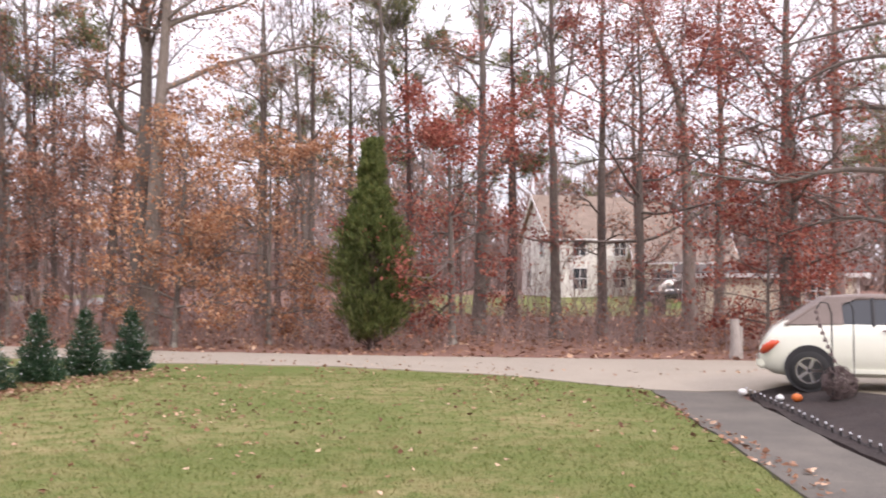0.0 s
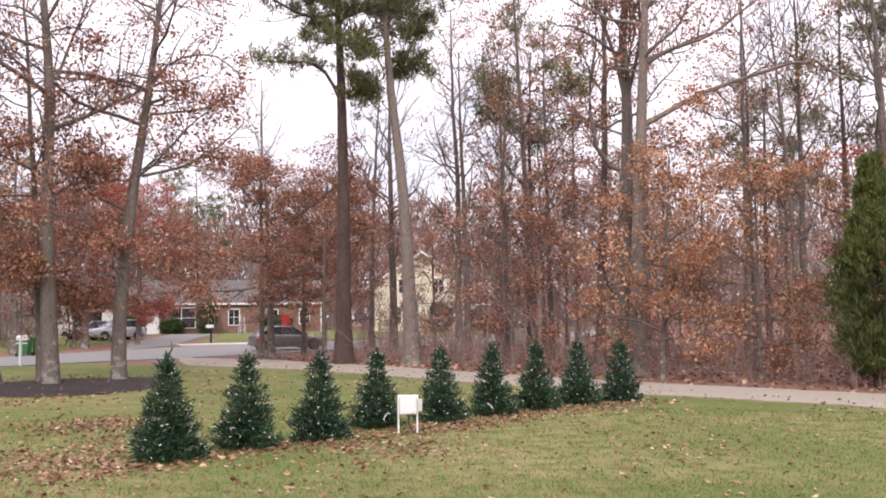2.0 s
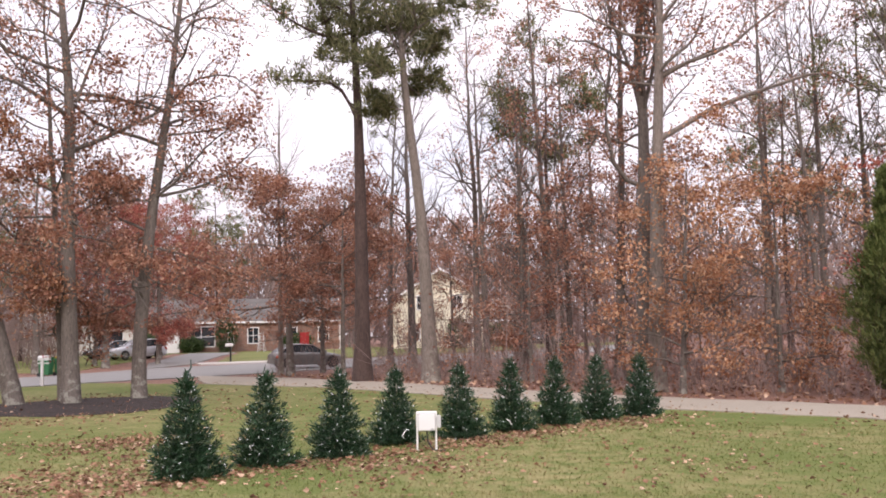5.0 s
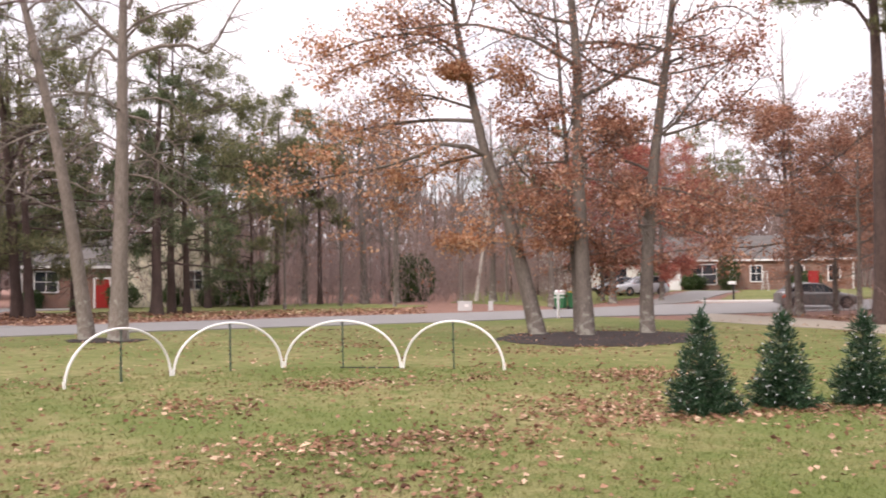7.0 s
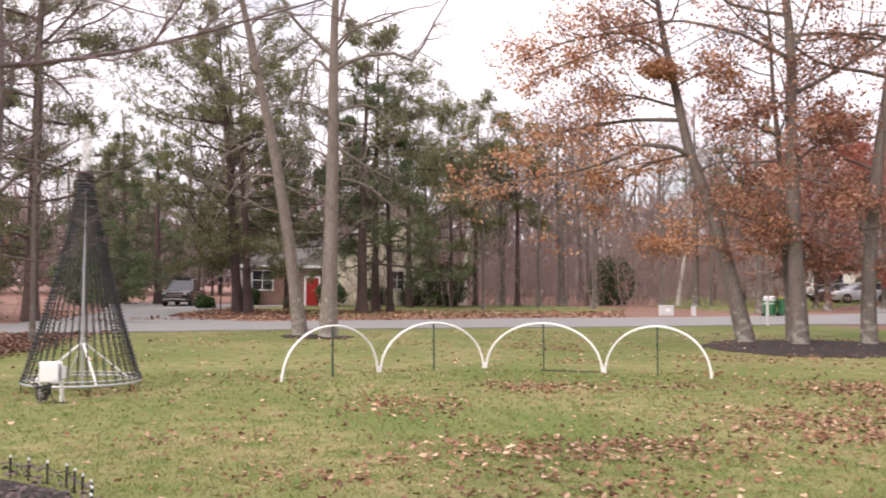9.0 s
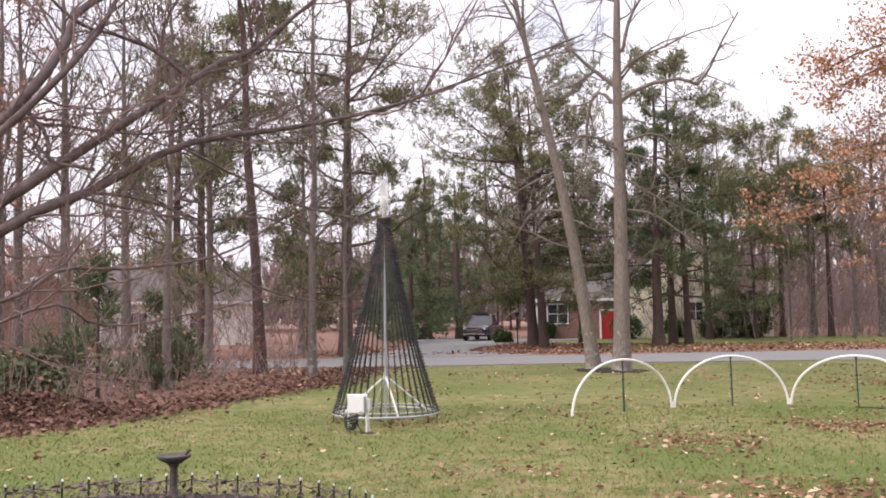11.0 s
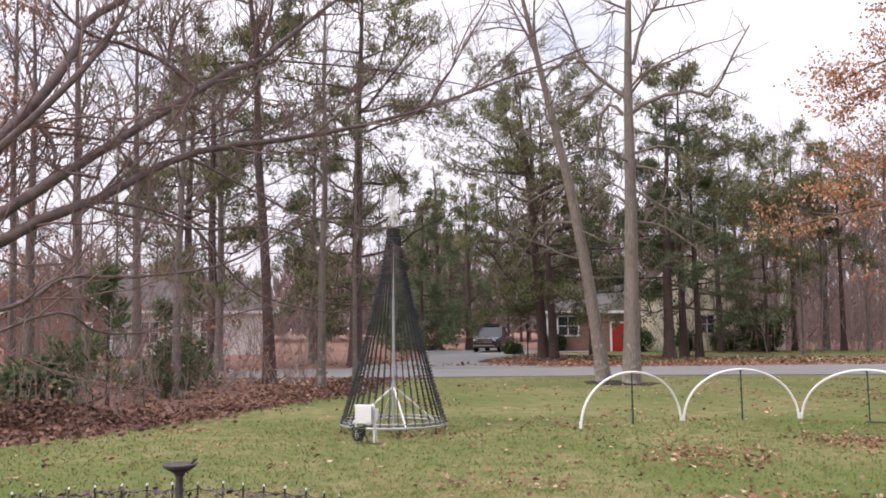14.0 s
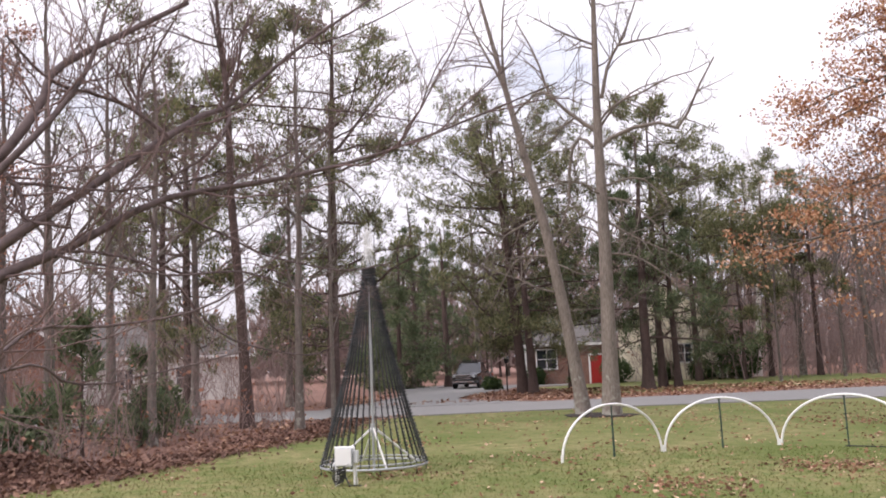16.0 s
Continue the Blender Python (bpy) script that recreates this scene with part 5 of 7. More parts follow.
# ---- ornaments at the tip of the path bed ----
def plant_hook(x, y):
    t = thing("garden_hook", sit(x, y), "iron garden hook with a dark wicker ball and bells", "garden ornament")
    part("hook", Geo().tube([(0, 0, -0.1), (0, 0, 1.35), (-0.05, 0, 1.5), (-0.16, 0, 1.52), (-0.22, 0, 1.42)], 0.011, 8), M["iron"], t)
    part("hook", Geo().tube([(0.32, 0, -0.1), (0.32, 0, 1.4), (0.27, 0, 1.52), (0.16, 0, 1.5)], 0.009, 8), M["iron"], t)
    g, rr = Geo(), random.Random(4)
    for k in range(34):
        n = Vector((rr.gauss(0, 1), rr.gauss(0, 1), rr.gauss(0, 1))).normalized()
        a = n.orthogonal().normalized()
        b = n.cross(a)
        q = 0.25 * rr.uniform(0.85, 1.08)
        g.tube([Vector((0.1, 0, 0.33)) + (a * math.cos(i * 0.55) + b * math.sin(i * 0.55)) * q + n * rr.uniform(-0.05, 0.05) for i in range(12)], 0.007, 4, False)
    part("wicker_ball", g, M["bark_cherry"], t, "dark woven vine ball")
    for i in range(9):
        u = i / 8
        part("bell", Geo().lathe([(0.01, 0.03), (0.025, 0.01), (0.035, -0.03)], 10, Matrix.Translation((-0.22 + 0.3 * u ** 1.3, 0.0, 1.38 - 0.82 * u))), M["bark_cherry"], t, "dark rusty bell")
    part("chain", Geo().tube([(-0.22 + 0.3 * (i / 8) ** 1.3, 0, 1.4 - 0.82 * i / 8) for i in range(9)], 0.006, 5), M["iron"], t)
    return t


plant_hook(5.72, 13.6)


def gourd(x, y, r, col, label):
    t = thing("gourd", sit(x, y, 0, 0.06), label, "gourd", "gourds")
    g = Geo()
    n, k = 10, 20
    v = [((r * math.sin(math.pi * (i + 0.02) / n) * (1 + 0.07 * math.cos(8 * 2 * math.pi * j / k))) * math.cos(2 * math.pi * j / k), (r * math.sin(math.pi * (i + 0.02) / n) * (1 + 0.07 * math.cos(8 * 2 * math.pi * j / k))) * math.sin(2 * math.pi * j / k), r * 0.8 * (1 - math.cos(math.pi * i / n))) for i in range(n + 1) for j in range(k)]
    f = [(i * k + j, i * k + (j + 1) % k, (i + 1) * k + (j + 1) % k, (i + 1) * k + j) for i in range(n) for j in range(k)]
    g.add(v, f)
    part("fruit", g, M[col], t, smooth=True)
    part("stalk", Geo().tube([(0, 0, r * 1.5), (0.01, 0, r * 1.85)], [0.015, 0.01], 6), M["wood"], t)
    return t


gourd(5.35, 14.0, 0.08, "orange", "small orange gourd at the bed corner")
gourd(5.2, 14.3, 0.06, "white", "small white gourd at the bed corner")
gourd(4.95, 15.3, 0.07, "white", "small white gourd at the bed corner")

# ---- houses ----
def bearing(az, d):
    """Ground point d metres off, az degrees left of north."""
    return -d * math.sin(radians(az)), d * math.cos(radians(az))


def window(parent, c, w, h, rz=0.0, bars=2):
    m = Matrix.Translation(c) @ pose(0, 0, 0, 0, 0, rz)
    win = part("window", Geo().box((0, -0.005, 0), (w, 0.03, h), m), M["glass"], parent, "white framed window")
    for s in (-1, 1):
        part("jamb", Geo().box((s * (w / 2 + 0.04), -0.03, 0), (0.1, 0.1, h + 0.2), m), M["white"], win, "white jamb")
        part("frame_rail", Geo().box((0, -0.03, s * (h / 2 + 0.05)), (w - 0.022, 0.1, 0.1), m), M["white"], win, "white rail")
    for i in range(1, bars):
        part("muntin", Geo().box((w * (i / bars - 0.5), -0.02, 0), (0.06, 0.06, h), m), M["white"], win, "white muntin")
    part("meeting_rail", Geo().box((0, -0.023, 0), (w, 0.06, 0.05), m), M["white"], win, "white rail")
    return win


def house(az, d, turn, L, D, wall_h, roof_h, wall, roof, label, wins=(), base=0.0, over=0.4, doors=(), up=None):
    x, y = bearing(az, d)
    m = sit(x, y, az + turn, base)
    t = thing("house", m, label, "house", "houses")
    part("wall", Geo().prism([(-D / 2, -0.6), (D / 2, -0.6), (D / 2, wall_h), (0, wall_h + roof_h), (-D / 2, wall_h)], -L / 2, L / 2, Matrix.Rotation(radians(90), 4, "Z")), wall, t)
    k = roof_h / (D / 2)
    for s in (-1, 1):
        y1, z1 = s * (D / 2 + over), wall_h - over * k
        prof = [(0, wall_h + roof_h + 0.03), (0, wall_h + roof_h + 0.2), (y1, z1 + 0.2), (y1, z1 + 0.03)]
        part("roof", Geo().prism(prof, -L / 2 - over, L / 2 + over, Matrix.Rotation(radians(90), 4, "Z")), roof, t)
        for e in (-1, 1):
            g = Geo().prism([(0, wall_h + roof_h - 0.08), (0, wall_h + roof_h + 0.16), (y1, z1 + 0.16), (y1, z1 - 0.08)], e * (L / 2 + over) - 0.05, e * (L / 2 + over) + 0.05, Matrix.Rotation(radians(90), 4, "Z"))
            part("rake_board", g, M["white"], t)
        part("fascia", Geo().box((0, s * (D / 2 + over), z1 + 0.06), (L + 2 * over, 0.06, 0.2)), M["white"], t)
    for side, u, z, w, h in wins:
        if side == "f":
            window(t, (u, -D / 2 - 0.02, z), w, h)
        elif side == "l":
            window(t, (-L / 2 - 0.02, -u, z), w, h, -90)
        else:
            window(t, (L / 2 + 0.02, u, z), w, h, 90)
    for u, col in doors:
        dr = part("door", Geo().box((u, -D / 2 - 0.03, 1.02), (0.95, 0.08, 2.05)), M[col], t, "panelled front door")
        part("door_frame", Geo().box((u - 0.55, -D / 2 - 0.04, 1.05), (0.14, 0.1, 2.2)).box((u + 0.55, -D / 2 - 0.04, 1.05), (0.14, 0.1, 2.2)).box((u, -D / 2 - 0.04, 2.15), (1.2, 0.1, 0.14)), M["white"], dr)
    part("corner_board", Geo().box((-L / 2, -D / 2, wall_h / 2), (0.14, 0.14, wall_h)), M["white"], t)
    part("corner_board", Geo().box((L / 2, -D / 2, wall_h / 2), (0.14, 0.14, wall_h)), M["white"], t)
    return t


house(-9.6, 84, 24, 12, 7.6, 5.0, 3.6, M["siding_white"], M["shingle"], "white two-storey house with brown shingle roof",
      [("l", 1.6, 3.9, 0.9, 1.3), ("l", -1.6, 1.4, 0.9, 1.4), ("f", -3.5, 1.4, 1.3, 1.7), ("f", -3.5, 4.0, 1.1, 1.3), ("f", 0.2, 4.0, 1.1, 1.3), ("f", 3.4, 4.0, 1.1, 1.3), ("f", 0.2, 1.4, 1.1, 1.5)])
house(-14.4, 79, 8, 7.5, 6.0, 2.9, 1.7, M["siding_beige"], M["shingle"], "cream single-storey wing with white windows", [("f", -1.6, 1.5, 2.2, 1.3), ("f", 1.6, 1.6, 0.8, 1.1)])
house(-19.2, 46, 4, 7.4, 4.0, 2.3, 0.35, M["siding_beige"], M["shingle_dark"], "low tan outbuilding behind the trees", [("f", 2.0, 1.6, 0.8, 0.8)])
house(30.9, 97, 92, 11, 10.5, 4.3, 3.4, M["siding_beige"], M["shingle"], "cream gabled two-storey house among trees", [("l", -1.8, 4.4, 1.0, 1.3), ("l", 1.6, 4.4, 1.0, 1.3), ("l", -2.6, 1.5, 1.0, 1.5), ("l", 2.6, 1.5, 1.0, 1.5)])
house(27.6, 95, 4, 5.5, 6, 2.7, 1.9, M["brick"], M["shingle"], "brick garage wing with brown roof", [("f", -0.6, 1.5, 0.9, 1.3)])
house(43.0, 100, 2, 20, 8, 3.1, 2.2, M["brick"], M["shingle_dark"], "long low brick house with white windows",
      [("f", -3.9, 1.55, 2.6, 1.9), ("f", -1.0, 1.6, 0.5, 1.7), ("f", 1.2, 1.6, 1.0, 1.5), ("f", 5.0, 1.6, 1.1, 1.4), ("f", 8.3, 1.6, 1.0, 1.4)], doors=[(-6.6, "white")])
house(50.6, 99, 4, 7.0, 7, 3.0, 2.3, M["siding_white"], M["shingle_dark"], "white garage wing beside the brick house", [("f", 0.0, 1.25, 2.6, 2.2)])
house(53.3, 103, 92, 9, 7.0, 5.0, 3.2, M["siding_white"], M["shingle_dark"], "white gabled house behind the oaks", [("l", 0.0, 4.2, 1.0, 1.3)])
house(83.1, 76, 3, 6.2, 7.5, 3.1, 1.9, M["brick"], M["shingle_dark"], "low brick house front with red door",
      [("f", -1.5, 1.9, 1.5, 1.4)], doors=[(2.3, "red")])
house(77.0, 76, 92, 8.0, 7.2, 4.4, 3.0, M["siding_beige"], M["shingle_dark"], "beige gabled wing of the brick house", [("l", 1.2, 2.0, 1.0, 1.3)])
house(114.4, 66, 92, 9, 6.0, 3.0, 1.9, M["brick"], M["shingle_dark"], "brick gabled house with white trim in the woods", [("l", 1.4, 1.6, 0.9, 1.2)])
house(107.0, 72, 4, 11, 7, 3.2, 2.1, M["siding_white"], M["shingle_dark"], "white house seen through the woods", [("f", -3, 1.6, 1.1, 1.4), ("f", 1, 1.6, 1.1, 1.4)])


# ---- vehicles ----
def loft(stations):
    """Skin over cross-sections, each a list of the same number of points."""
    g, n = Geo(), len(stations[0])
    v = [p for s in stations for p in s]
    f = [(i * n + j, i * n + (j + 1) % n, (i + 1) * n + (j + 1) % n, (i + 1) * n + j) for i in range(len(stations) - 1) for j in range(n)]
    f += [tuple(range(n))[::-1], tuple((len(stations) - 1) * n + j for j in range(n))]
    return g.add(v, f)


def section(x, w, z0, z1, crown=0.03):
    h = z1 - z0
    half = [(0.0, z0), (w * 0.86, z0), (w * 0.97, z0 + h * 0.12), (w, z0 + h * 0.4), (w * 0.985, z0 + h * 0.72), (w * 0.94, z0 + h * 0.93), (w * 0.84, z1), (w * 0.4, z1 + crown)]
    pts = half + [(0.0, z1 + crown * 1.2)] + [(-a, b) for a, b in half[1:][::-1]]
    return [(x, a, b) for a, b in pts]


def car(m, L, W, H, paint, label, line, cabin, clearance=0.2, wheel=0.32, axles=(0.18, 0.8), roof=None, name="car", bed=False, lamps="lamp_red"):
    """line: deck height along the length (share, metres) from tail to nose; cabin: rear base, rear top, front top, front base as shares."""
    t = thing(name, m, label, name.replace("_", " "), "parked vehicles")
    xs = np.linspace(0, 1, 22)
    zs = np.interp(xs, [a for a, _ in line], [b for _, b in line])
    ws = W / 2 * (1 - 0.16 * np.clip((0.09 - xs) / 0.09, 0, 1) ** 2 - 0.22 * np.clip((xs - 0.88) / 0.12, 0, 1) ** 2)
    z0 = clearance + 0.14 * np.clip((0.06 - xs) / 0.06, 0, 1) + 0.1 * np.clip((xs - 0.94) / 0.06, 0, 1)
    part("body", loft([section(x * L - L / 2, w, a, b) for x, w, a, b in zip(xs, ws, z0, zs)]), paint, t, smooth=True)
    a, b, c, e = (k * L - L / 2 for k in cabin)
    za, ze = float(np.interp(cabin[0], xs, zs)) - 0.03, float(np.interp(cabin[3], xs, zs)) - 0.03
    w0, w1 = W / 2 * 0.93, W / 2 * 0.74

    def ring(x, w, z):
        return [(x, -w, z), (x, -w * 0.5, z + 0.02), (x, w * 0.5, z + 0.02), (x, w, z)]

    rings = []
    for k in range(9):
        u = k / 8
        xa, xb = a + (e - a) * u, b + (c - b) * u
        zb = za + (ze - za) * u
        zt = H - 0.035 - 0.05 * (2 * u - 1) ** 2
        rings.append([(xa, -w0, zb), (xb, -w1, zt), (xb, -w1 * 0.5, zt + 0.02), (xb, w1 * 0.5, zt + 0.02), (xb, w1, zt), (xa, w0, zb)])
    glass = part("greenhouse", loft(rings), M["glass"], t, "dark tinted glass", smooth=False)
    top = []
    for k in range(9):
        u = k / 8
        xb = b + (c - b) * u
        zt = H - 0.03 - 0.05 * (2 * u - 1) ** 2
        top.append([(xb, -w1 * 1.04, zt - 0.05), (xb, -w1, zt + 0.012), (xb, -w1 * 0.5, zt + 0.035), (xb, w1 * 0.5, zt + 0.035), (xb, w1, zt + 0.012), (xb, w1 * 1.04, zt - 0.05)])
    part("roof", loft(top), roof or paint, t, smooth=True)
    for s in (-1, 1):
        posts = [(a, b, 0.0), (e, c, 1.0), ((a + e) / 2 - 0.06, (b + c) / 2 - 0.04, 0.5)]
        for xa, xb, u in posts:
            g = Geo().tube([(xa, s * w0, za + (ze - za) * u), (xb, s * w1 * 1.02, H - 0.06)], 0.035 if u != 0.5 else 0.028, 6)
            part("pillar", g, (roof or paint) if u == 0.0 else (M["black"] if u == 0.5 else paint), t)
        if roof:
            side = [(a, za + 0.01), (b, H - 0.05), (b + 0.5, H - 0.03), (b + 0.2, H - 0.17), (a + 0.86, za + 0.02)]
            lean = [w0 + (w1 - w0) * (z - za) / (H - za) for _, z in side]
            skin = [(x, s * (y - 0.01), z) for (x, z), y in zip(side, lean)] + [(x, s * (y + 0.022), z) for (x, z), y in zip(side, lean)]
            g = Geo().add(skin, [(4, 3, 2, 1, 0), (5, 6, 7, 8, 9)] + [(i, (i + 1) % 5, 5 + (i + 1) % 5, 5 + i) for i in range(5)])
            part("quarter_cover", g, roof, t, "fabric rear quarter of the soft top")
        for u in axles:
            x = u * L - L / 2
            part("wheel_arch", Geo().lathe([(wheel * 1.16, -0.01), (wheel * 1.16, 0.012)], 28, Matrix.Translation((x, s * W / 2 * 1.004, wheel + 0.03)) @ Matrix.Rotation(radians(90 * -s), 4, "X")), M["black"], t)
            mw = Matrix.Translation((x, s * (W / 2 - 0.11), wheel)) @ Matrix.Rotation(radians(90 * -s), 4, "X")
            tyre = part("wheel", Geo().lathe([(wheel * 0.9, -0.1), (wheel, -0.07), (wheel, 0.1), (wheel * 0.93, 0.135), (wheel * 0.66, 0.135)], 28, mw), M["tyre"], t, "black tyre", smooth=True)
            rim = Geo().lathe([(wheel * 0.66, 0.1), (wheel * 0.66, 0.142), (wheel * 0.58, 0.142), (wheel * 0.55, 0.115), (wheel * 0.1, 0.115), (wheel * 0.1, 0.1)], 24, mw)
            for k in range(5):
                rim.box((wheel * 0.34, 0, 0.13), (wheel * 0.5, wheel * 0.17, 0.02), mw @ Matrix.Rotation(radians(72 * k), 4, "Z"))
            part("rim", rim, M["chrome"], tyre, "bright alloy rim")
        zl = float(np.interp(0.03, xs, zs))
        part("tail_lamp", Geo().tube([(-L / 2 + 0.02, s * W / 2 * 0.84, zl * 0.68), (-L / 2 + 0.09, s * W / 2 * 0.9, zl * 0.76), (-L / 2 + 0.2, s * W / 2 * 0.955, zl * 0.86), (-L / 2 + 0.29, s * W / 2 * 0.965, zl * 0.9)], [0.035, 0.075, 0.06, 0.012], 10), M[lamps], t, "orange-red teardrop tail lamp", smooth=True)
        zn = float(np.interp(0.96, xs, zs))
        part("headlight", Geo().box((L / 2 - 0.1, s * W / 2 * 0.68, zn * 0.84), (0.2, 0.3, 0.15)), M["lamp_clear"], t, "clear headlight", 0.03)
        zd = float(np.interp(0.5, xs, zs))
        for u in (0.46, 0.64):
            if cabin[0] < u < cabin[3]:
                part("door_handle", Geo().box((u * L - L / 2 - 0.1, s * (W / 2 + 0.012), zd - 0.13), (0.17, 0.035, 0.03)), M["chrome"], t, bevel=0.008)
        part("door_seam", Geo().box((0.02 * L, s * W / 2 * 0.995, (zd + clearance) / 2 + 0.05), (0.012, 0.012, zd - clearance - 0.25)), M["black"], t)
        part("side_mirror", Geo().box((e - 0.1, s * (W / 2 + 0.05), ze + 0.1), (0.1, 0.17, 0.12)), paint, t, bevel=0.03)
        part("sill_trim", Geo().box((0, s * W / 2 * 0.985, clearance + 0.1), (L * 0.44, 0.03, 0.08)), paint, t, bevel=0.01)
    if roof:
        part("rear_cover", Geo().add([(a - 0.02, -w0, za), (a - 0.02, w0, za), (b - 0.02, w1, H - 0.04), (b - 0.02, -w1, H - 0.04), (a + 0.03, -w0, za), (a + 0.03, w0, za), (b + 0.03, w1, H - 0.04), (b + 0.03, -w1, H - 0.04)], [(0, 1, 2, 3), (7, 6, 5, 4), (0, 4, 5, 1), (1, 5, 6, 2), (2, 6, 7, 3), (3, 7, 4, 0)]), roof, t, "fabric back of the soft top")
    part("front_bumper", Geo().box((L / 2 - 0.04, 0, clearance + 0.2), (0.16, W * 0.8, 0.2)), M["chrome"] if bed else paint, t, bevel=0.05)
    part("rear_bumper", Geo().box((-L / 2 + 0.03, 0, clearance + 0.2), (0.18, W * 0.86, 0.2)), M["chrome"] if bed else paint, t, bevel=0.05)
    if bed:
        for k in range(3):
            part("grille_bar", Geo().box((L / 2 + 0.025, 0, 0.72 + 0.13 * k), (0.04, W * 0.58, 0.05)), M["chrome"], t, "bright chrome bar")
    zg = float(np.interp(0.97, xs, zs))
    part("grille", Geo().box((L / 2 - 0.015, 0, zg * 0.8), (0.06, W * (0.6 if bed else 0.42), zg * (0.4 if bed else 0.22))), M["black"], t, bevel=0.02)
    if bed:
        part("cargo_box", Geo().box((-L * 0.3, 0, 0.98), (L * 0.36, W * 0.86, 0.28)), M["black"], t, "open black cargo bed", 0.02)
        part("roof_rack", Geo().box(((b + c) / 2, 0, H + 0.07), (1.1, W * 0.6, 0.1)), M["black"], t, bevel=0.02)
    return t


def heading(x, y):
    return math.degrees(math.atan2(y, x))


SEDAN = [(0, 0.86), (0.08, 0.98), (0.2, 1.0), (0.6, 0.96), (0.75, 0.9), (0.93, 0.74), (1, 0.58)]
SUVLINE = [(0, 0.95), (0.05, 1.08), (0.6, 1.05), (0.74, 1.0), (0.93, 0.86), (1, 0.66)]
car(sit(7.42, 15.05, heading(0.95, -0.31), 0.03), 4.3, 1.72, 1.52, M["car_cream"], "cream retro hatchback with taupe soft top on the driveway",
    [(0, 0.68), (0.03, 0.92), (0.09, 1.07), (0.3, 1.1), (0.6, 1.08), (0.74, 1.03), (0.92, 0.82), (1, 0.6)], (0.09, 0.24, 0.56, 0.72), 0.22, 0.32, (0.17, 0.8), M["soft_top"])
car(sit(-36.3, 44.9, heading(2.5, 4.2), 0.012), 4.5, 1.76, 1.47, M["car_grey"], "dark grey hatchback parked along the street", SEDAN, (0.03, 0.2, 0.52, 0.72))
car(sit(*bearing(48.9, 79), heading(-0.25, -1)), 4.6, 1.8, 1.62, M["car_white"], "silver-white wagon parked before the brick house", SUVLINE, (0.02, 0.1, 0.52, 0.72))
car(sit(*bearing(50.2, 82), heading(-0.3, -1)), 4.5, 1.8, 1.5, M["car_black"], "dark car parked behind the silver wagon", SEDAN, (0.06, 0.22, 0.52, 0.72))
car(sit(-70.6, 1.6, heading(0.95, -0.27), 0.02), 5.4, 2.0, 1.92, M["car_black"], "black pickup truck with chrome grille in the drive",
    [(0, 1.1), (0.4, 1.12), (0.7, 1.15), (0.95, 1.08), (1, 0.9)], (0.38, 0.42, 0.6, 0.7), 0.3, 0.4, (0.2, 0.8), None, "pickup_truck", True)
car(sit(*bearing(-13.6, 72), heading(-1, -0.1)), 4.7, 1.85, 1.75, M["car_black"], "black sport utility car before the white house", SUVLINE, (0.02, 0.1, 0.55, 0.74))
car(sit(*bearing(25.6, 104), heading(1, -0.2)), 4.7, 1.85, 1.7, M["car_black"], "black sport utility car far down the street", SUVLINE, (0.02, 0.1, 0.55, 0.74))
car(sit(*bearing(24.0, 108), heading(1, -0.2)), 4.5, 1.8, 1.5, M["car_grey"], "grey car far down the street", SEDAN, (0.05, 0.2, 0.55, 0.74))


# ---- street furniture ----
def mailbox(m, box_col, post_col, label, fancy=True):
    t = thing("mailbox", m, label, "mailbox", "mailboxes")
    part("post", Geo().box((0, 0, 0.55), (0.11, 0.11, 1.2)), M[post_col], t, bevel=0.01)
    if fancy:
        part("bracket", Geo().box((0.05, 0, 0.98), (0.5, 0.1, 0.06)), M[post_col], t, bevel=0.008)
    prof = [(-0.1, 0), (0.1, 0), (0.1, 0.12), (0.07, 0.19), (0, 0.22), (-0.07, 0.19), (-0.1, 0.12)]
    b = part("box", Geo().prism(prof, -0.26, 0.26, Matrix.Translation((0.1, 0, 1.1)) @ Matrix.Rotation(radians(90), 4, "Z")), M[box_col], t)
    part("flag", Geo().box((0.1, -0.12, 1.28), (0.04, 0.02, 0.16)), M["red"], b)
    part("lid", Geo().box((0.365, 0, 1.19), (0.02, 0.17, 0.16)), M["grey"], b)
    return t


mailbox(sit(-36.3, 26.5, 25), "white", "white", "white post mailbox by the street")
mailbox(sit(*bearing(43.5, 70), 200), "white", "black", "white mailbox on a black post across the street", False)


def wheelie_bin(m, col, lid, label):
    t = thing("trash_bin", m, label, "trash bin", "trash bins")
    prof = [(-0.26, 0.08), (0.26, 0.08), (0.33, 1.0), (-0.33, 1.0)]
    part("body", Geo().prism(prof, -0.29, 0.29), M[col], t, bevel=0.02)
    part("lid", Geo().box((0.02, 0, 1.03), (0.74, 0.64, 0.07)), M[lid], t, bevel=0.02)
    part("handle", Geo().tube([(-0.38, -0.25, 0.98), (-0.38, 0.25, 0.98)], 0.018, 8), M[lid], t)
    for s in (-1, 1):
        part("wheel", Geo().lathe([(0.11, -0.03), (0.11, 0.03)], 16, Matrix.Translation((-0.27, s * 0.28, 0.11)) @ Matrix.Rotation(radians(90), 4, "X")), M["black"], t)
    return t


wheelie_bin(sit(*bearing(53.7, 56), 30), "green_bin", "green_bin", "green wheeled trash bin across the street")
wheelie_bin(sit(*bearing(52.9, 56.6), 35), "green_bin", "yellow", "dark green wheeled bin with yellow lid")
wheelie_bin(sit(*bearing(-13.15, 55), 10), "black", "black", "black wheeled trash bin on the lawn")


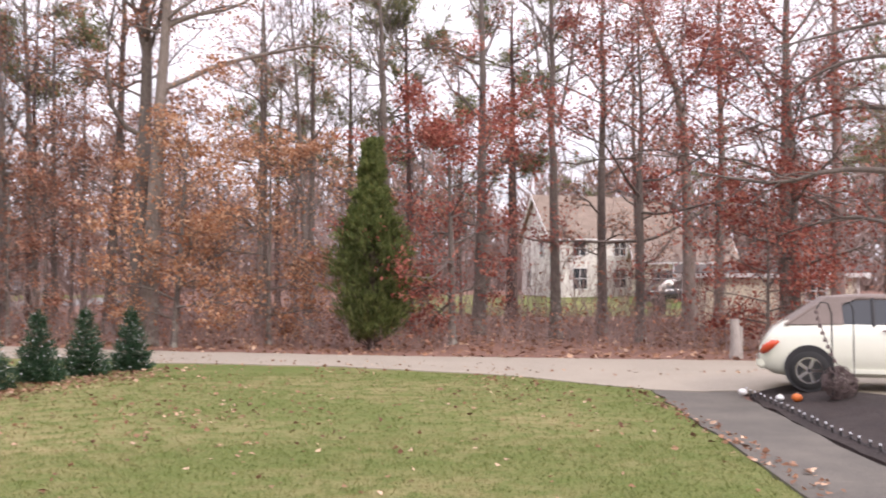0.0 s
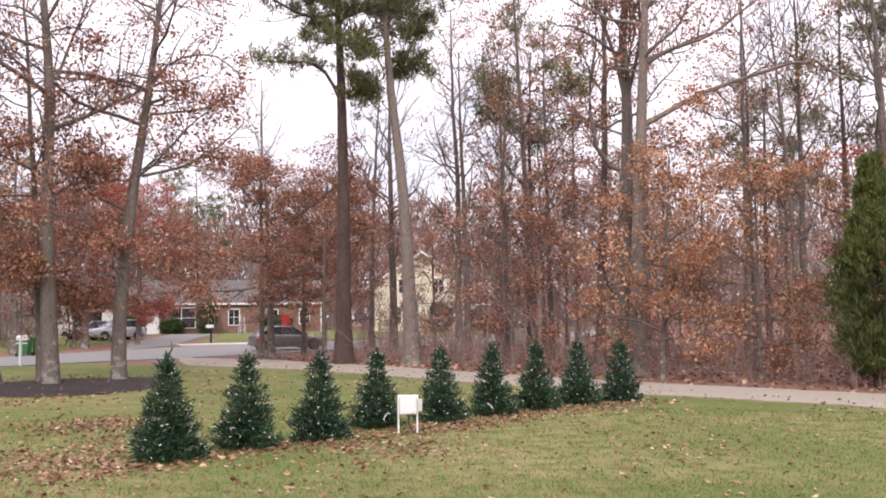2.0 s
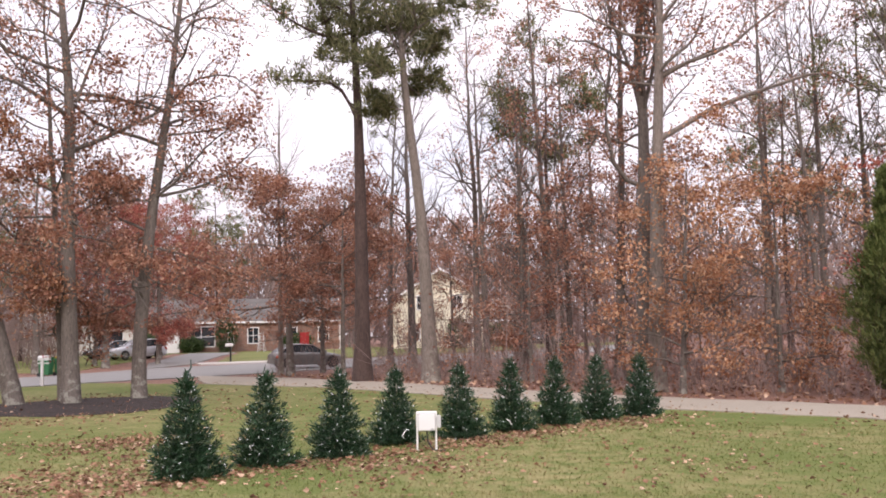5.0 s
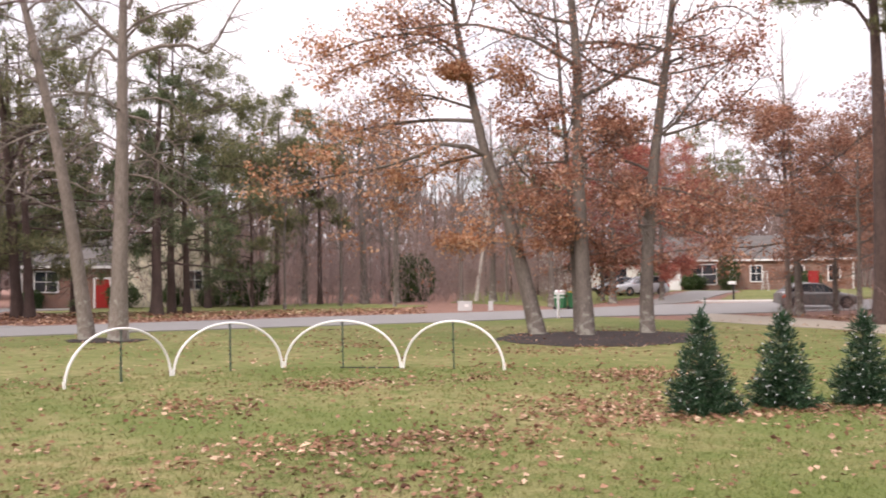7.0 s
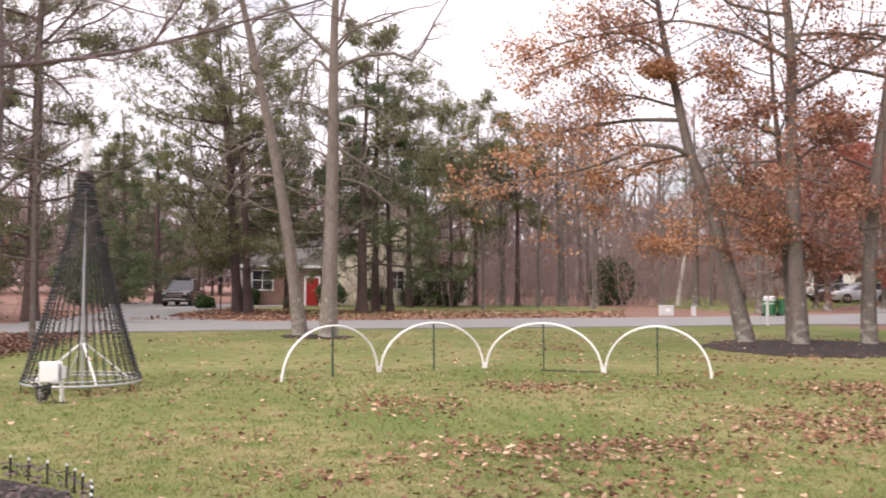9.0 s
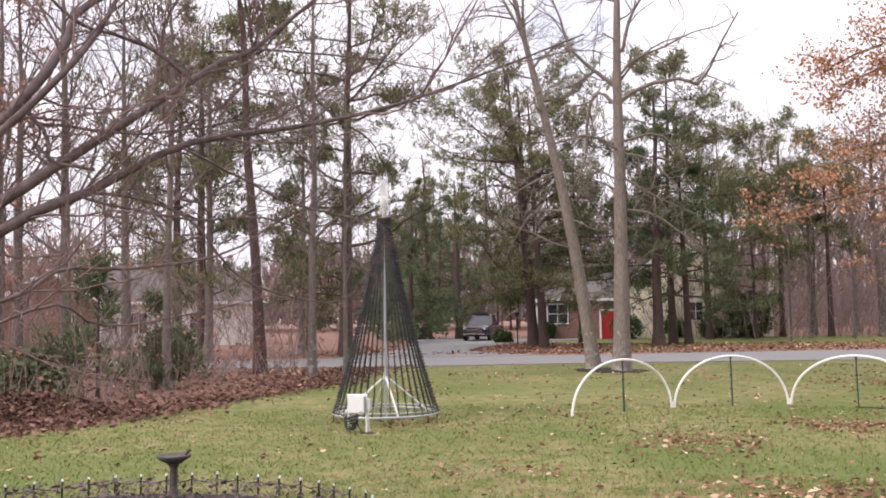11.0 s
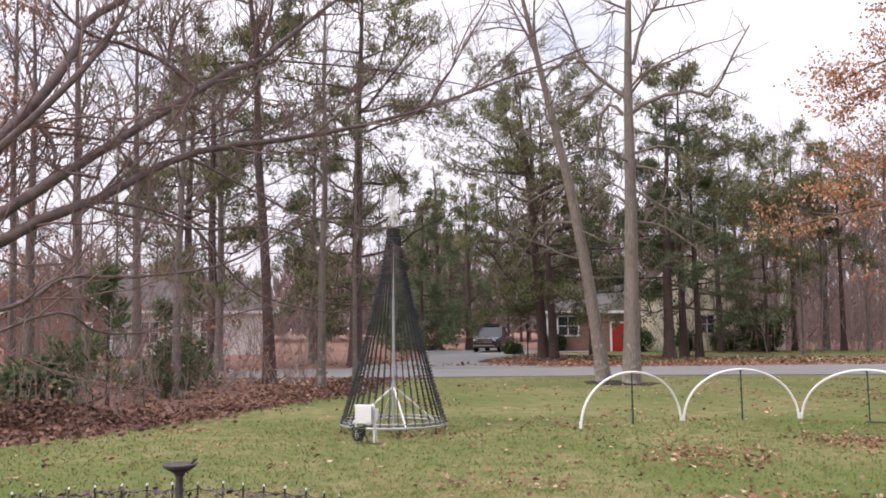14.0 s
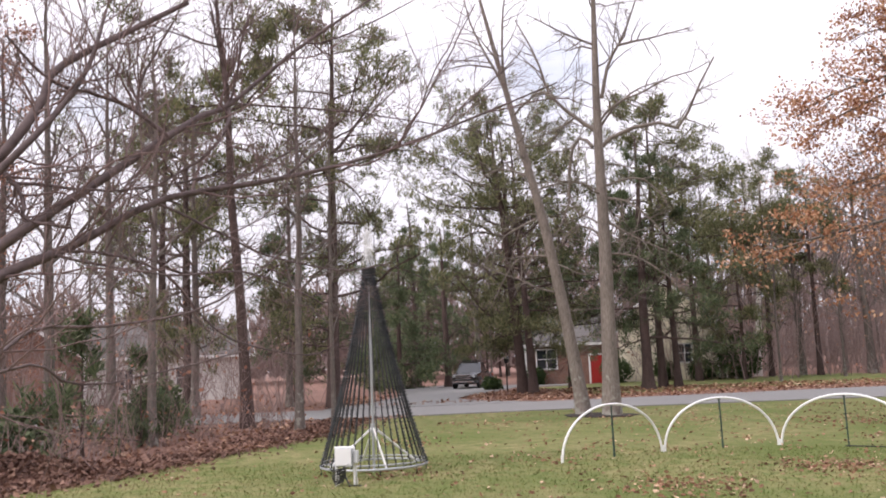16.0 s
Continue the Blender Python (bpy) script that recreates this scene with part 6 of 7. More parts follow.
def utility_box(m, s, label, sign=True):
    t = thing("utility_box", m, label, "utility box", "utility boxes")
    part("cabinet", Geo().box((0, 0, s[2] / 2 - 0.03), s), M["grey"], t, bevel=0.02)
    part("lid", Geo().box((0, 0, s[2] - 0.01), (s[0] * 1.05, s[1] * 1.05, 0.05)), M["grey"], t, bevel=0.01)
    if sign:
        part("notice", Geo().box((0.1, -s[1] / 2 - 0.012, s[2] * 0.55), (0.26, 0.01, 0.16)), M["white"], t, "blank white notice plate")
    return t


utility_box(sit(*bearing(59.6, 56), 60), (0.85, 0.7, 0.55), "grey utility cabinet beside the street")
utility_box(sit(*bearing(58.0, 56), 60), (0.28, 0.25, 0.52), "small pale utility pedestal beside the street", False)


def lamp_post(m):
    t = thing("garden_lamp", m, "dark garden lamp post beside the drive", "lamp post")
    part("post", Geo().tube([(0, 0, -0.1), (0, 0, 1.75)], 0.045, 10), M["iron"], t)
    part("crossarm", Geo().tube([(-0.22, 0, 1.45), (0.22, 0, 1.45)], 0.02, 8), M["iron"], t)
    part("lantern", Geo().lathe([(0.06, 1.75), (0.13, 1.8), (0.15, 2.05), (0.17, 2.08), (0.02, 2.2)], 8), M["glass"], t)
    return t


lamp_post(sit(*bearing(86.6, 61)))


def step_ladder(m):
    t = thing("step_ladder", m, "pale green folding step ladder before the brick house", "ladder")
    for s in (-1, 1):
        part("rail", Geo().tube([(0.3 * s, -0.45, 0), (0.17 * s, 0, 1.75)], 0.035, 6), M["grey"], t)
        part("rear_leg", Geo().tube([(0.28 * s, 0.5, 0), (0.16 * s, 0, 1.7)], 0.028, 6), M["grey"], t)
    for k in range(5):
        u = (k + 1) / 6
        part("step", Geo().box((0, -0.45 * (1 - u), 1.75 * u), (0.6 - 0.26 * u, 0.1, 0.04)), M["grey"], t)
    part("top_cap", Geo().box((0, 0, 1.77), (0.4, 0.16, 0.06)), M["grey"], t, bevel=0.01)
    return t


step_ladder(sit(*bearing(41.7, 92), 30))


def flag(m):
    t = thing("red_flag", m, "small red flag on a pole beside the street", "flag")
    part("pole", Geo().tube([(0, 0, -0.1), (0, 0, 2.1)], 0.02, 6), M["iron"], t)
    g = Geo()
    v = [(0.02 + 0.65 * i / 6, 0.06 * math.sin(i * 1.3) + 0.01 * k, 2.05 - j * (0.95 + 0.08 * i / 6)) for k in (0, 1) for j in (0, 1) for i in range(7)]
    f = [(k * 14 + i, k * 14 + i + 1, k * 14 + 8 + i, k * 14 + 7 + i) for k in (0, 1) for i in range(6)]
    g.add(v, f)
    part("cloth", g, M["red"], t, "hanging red cloth")
    return t


flag(sit(*bearing(39.4, 66), 40))


def stump_post(m):
    t = thing("wood_post", m, "weathered pale split wooden post at the lane edge", "wooden post")
    part("post", Geo().tube([(0, 0, -0.1), (0.02, 0, 0.5), (0.0, 0.02, 1.0)], [0.16, 0.13, 0.12], 9), M["wood"], t)
    part("split", Geo().tube([(0.13, -0.05, -0.1), (0.15, -0.04, 0.8)], [0.06, 0.05], 7), M["wood"], t)
    return t


stump_post(sit(7.6, 24.1))


def picnic_table(m):
    t = thing("picnic_table", m, "weathered wooden picnic table at the wood edge", "picnic table")
    for k in range(5):
        part("plank", Geo().box((0, -0.32 + 0.16 * k, 0.74), (1.8, 0.145, 0.04)), M["wood"], t)
    for s in (-1, 1):
        part("bench", Geo().box((0, s * 0.7, 0.44), (1.8, 0.28, 0.04)), M["wood"], t)
        for e in (-1, 1):
            part("leg", Geo().tube([(0.6 * e, s * 0.75, -0.05), (0.6 * e, s * 0.2, 0.72)], 0.05, 4), M["wood"], t)
    return t


picnic_table(sit(*bearing(59.2, 84), 70))


def shrub(x, y, rx, rz, col, label, seed):
    rng = np.random.default_rng(seed)
    n = int(260 * max(1.0, rx))
    d = unit(rng.normal(0, 1, (n, 3)))
    r = (0.55 + 0.45 * rng.random(n) ** 0.5) * (1 + 0.15 * np.sin(d[:, 0] * 7) * np.cos(d[:, 1] * 6))
    c = d * r[:, None] * np.array([rx, rx, rz]) + np.array([0, 0, rz * 0.95])
    c[:, 2] = np.maximum(c[:, 2], 0.05)
    t = thing("shrub", sit(x, y), label, "shrub", "shrubs")
    g = Geo()
    for i in range(0, n, 26):
        g.tube([(c[i][0] * 0.1, c[i][1] * 0.1, -0.05), tuple(c[i])], [0.025, 0.006], 4, False)
    part("stem", g, M["bark_oak"], t)
    part("foliage", quads_mesh("foliage", *leaf_quads(rng, c, 9, 0.17, 0.13)), M[col], t)
    return t


for i, (az, d, rx, rz) in enumerate([(72.9, 70, 1.75, 1.65), (75.0, 71, 1.0, 0.75), (80.0, 70, 1.1, 0.95), (76.4, 73, 0.9, 0.7), (77.2, 72, 0.8, 0.8), (84.9, 72, 0.7, 0.7), (63.2, 72, 1.2, 1.9), (62.3, 73, 1.0, 1.8), (87.5, 64, 0.5, 0.4)]):
    shrub(*bearing(az, d), rx, rz, "shrub", "rounded dark green evergreen shrub by the house", 40 + i)
for i, (az, d, rx, rz) in enumerate([(43.8, 94, 1.1, 1.8), (29.7, 88, 1.1, 1.5), (27.4, 90, 0.8, 1.1), (39.6, 94, 1.6, 0.9), (45.8, 95, 1.2, 0.8), (48.4, 90, 1.3, 1.0)]):
    shrub(*bearing(az, d), rx, rz, "shrub", "clipped evergreen shrub before the far house", 60 + i)
for i, (az, d, rx, rz) in enumerate([(107.5, 31, 0.8, 0.9), (115.5, 25, 0.7, 0.6), (92.5, 74, 2.5, 2.4), (94.5, 72, 2.0, 2.0)]):
    shrub(*bearing(az, d), rx, rz, "spruce", "loose dark evergreen shrub at the wood edge", 80 + i)

# ---- bare ornamental tree beside the bed ----
def ornamental_tree():
    rng = np.random.default_rng(21)
    t = thing("ornamental_tree", sit(-4.7, -4.1), "bare low-branched ornamental tree in the flower bed", "tree", "trees")
    o = np.array([-4.7, -4.1, 0.0])
    paths, girth = [], []

    def bough(r0, r1, *guide):
        paths.append(glide(guide, 20) - o)
        girth.append(np.linspace(r0 * 0.68, r1 * 0.9, 20))

    bough(0.15, 0.12, (-4.7, -4.1, -0.1), (-4.7, -4.05, 0.9), (-4.72, -3.9, 1.5))
    # the two long lower boughs
    bough(0.062, 0.006, (-4.72, -3.9, 1.4), (-4.75, -3.0, 1.95), (-4.84, -2.34, 2.43), (-5.21, -2.05, 2.66), (-5.59, -1.65, 2.98), (-5.97, -0.99, 3.16), (-6.27, -0.26, 3.4), (-6.56, 0.92, 3.91))
    bough(0.060, 0.008, (-4.72, -3.9, 1.45), (-4.75, -3.0, 2.1), (-4.84, -2.35, 2.58), (-5.35, -1.95, 3.06), (-5.82, -1.51, 3.54), (-6.03, -1.34, 3.69), (-6.43, -0.91, 4.22), (-6.8, -0.36, 4.74))
    # the upright boughs
    bough(0.055, 0.018, (-4.72, -3.9, 1.5), (-4.85, -3.0, 2.4), (-5.03, -2.4, 3.13), (-5.26, -2.26, 3.52), (-5.42, -2.23, 3.78), (-5.85, -1.9, 4.18), (-6.08, -1.63, 4.43))
    bough(0.050, 0.010, (-4.72, -3.9, 1.5), (-4.82, -3.0, 2.4), (-4.97, -2.31, 3.1), (-5.35, -2.06, 3.68), (-5.63, -2.02, 4.22))
    # side branches
    bough(0.022, 0.008, (-5.66, -1.64, 3.39), (-5.55, -1.8, 3.53), (-5.42, -2.02, 3.6), (-5.28, -2.23, 3.66), (-5.14, -2.41, 3.89))
    bough(0.016, 0.006, (-5.55, -1.8, 3.53), (-5.58, -1.78, 3.75), (-5.66, -1.63, 4.14))
    bough(0.016, 0.007, (-6.03, -1.34, 3.69), (-5.9, -1.35, 3.95), (-5.83, -1.39, 4.28))
    bough(0.014, 0.006, (-6.03, -1.34, 3.69), (-5.97, -1.23, 4.14), (-6.08, -1.2, 4.42))
    bough(0.018, 0.006, (-6.03, -1.34, 3.66), (-5.8, -1.32, 3.44), (-5.71, -1.44, 3.24), (-5.51, -1.76, 2.99))
    bough(0.012, 0.004, (-6.03, -1.34, 3.69), (-6.2, -0.87, 3.69), (-6.47, -0.35, 3.68), (-6.91, 0.35, 3.63))
    bough(0.022, 0.005, (-4.6, -3.6, 1.4), (-4.35, -2.7, 1.85), (-4.4, -2.11, 2.02), (-4.77, -2.03, 2.16), (-5.06, -1.69, 2.18), (-5.34, -1.27, 2.3), (-5.74, -0.86, 2.69))
    bough(0.014, 0.004, (-4.6, -3.6, 1.3), (-4.31, -2.06, 1.94), (-4.57, -1.85, 1.88), (-4.8, -1.68, 1.89), (-5.27, -1.15, 2.02))
    bough(0.013, 0.005, (-5.56, -1.67, 2.95), (-5.78, -1.38, 2.8), (-6.0, -1.07, 2.64), (-6.22, -0.65, 2.56), (-6.4, -0.35, 2.61))
    bough(0.012, 0.004, (-5.1, -2.1, 2.6), (-5.36, -1.57, 2.49), (-5.65, -1.14, 2.51), (-5.88, -0.82, 2.38), (-6.08, -0.56, 2.17))
    bough(0.016, 0.004, (-5.06, -2.15, 2.58), (-5.22, -1.99, 2.64), (-5.43, -1.7, 2.56), (-5.57, -1.57, 2.44), (-5.74, -1.33, 2.13), (-6.03, -0.89, 1.99), (-6.16, -0.68, 2.05))
    bough(0.012, 0.004, (-6.29, -0.26, 3.4), (-6.44, 0.02, 3.91), (-6.61, 0.34, 4.55))
    bough(0.010, 0.004, (-6.38, 0.06, 3.53), (-6.51, 0.3, 3.8), (-6.59, 0.6, 4.07))
    bough(0.012, 0.004, (-5.97, -1.0, 3.16), (-6.19, -0.72, 3.43), (-6.36, -0.42, 3.69), (-6.51, -0.1, 4.06))
    bough(0.012, 0.004, (-5.8, -1.4, 3.07), (-5.99, -1.14, 3.24), (-6.28, -0.57, 3.63))
    bough(0.014, 0.005, (-5.04, -2.3, 3.0), (-5.31, -1.93, 3.0), (-5.6, -1.59, 3.07), (-5.88, -1.19, 3.23))
    bough(0.02, 0.01, (-5.03, -2.4, 3.13), (-5.03, -2.26, 2.91), (-4.99, -2.19, 2.77), (-5.01, -1.97, 2.71))
    bough(0.012, 0.004, (-6.43, -0.91, 4.22), (-6.44, -0.58, 4.3), (-6.61, -0.01, 4.65))
    P, R = np.stack(paths), np.stack(girth)
    P[5:, 1:] += np.cumsum(rng.normal(0, 0.004, P[5:, 1:].shape), 1)
    pieces = [tubes(P, R, 9)]
    Q = P[1:]
    L = np.linalg.norm(np.diff(Q, axis=1), axis=2).sum(1) * 0.35 + 0.7
    B, LB, rb, w = fork(rng, Q, L, R[1:, 8], 13, 0.15, 1.0, 0.6, 0.55, 0.5, 7, 0.18, 0.0075, 5)
    pieces.append(w)
    C, LC, rc, w = fork(rng, B, LB, rb, 7, 0.1, 1.0, 0.6, 0.5, 0.3, 4, 0.17, 0.0042, 3)
    pieces.append(w)
    D, LD, rd_, w = fork(rng, C, LC, rc, 3, 0.2, 1.0, 0.55, 0.5, 0.2, 2, 0.16, 0.003, 3)
    pieces.append(w)
    part("trunk", quads_mesh("trunk", *tubes(P[:1], R[:1], 10), True), M["bark_cherry"], t)
    for i in range(1, len(P)):
        part("limb", quads_mesh("limb", *tubes(P[i:i + 1], R[i:i + 1], 9), True), M["bark_cherry"], t)
    tagged(part("branchwork", quads_mesh("branchwork", *joined(pieces[1:]), True), M["bud_twig"], t), kind="stuff")
    return t


ornamental_tree()


# ---- undergrowth ----
def sector_points(rng, n, az0, az1, d0, d1):
    az = np.radians(rng.uniform(az0, az1, n))
    d = np.sqrt(rng.uniform(d0 * d0, d1 * d1, n))
    return np.stack([-d * np.sin(az), d * np.cos(az)], 1)


KEEP_OUT = [
    [(-36.2, 36.5), (-29.0, 35.6), (-22.0, 33.0), (-15.3, 29.9), (-8.3, 27.4), (-1.2, 25.4), (7.8, 24.0), (30, 22.8), (30, 0), (0, 0), (-36, 0)],
    [(-47, -90), (-33.5, -90), (-33.5, 58), (-18, 80), (-32, 84), (-48, 45)],
    [(-80, -6), (-44, -8), (-44, 6), (-80, 12)], [(-40, -4.0), (-33.0, -4.6), (-26.0, -6.6), (-16.3, -8.8), (0, -9.5), (0, 20), (-40, 20)],
    [(-4, 53), (34, 50), (34, 78), (-4, 84)],
]


def clear_of(P):
    ok = np.ones(len(P), bool)
    for poly in KEEP_OUT:
        ok &= ~inside(P, poly)
    return ok


def brush(name, seed, count, area, h0, h1, label, shoots=5, thick=0.008):
    rng = np.random.default_rng(seed)
    P = sector_points(rng, count * 2, *area)
    P = P[clear_of(P)][:count]
    n = len(P)
    base = np.stack([P[:, 0], P[:, 1], gz(P[:, 0], P[:, 1]) - 0.05], 1)
    L = rng.uniform(h0, h1, n)
    d = unit(np.stack([rng.normal(0, 0.25, n), rng.normal(0, 0.25, n), np.ones(n)], 1))
    S = run(rng, base, d, L, 2, 0.14, 0.0)
    r = thick * (0.6 + L / h1)
    pieces = [tubes(S, r[:, None] * np.linspace(1, 0.4, 3), 3)]
    B, LB, rb, w = fork(rng, S, L, r, shoots, 0.15, 1.0, 0.55, 0.55, 0.2, 1, 0.16, thick * 0.7, 3)
    pieces.append(w)
    V, Q = joined(pieces)
    ob = part(name, quads_mesh(name, V, Q, True), M["twig"])
    return tagged(ob, label, "undergrowth", kind="stuff"), B[:, -1]


_, tipsA = brush("brush_thicket", 31, 2600, (-33, 36, 26, 46), 0.3, 1.3, "dense grey-brown bare undergrowth at the wood edge", 6)
_, tipsB = brush("brush_thicket", 32, 700, (-33, 36, 30, 62), 2.0, 5.5, "tall thin bare saplings in the woods", 8, 0.014)
_, tipsC = brush("brush_thicket", 33, 650, (95, 125, 20, 44), 0.4, 1.4, "dense grey-brown bare undergrowth at the wood edge", 6)
_, tipsD = brush("brush_thicket", 34, 240, (95, 125, 24, 60), 2.0, 5.5, "tall thin bare saplings in the woods", 8, 0.014)
_, tipsE = brush("brush_thicket", 35, 1400, (52, 80, 66, 115), 1.5, 8.0, "tall thin bare saplings in the far woods", 8, 0.025)
_, tipsF = brush("brush_thicket", 36, 300, (24, 42, 40, 62), 0.6, 2.0, "low bare undergrowth near the street", 6, 0.01)


def dead_leaves(tips, share, size, mat, seed):
    rng = np.random.default_rng(seed)
    c = tips[rng.random(len(tips)) < share]
    ob = part("dead_leaf_cover", quads_mesh("dead_leaf_cover", *leaf_quads(rng, c, 2, size, 0.15)), M[mat])
    return tagged(ob, "withered brown leaves hanging in the undergrowth", "dead leaves", kind="stuff")


dead_leaves(tipsA, 0.16, 0.13, "oak_leaf", 1)
dead_leaves(tipsB, 0.22, 0.15, "oak_leaf", 2)
dead_leaves(tipsC, 0.12, 0.12, "oak_leaf", 3)
dead_leaves(tipsD, 0.22, 0.15, "oak_leaf", 4)
dead_leaves(tipsE, 0.12, 0.2, "oak_leaf", 5)


# ---- far woods closing the view ----
def far_woods():
    rng = np.random.default_rng(51)
    n = 46000
    az = np.radians(rng.uniform(-50, 145, n))
    d = rng.uniform(114, 160, n)
    u = rng.random(n)
    top = 15 + 3.5 * np.sin(az * 23) + 2.5 * np.sin(az * 51 + 1) + 2 * np.sin(az * 97)
    top = top * np.interp(np.degrees(az), [88, 98], [1.0, 0.5])
    z = u ** 1.35 * top
    c = np.stack([-d * np.sin(az), d * np.cos(az), 0.9 + z], 1)
    a = unit(np.stack([rng.normal(0, 0.55, n), rng.normal(0, 0.55, n), np.ones(n)], 1))
    P = np.stack([c, c + a * rng.uniform(1.5, 4.5, n)[:, None]], 1)
    R = np.stack([rng.uniform(0.08, 0.2, n), rng.uniform(0.03, 0.08, n)], 1)
    ob = part("far_woods", quads_mesh("far_woods", *tubes(P, R, 3)), M["twig"])
    return tagged(ob, "distant leafless grey-brown woods", "woods", kind="stuff")


far_woods()


# ---- fallen leaves and grass ----
def lay_leaves(name, P, size, mat, label, seed, lift=0.008):
    rng = np.random.default_rng(seed)
    c = np.stack([P[:, 0], P[:, 1], gz(P[:, 0], P[:, 1]) + lift + rng.uniform(0, 0.035, len(P))], 1)
    ob = part(name, quads_mesh(name, *leaf_quads(rng, c, 1, size, 0.0, 0.72, 0.36)), M[mat])
    return tagged(ob, label, "fallen leaves", kind="stuff")


def blotch(P, scale, seed):
    return np.array([noise.noise((x * scale, y * scale, seed)) for x, y in P])


rng_f = np.random.default_rng(61)
P = sector_points(rng_f, 330000, -32, 125, 3.5, 36)
P = P[inside(P, LAWN)]
row = np.array([(-9.9, 8.2), (-9.0, 10.0), (-8.6, 11.6), (-8.1, 13.2), (-7.6, 15.2), (-7.1, 17.3), (-6.3, 20.2)])
row = np.concatenate([a + (b - a) * k / 5 for a, b in zip(row[:-1], row[1:]) for k in [np.arange(5)[:, None]]])
near_row = np.min(np.hypot(P[:, None, 0] - row[None, :, 0], P[:, None, 1] - row[None, :, 1]), 1)
den = 0.02 + 0.22 * np.clip(blotch(P, 0.42, 3.1) * 2.2 - 0.42, 0, 1) + 0.3 * np.clip(blotch(P, 1.4, 9.7) - 0.2, 0, 1)
# drifts where the wind has gathered leaves
rough_edge = 1 + 0.9 * blotch(P, 2.3, 5.5)
for x, y, w, k in ((-15.4, 6.5, 0.75, 0.8), (-14.2, 3.1, 0.6, 0.6), (-9.6, 5.6, 0.9, 0.8), (-10.0, 3.3, 0.7, 0.7), (-9.8, 4.4, 0.6, 0.9), (-13.9, 12.0, 0.9, 0.8), (-10.8, 8.6, 1.1, 0.9), (-7.5, 3.6, 0.8, 0.6), (-9.4, 1.8, 0.6, 0.4), (-15.1, 9.1, 0.5, 0.6), (-11.6, 0.0, 0.7, 0.4), (-8.9, 0.6, 0.6, 0.5), (-7.3, 11.5, 0.8, 0.8), (-13.8, 11.8, 0.8, 0.6), (-16.6, -1.2, 0.7, 0.5)):
    den += 0.75 * k * np.exp(-(((P[:, 0] - x) ** 2 + (P[:, 1] - y) ** 2 * 0.6) / w ** 2) * rough_edge)
az_p = np.degrees(np.arctan2(-P[:, 0], P[:, 1]))
den *= np.interp(az_p, [-32, -5, 10, 30, 60, 85, 100, 125], [0.25, 0.5, 0.9, 1.1, 1.3, 0.9, 0.4, 0.5])
den += 0.95 * np.exp(-(near_row / 0.62) ** 2) * (0.55 + 0.9 * np.clip(blotch(P, 1.1, 2.2) + 0.3, 0, 1))
P = P[rng_f.random(len(P)) < den]
lay_leaves("fallen_leaves", P, 0.083, "fallen", "curled brown oak leaves scattered over the lawn", 62)
P = sector_points(rng_f, 26000, -32, 125, 15, 48)
P = P[~inside(P, LAWN) & ~inside(P, [(-44, -90), (-36.2, -90), (-36.2, 29), (-45, 29)]) & (inside(P, [(-38, 35.2), (-29, 34.5), (-22, 31.9), (-15, 28.8), (-8, 26.3), (-1, 24.2), (8, 22.7), (30, 21.5), (40, 60), (-30, 60)]) | inside(P, [(-36, -1.5), (-33, -3.2), (-26.1, -3.9), (-22.9, -5.1), (-17.8, -7.3), (-16, -8.3), (-4, -9.5), (-10, -60), (-44, -60)]) | (P[:, 0] < -44))]
lay_leaves("fallen_leaves", P, 0.17, "fallen", "thick brown leaf litter under the trees", 63)
P = sector_points(rng_f, 9000, 62, 97, 44, 60)
P = P[(P[:, 0] < -45.2) & ~inside(P, [(-43.2, -6.0), (-50, -3.9), (-76, -4.0), (-74, 3.4), (-60, 2.6), (-51, 0.2), (-43.2, 4.0)])]
lay_leaves("fallen_leaves", P, 0.17, "fallen", "orange-brown leaves strewn along the far roadside", 67, 0.02)
# heap of raked leaves at the wood edge
heap_c = (-17.6, -8.4)
H0 = rng_f.normal(0, 1, (5200, 2)) * np.array([1.5, 0.75])
hz = 0.5 * np.exp(-(H0[:, 0] / 1.7) ** 2 - (H0[:, 1] / 0.85) ** 2)
turn = radians(-28)
HP = np.stack([heap_c[0] + H0[:, 0] * math.cos(turn) - H0[:, 1] * math.sin(turn), heap_c[1] + H0[:, 0] * math.sin(turn) + H0[:, 1] * math.cos(turn), hz + 0.02], 1)
heap = thing("leaf_pile", pose(0, 0, 0), "heap of raked brown leaves at the wood edge", "leaf pile")
hx = np.linspace(-1, 1, 25)
GXh, GYh = np.meshgrid(hx * 3.2, hx * 1.7)
HV = np.stack([heap_c[0] + GXh * math.cos(turn) - GYh * math.sin(turn), heap_c[1] + GXh * math.sin(turn) + GYh * math.cos(turn), 0.5 * np.exp(-(GXh / 1.7) ** 2 - (GYh / 0.85) ** 2) - 0.03], -1).reshape(-1, 3)
hi = (np.arange(24)[:, None] * 25 + np.arange(24)[None, :]).ravel()
part("core", quads_mesh("core", HV, np.stack([hi, hi + 1, hi + 26, hi + 25], 1), True), M["litter"], heap)
tagged(part("leaf_layer", quads_mesh("leaf_layer", *leaf_quads(rng_f, HP, 1, 0.12, 0.02, 0.5, 0.36)), M["shaded_leaf"], heap, "loose brown oak leaves"), kind="stuff")
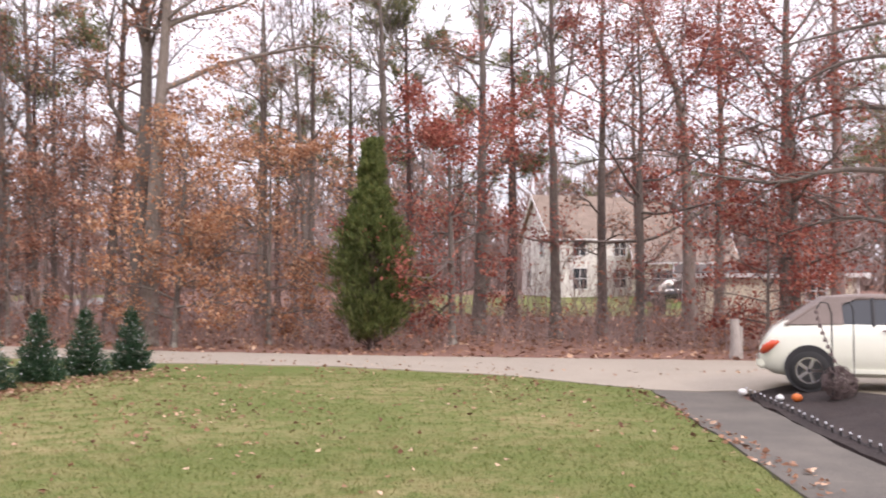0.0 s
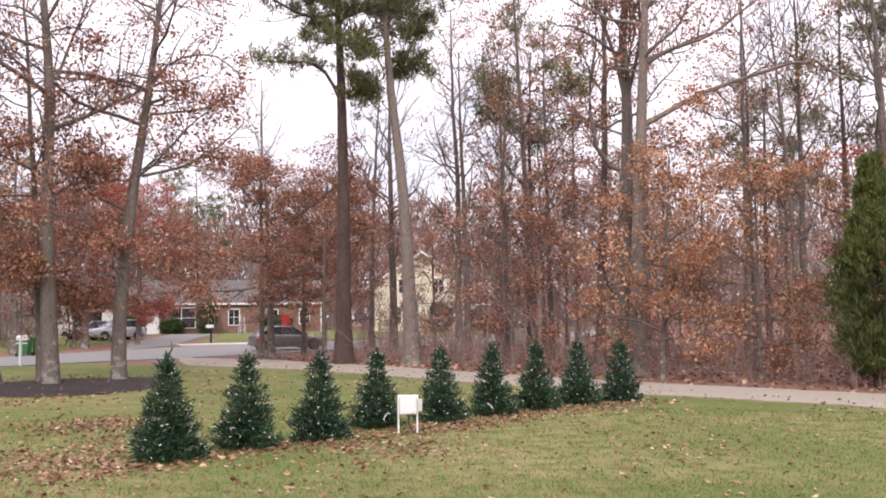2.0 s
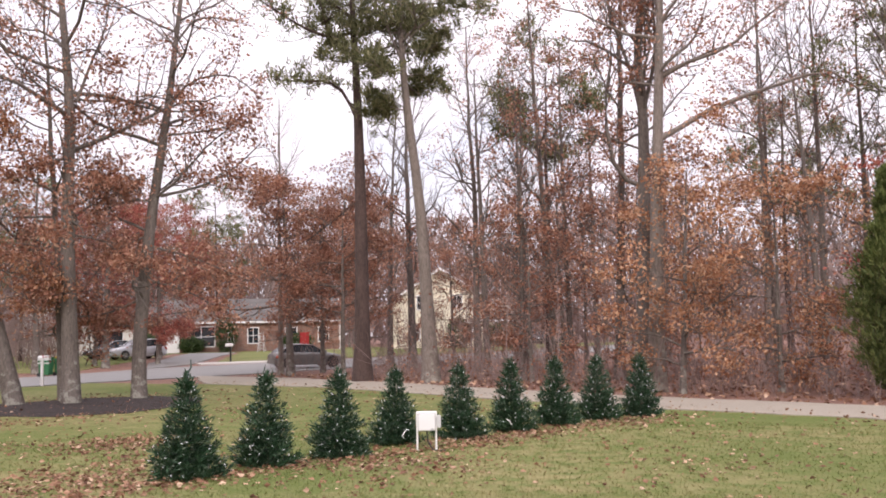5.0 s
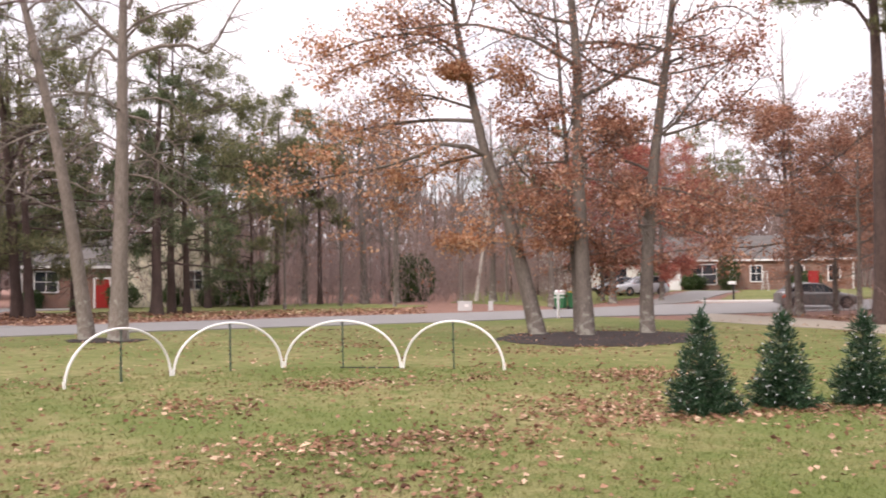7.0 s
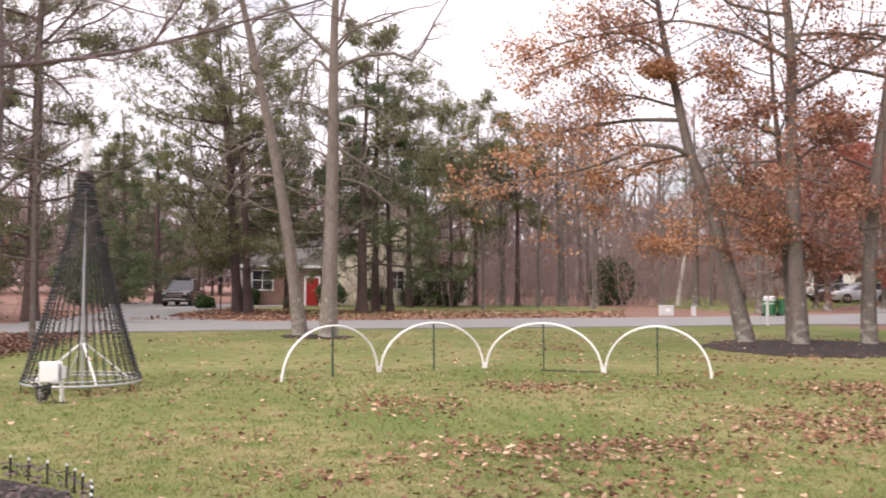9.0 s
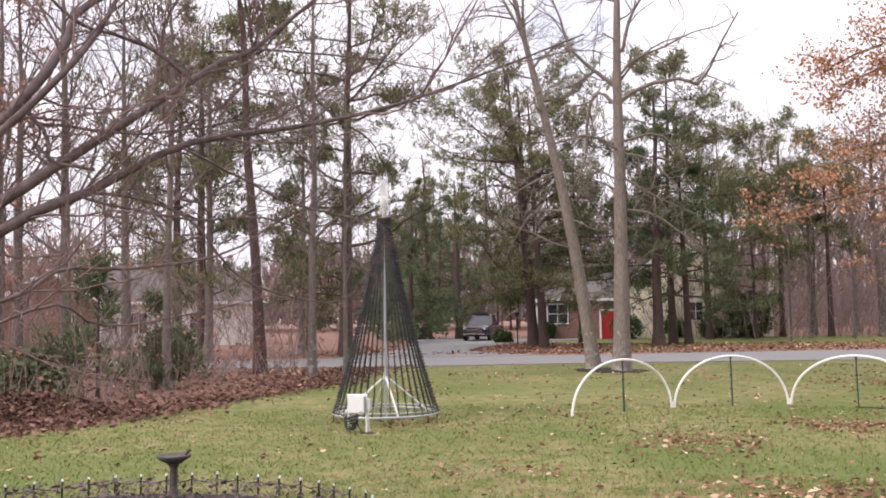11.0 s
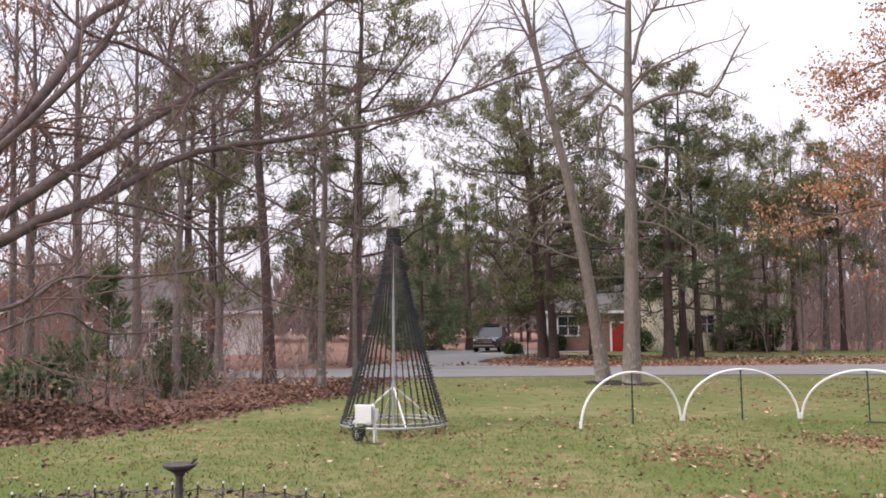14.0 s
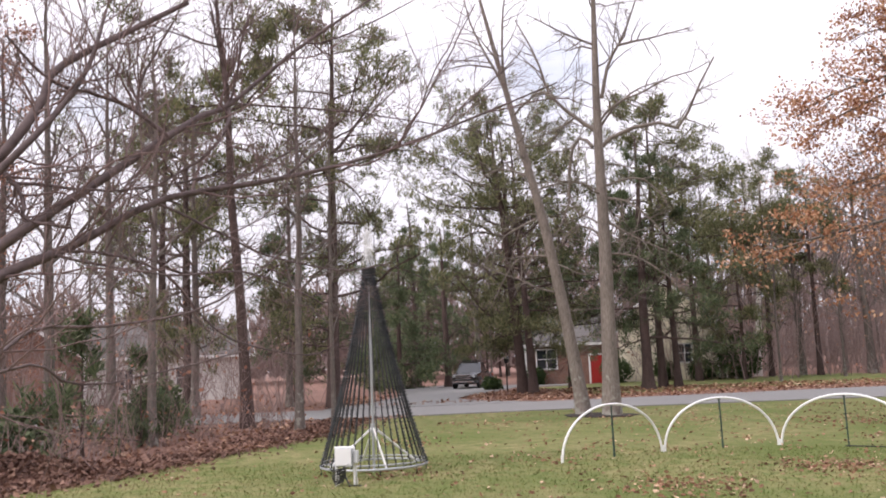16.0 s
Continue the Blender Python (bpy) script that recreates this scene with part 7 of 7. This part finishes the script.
# a deep drift of leaves raked along the wood edge
P = glide([(-34, -3.4), (-29.5, -3.6), (-26.1, -4.1), (-22.9, -5.3), (-19.7, -6.3), (-17.8, -7.5), (-15.5, -8.6)], 7000)
P = P + np.stack([rng_f.normal(0, 0.35, 7000), 0.5 - np.abs(rng_f.normal(0, 1.2, 7000)) + 0.7 * np.abs(rng_f.normal(0, 0.8, 7000)) * (rng_f.random(7000) < 0.35)], 1)
# drift takes the leaf colours darkened for shade
lay_leaves("fallen_leaves", P, 0.12, "shaded_leaf", "deep brown leaf drift along the wood edge", 66, 0.05)
P = np.concatenate([rng_f.uniform(0, 1, (260, 2)) * np.array([0.35, 13]) + np.array([3.3, 4]), rng_f.normal(0, 1.6, (340, 2)) + np.array([-23.3, 18.6]), np.stack([rng_f.uniform(-30, 8, 350), np.zeros(350)], 1)])
P[600:, 1] = np.interp(P[600:, 0], [-29.5, -22.1, -12.8, -7.0, -2.4, 1.4, 8], [29.6, 28.2, 24.4, 22.3, 21.3, 19.6, 18]) + np.abs(rng_f.normal(0, 0.9, 350))
lay_leaves("fallen_leaves", P, 0.08, "fallen", "scattered brown leaves on the lane and path", 65, 0.03)
P = rng_f.uniform(0, 1, (4500, 2)) * np.array([5.8, 5.4]) + np.array([-10.4, -6.0])
P = P[np.hypot((P[:, 0] + 7.6) / 2.6, (P[:, 1] + 3.1) / 2.5) < 1]
lay_leaves("mulch_chips", P, 0.065, "bark_cherry", "dark bark chips on the mulch bed", 64, 0.17)


def grass(count, d0, d1, h, w, seed):
    rng = np.random.default_rng(seed)
    P = sector_points(rng, count, -32, 122, d0, d1)
    P = P[inside(P, LAWN)]
    n = len(P)
    c = np.stack([P[:, 0], P[:, 1], gz(P[:, 0], P[:, 1]) - 0.005], 1)
    a = unit(np.stack([rng.normal(0, 0.55, n), rng.normal(0, 0.55, n), np.ones(n)], 1)) * (h * rng.uniform(0.5, 1.4, n))[:, None]
    b = unit(np.cross(a, rng.normal(0, 1, (n, 3)))) * (w * rng.uniform(0.6, 1.3, n))[:, None]
    V = np.stack([c - b, c + b, c + a + b * 0.15, c + a - b * 0.15], 1).reshape(-1, 3)
    ob = part("grass", quads_mesh("grass", V, np.arange(4 * n).reshape(n, 4)), M["blade"])
    return tagged(ob, "short green and straw-coloured lawn grass blades", "grass", kind="stuff")


grass(90000, 4.5, 11.5, 0.042, 0.005, 71)
grass(60000, 11.5, 20, 0.042, 0.009, 72)
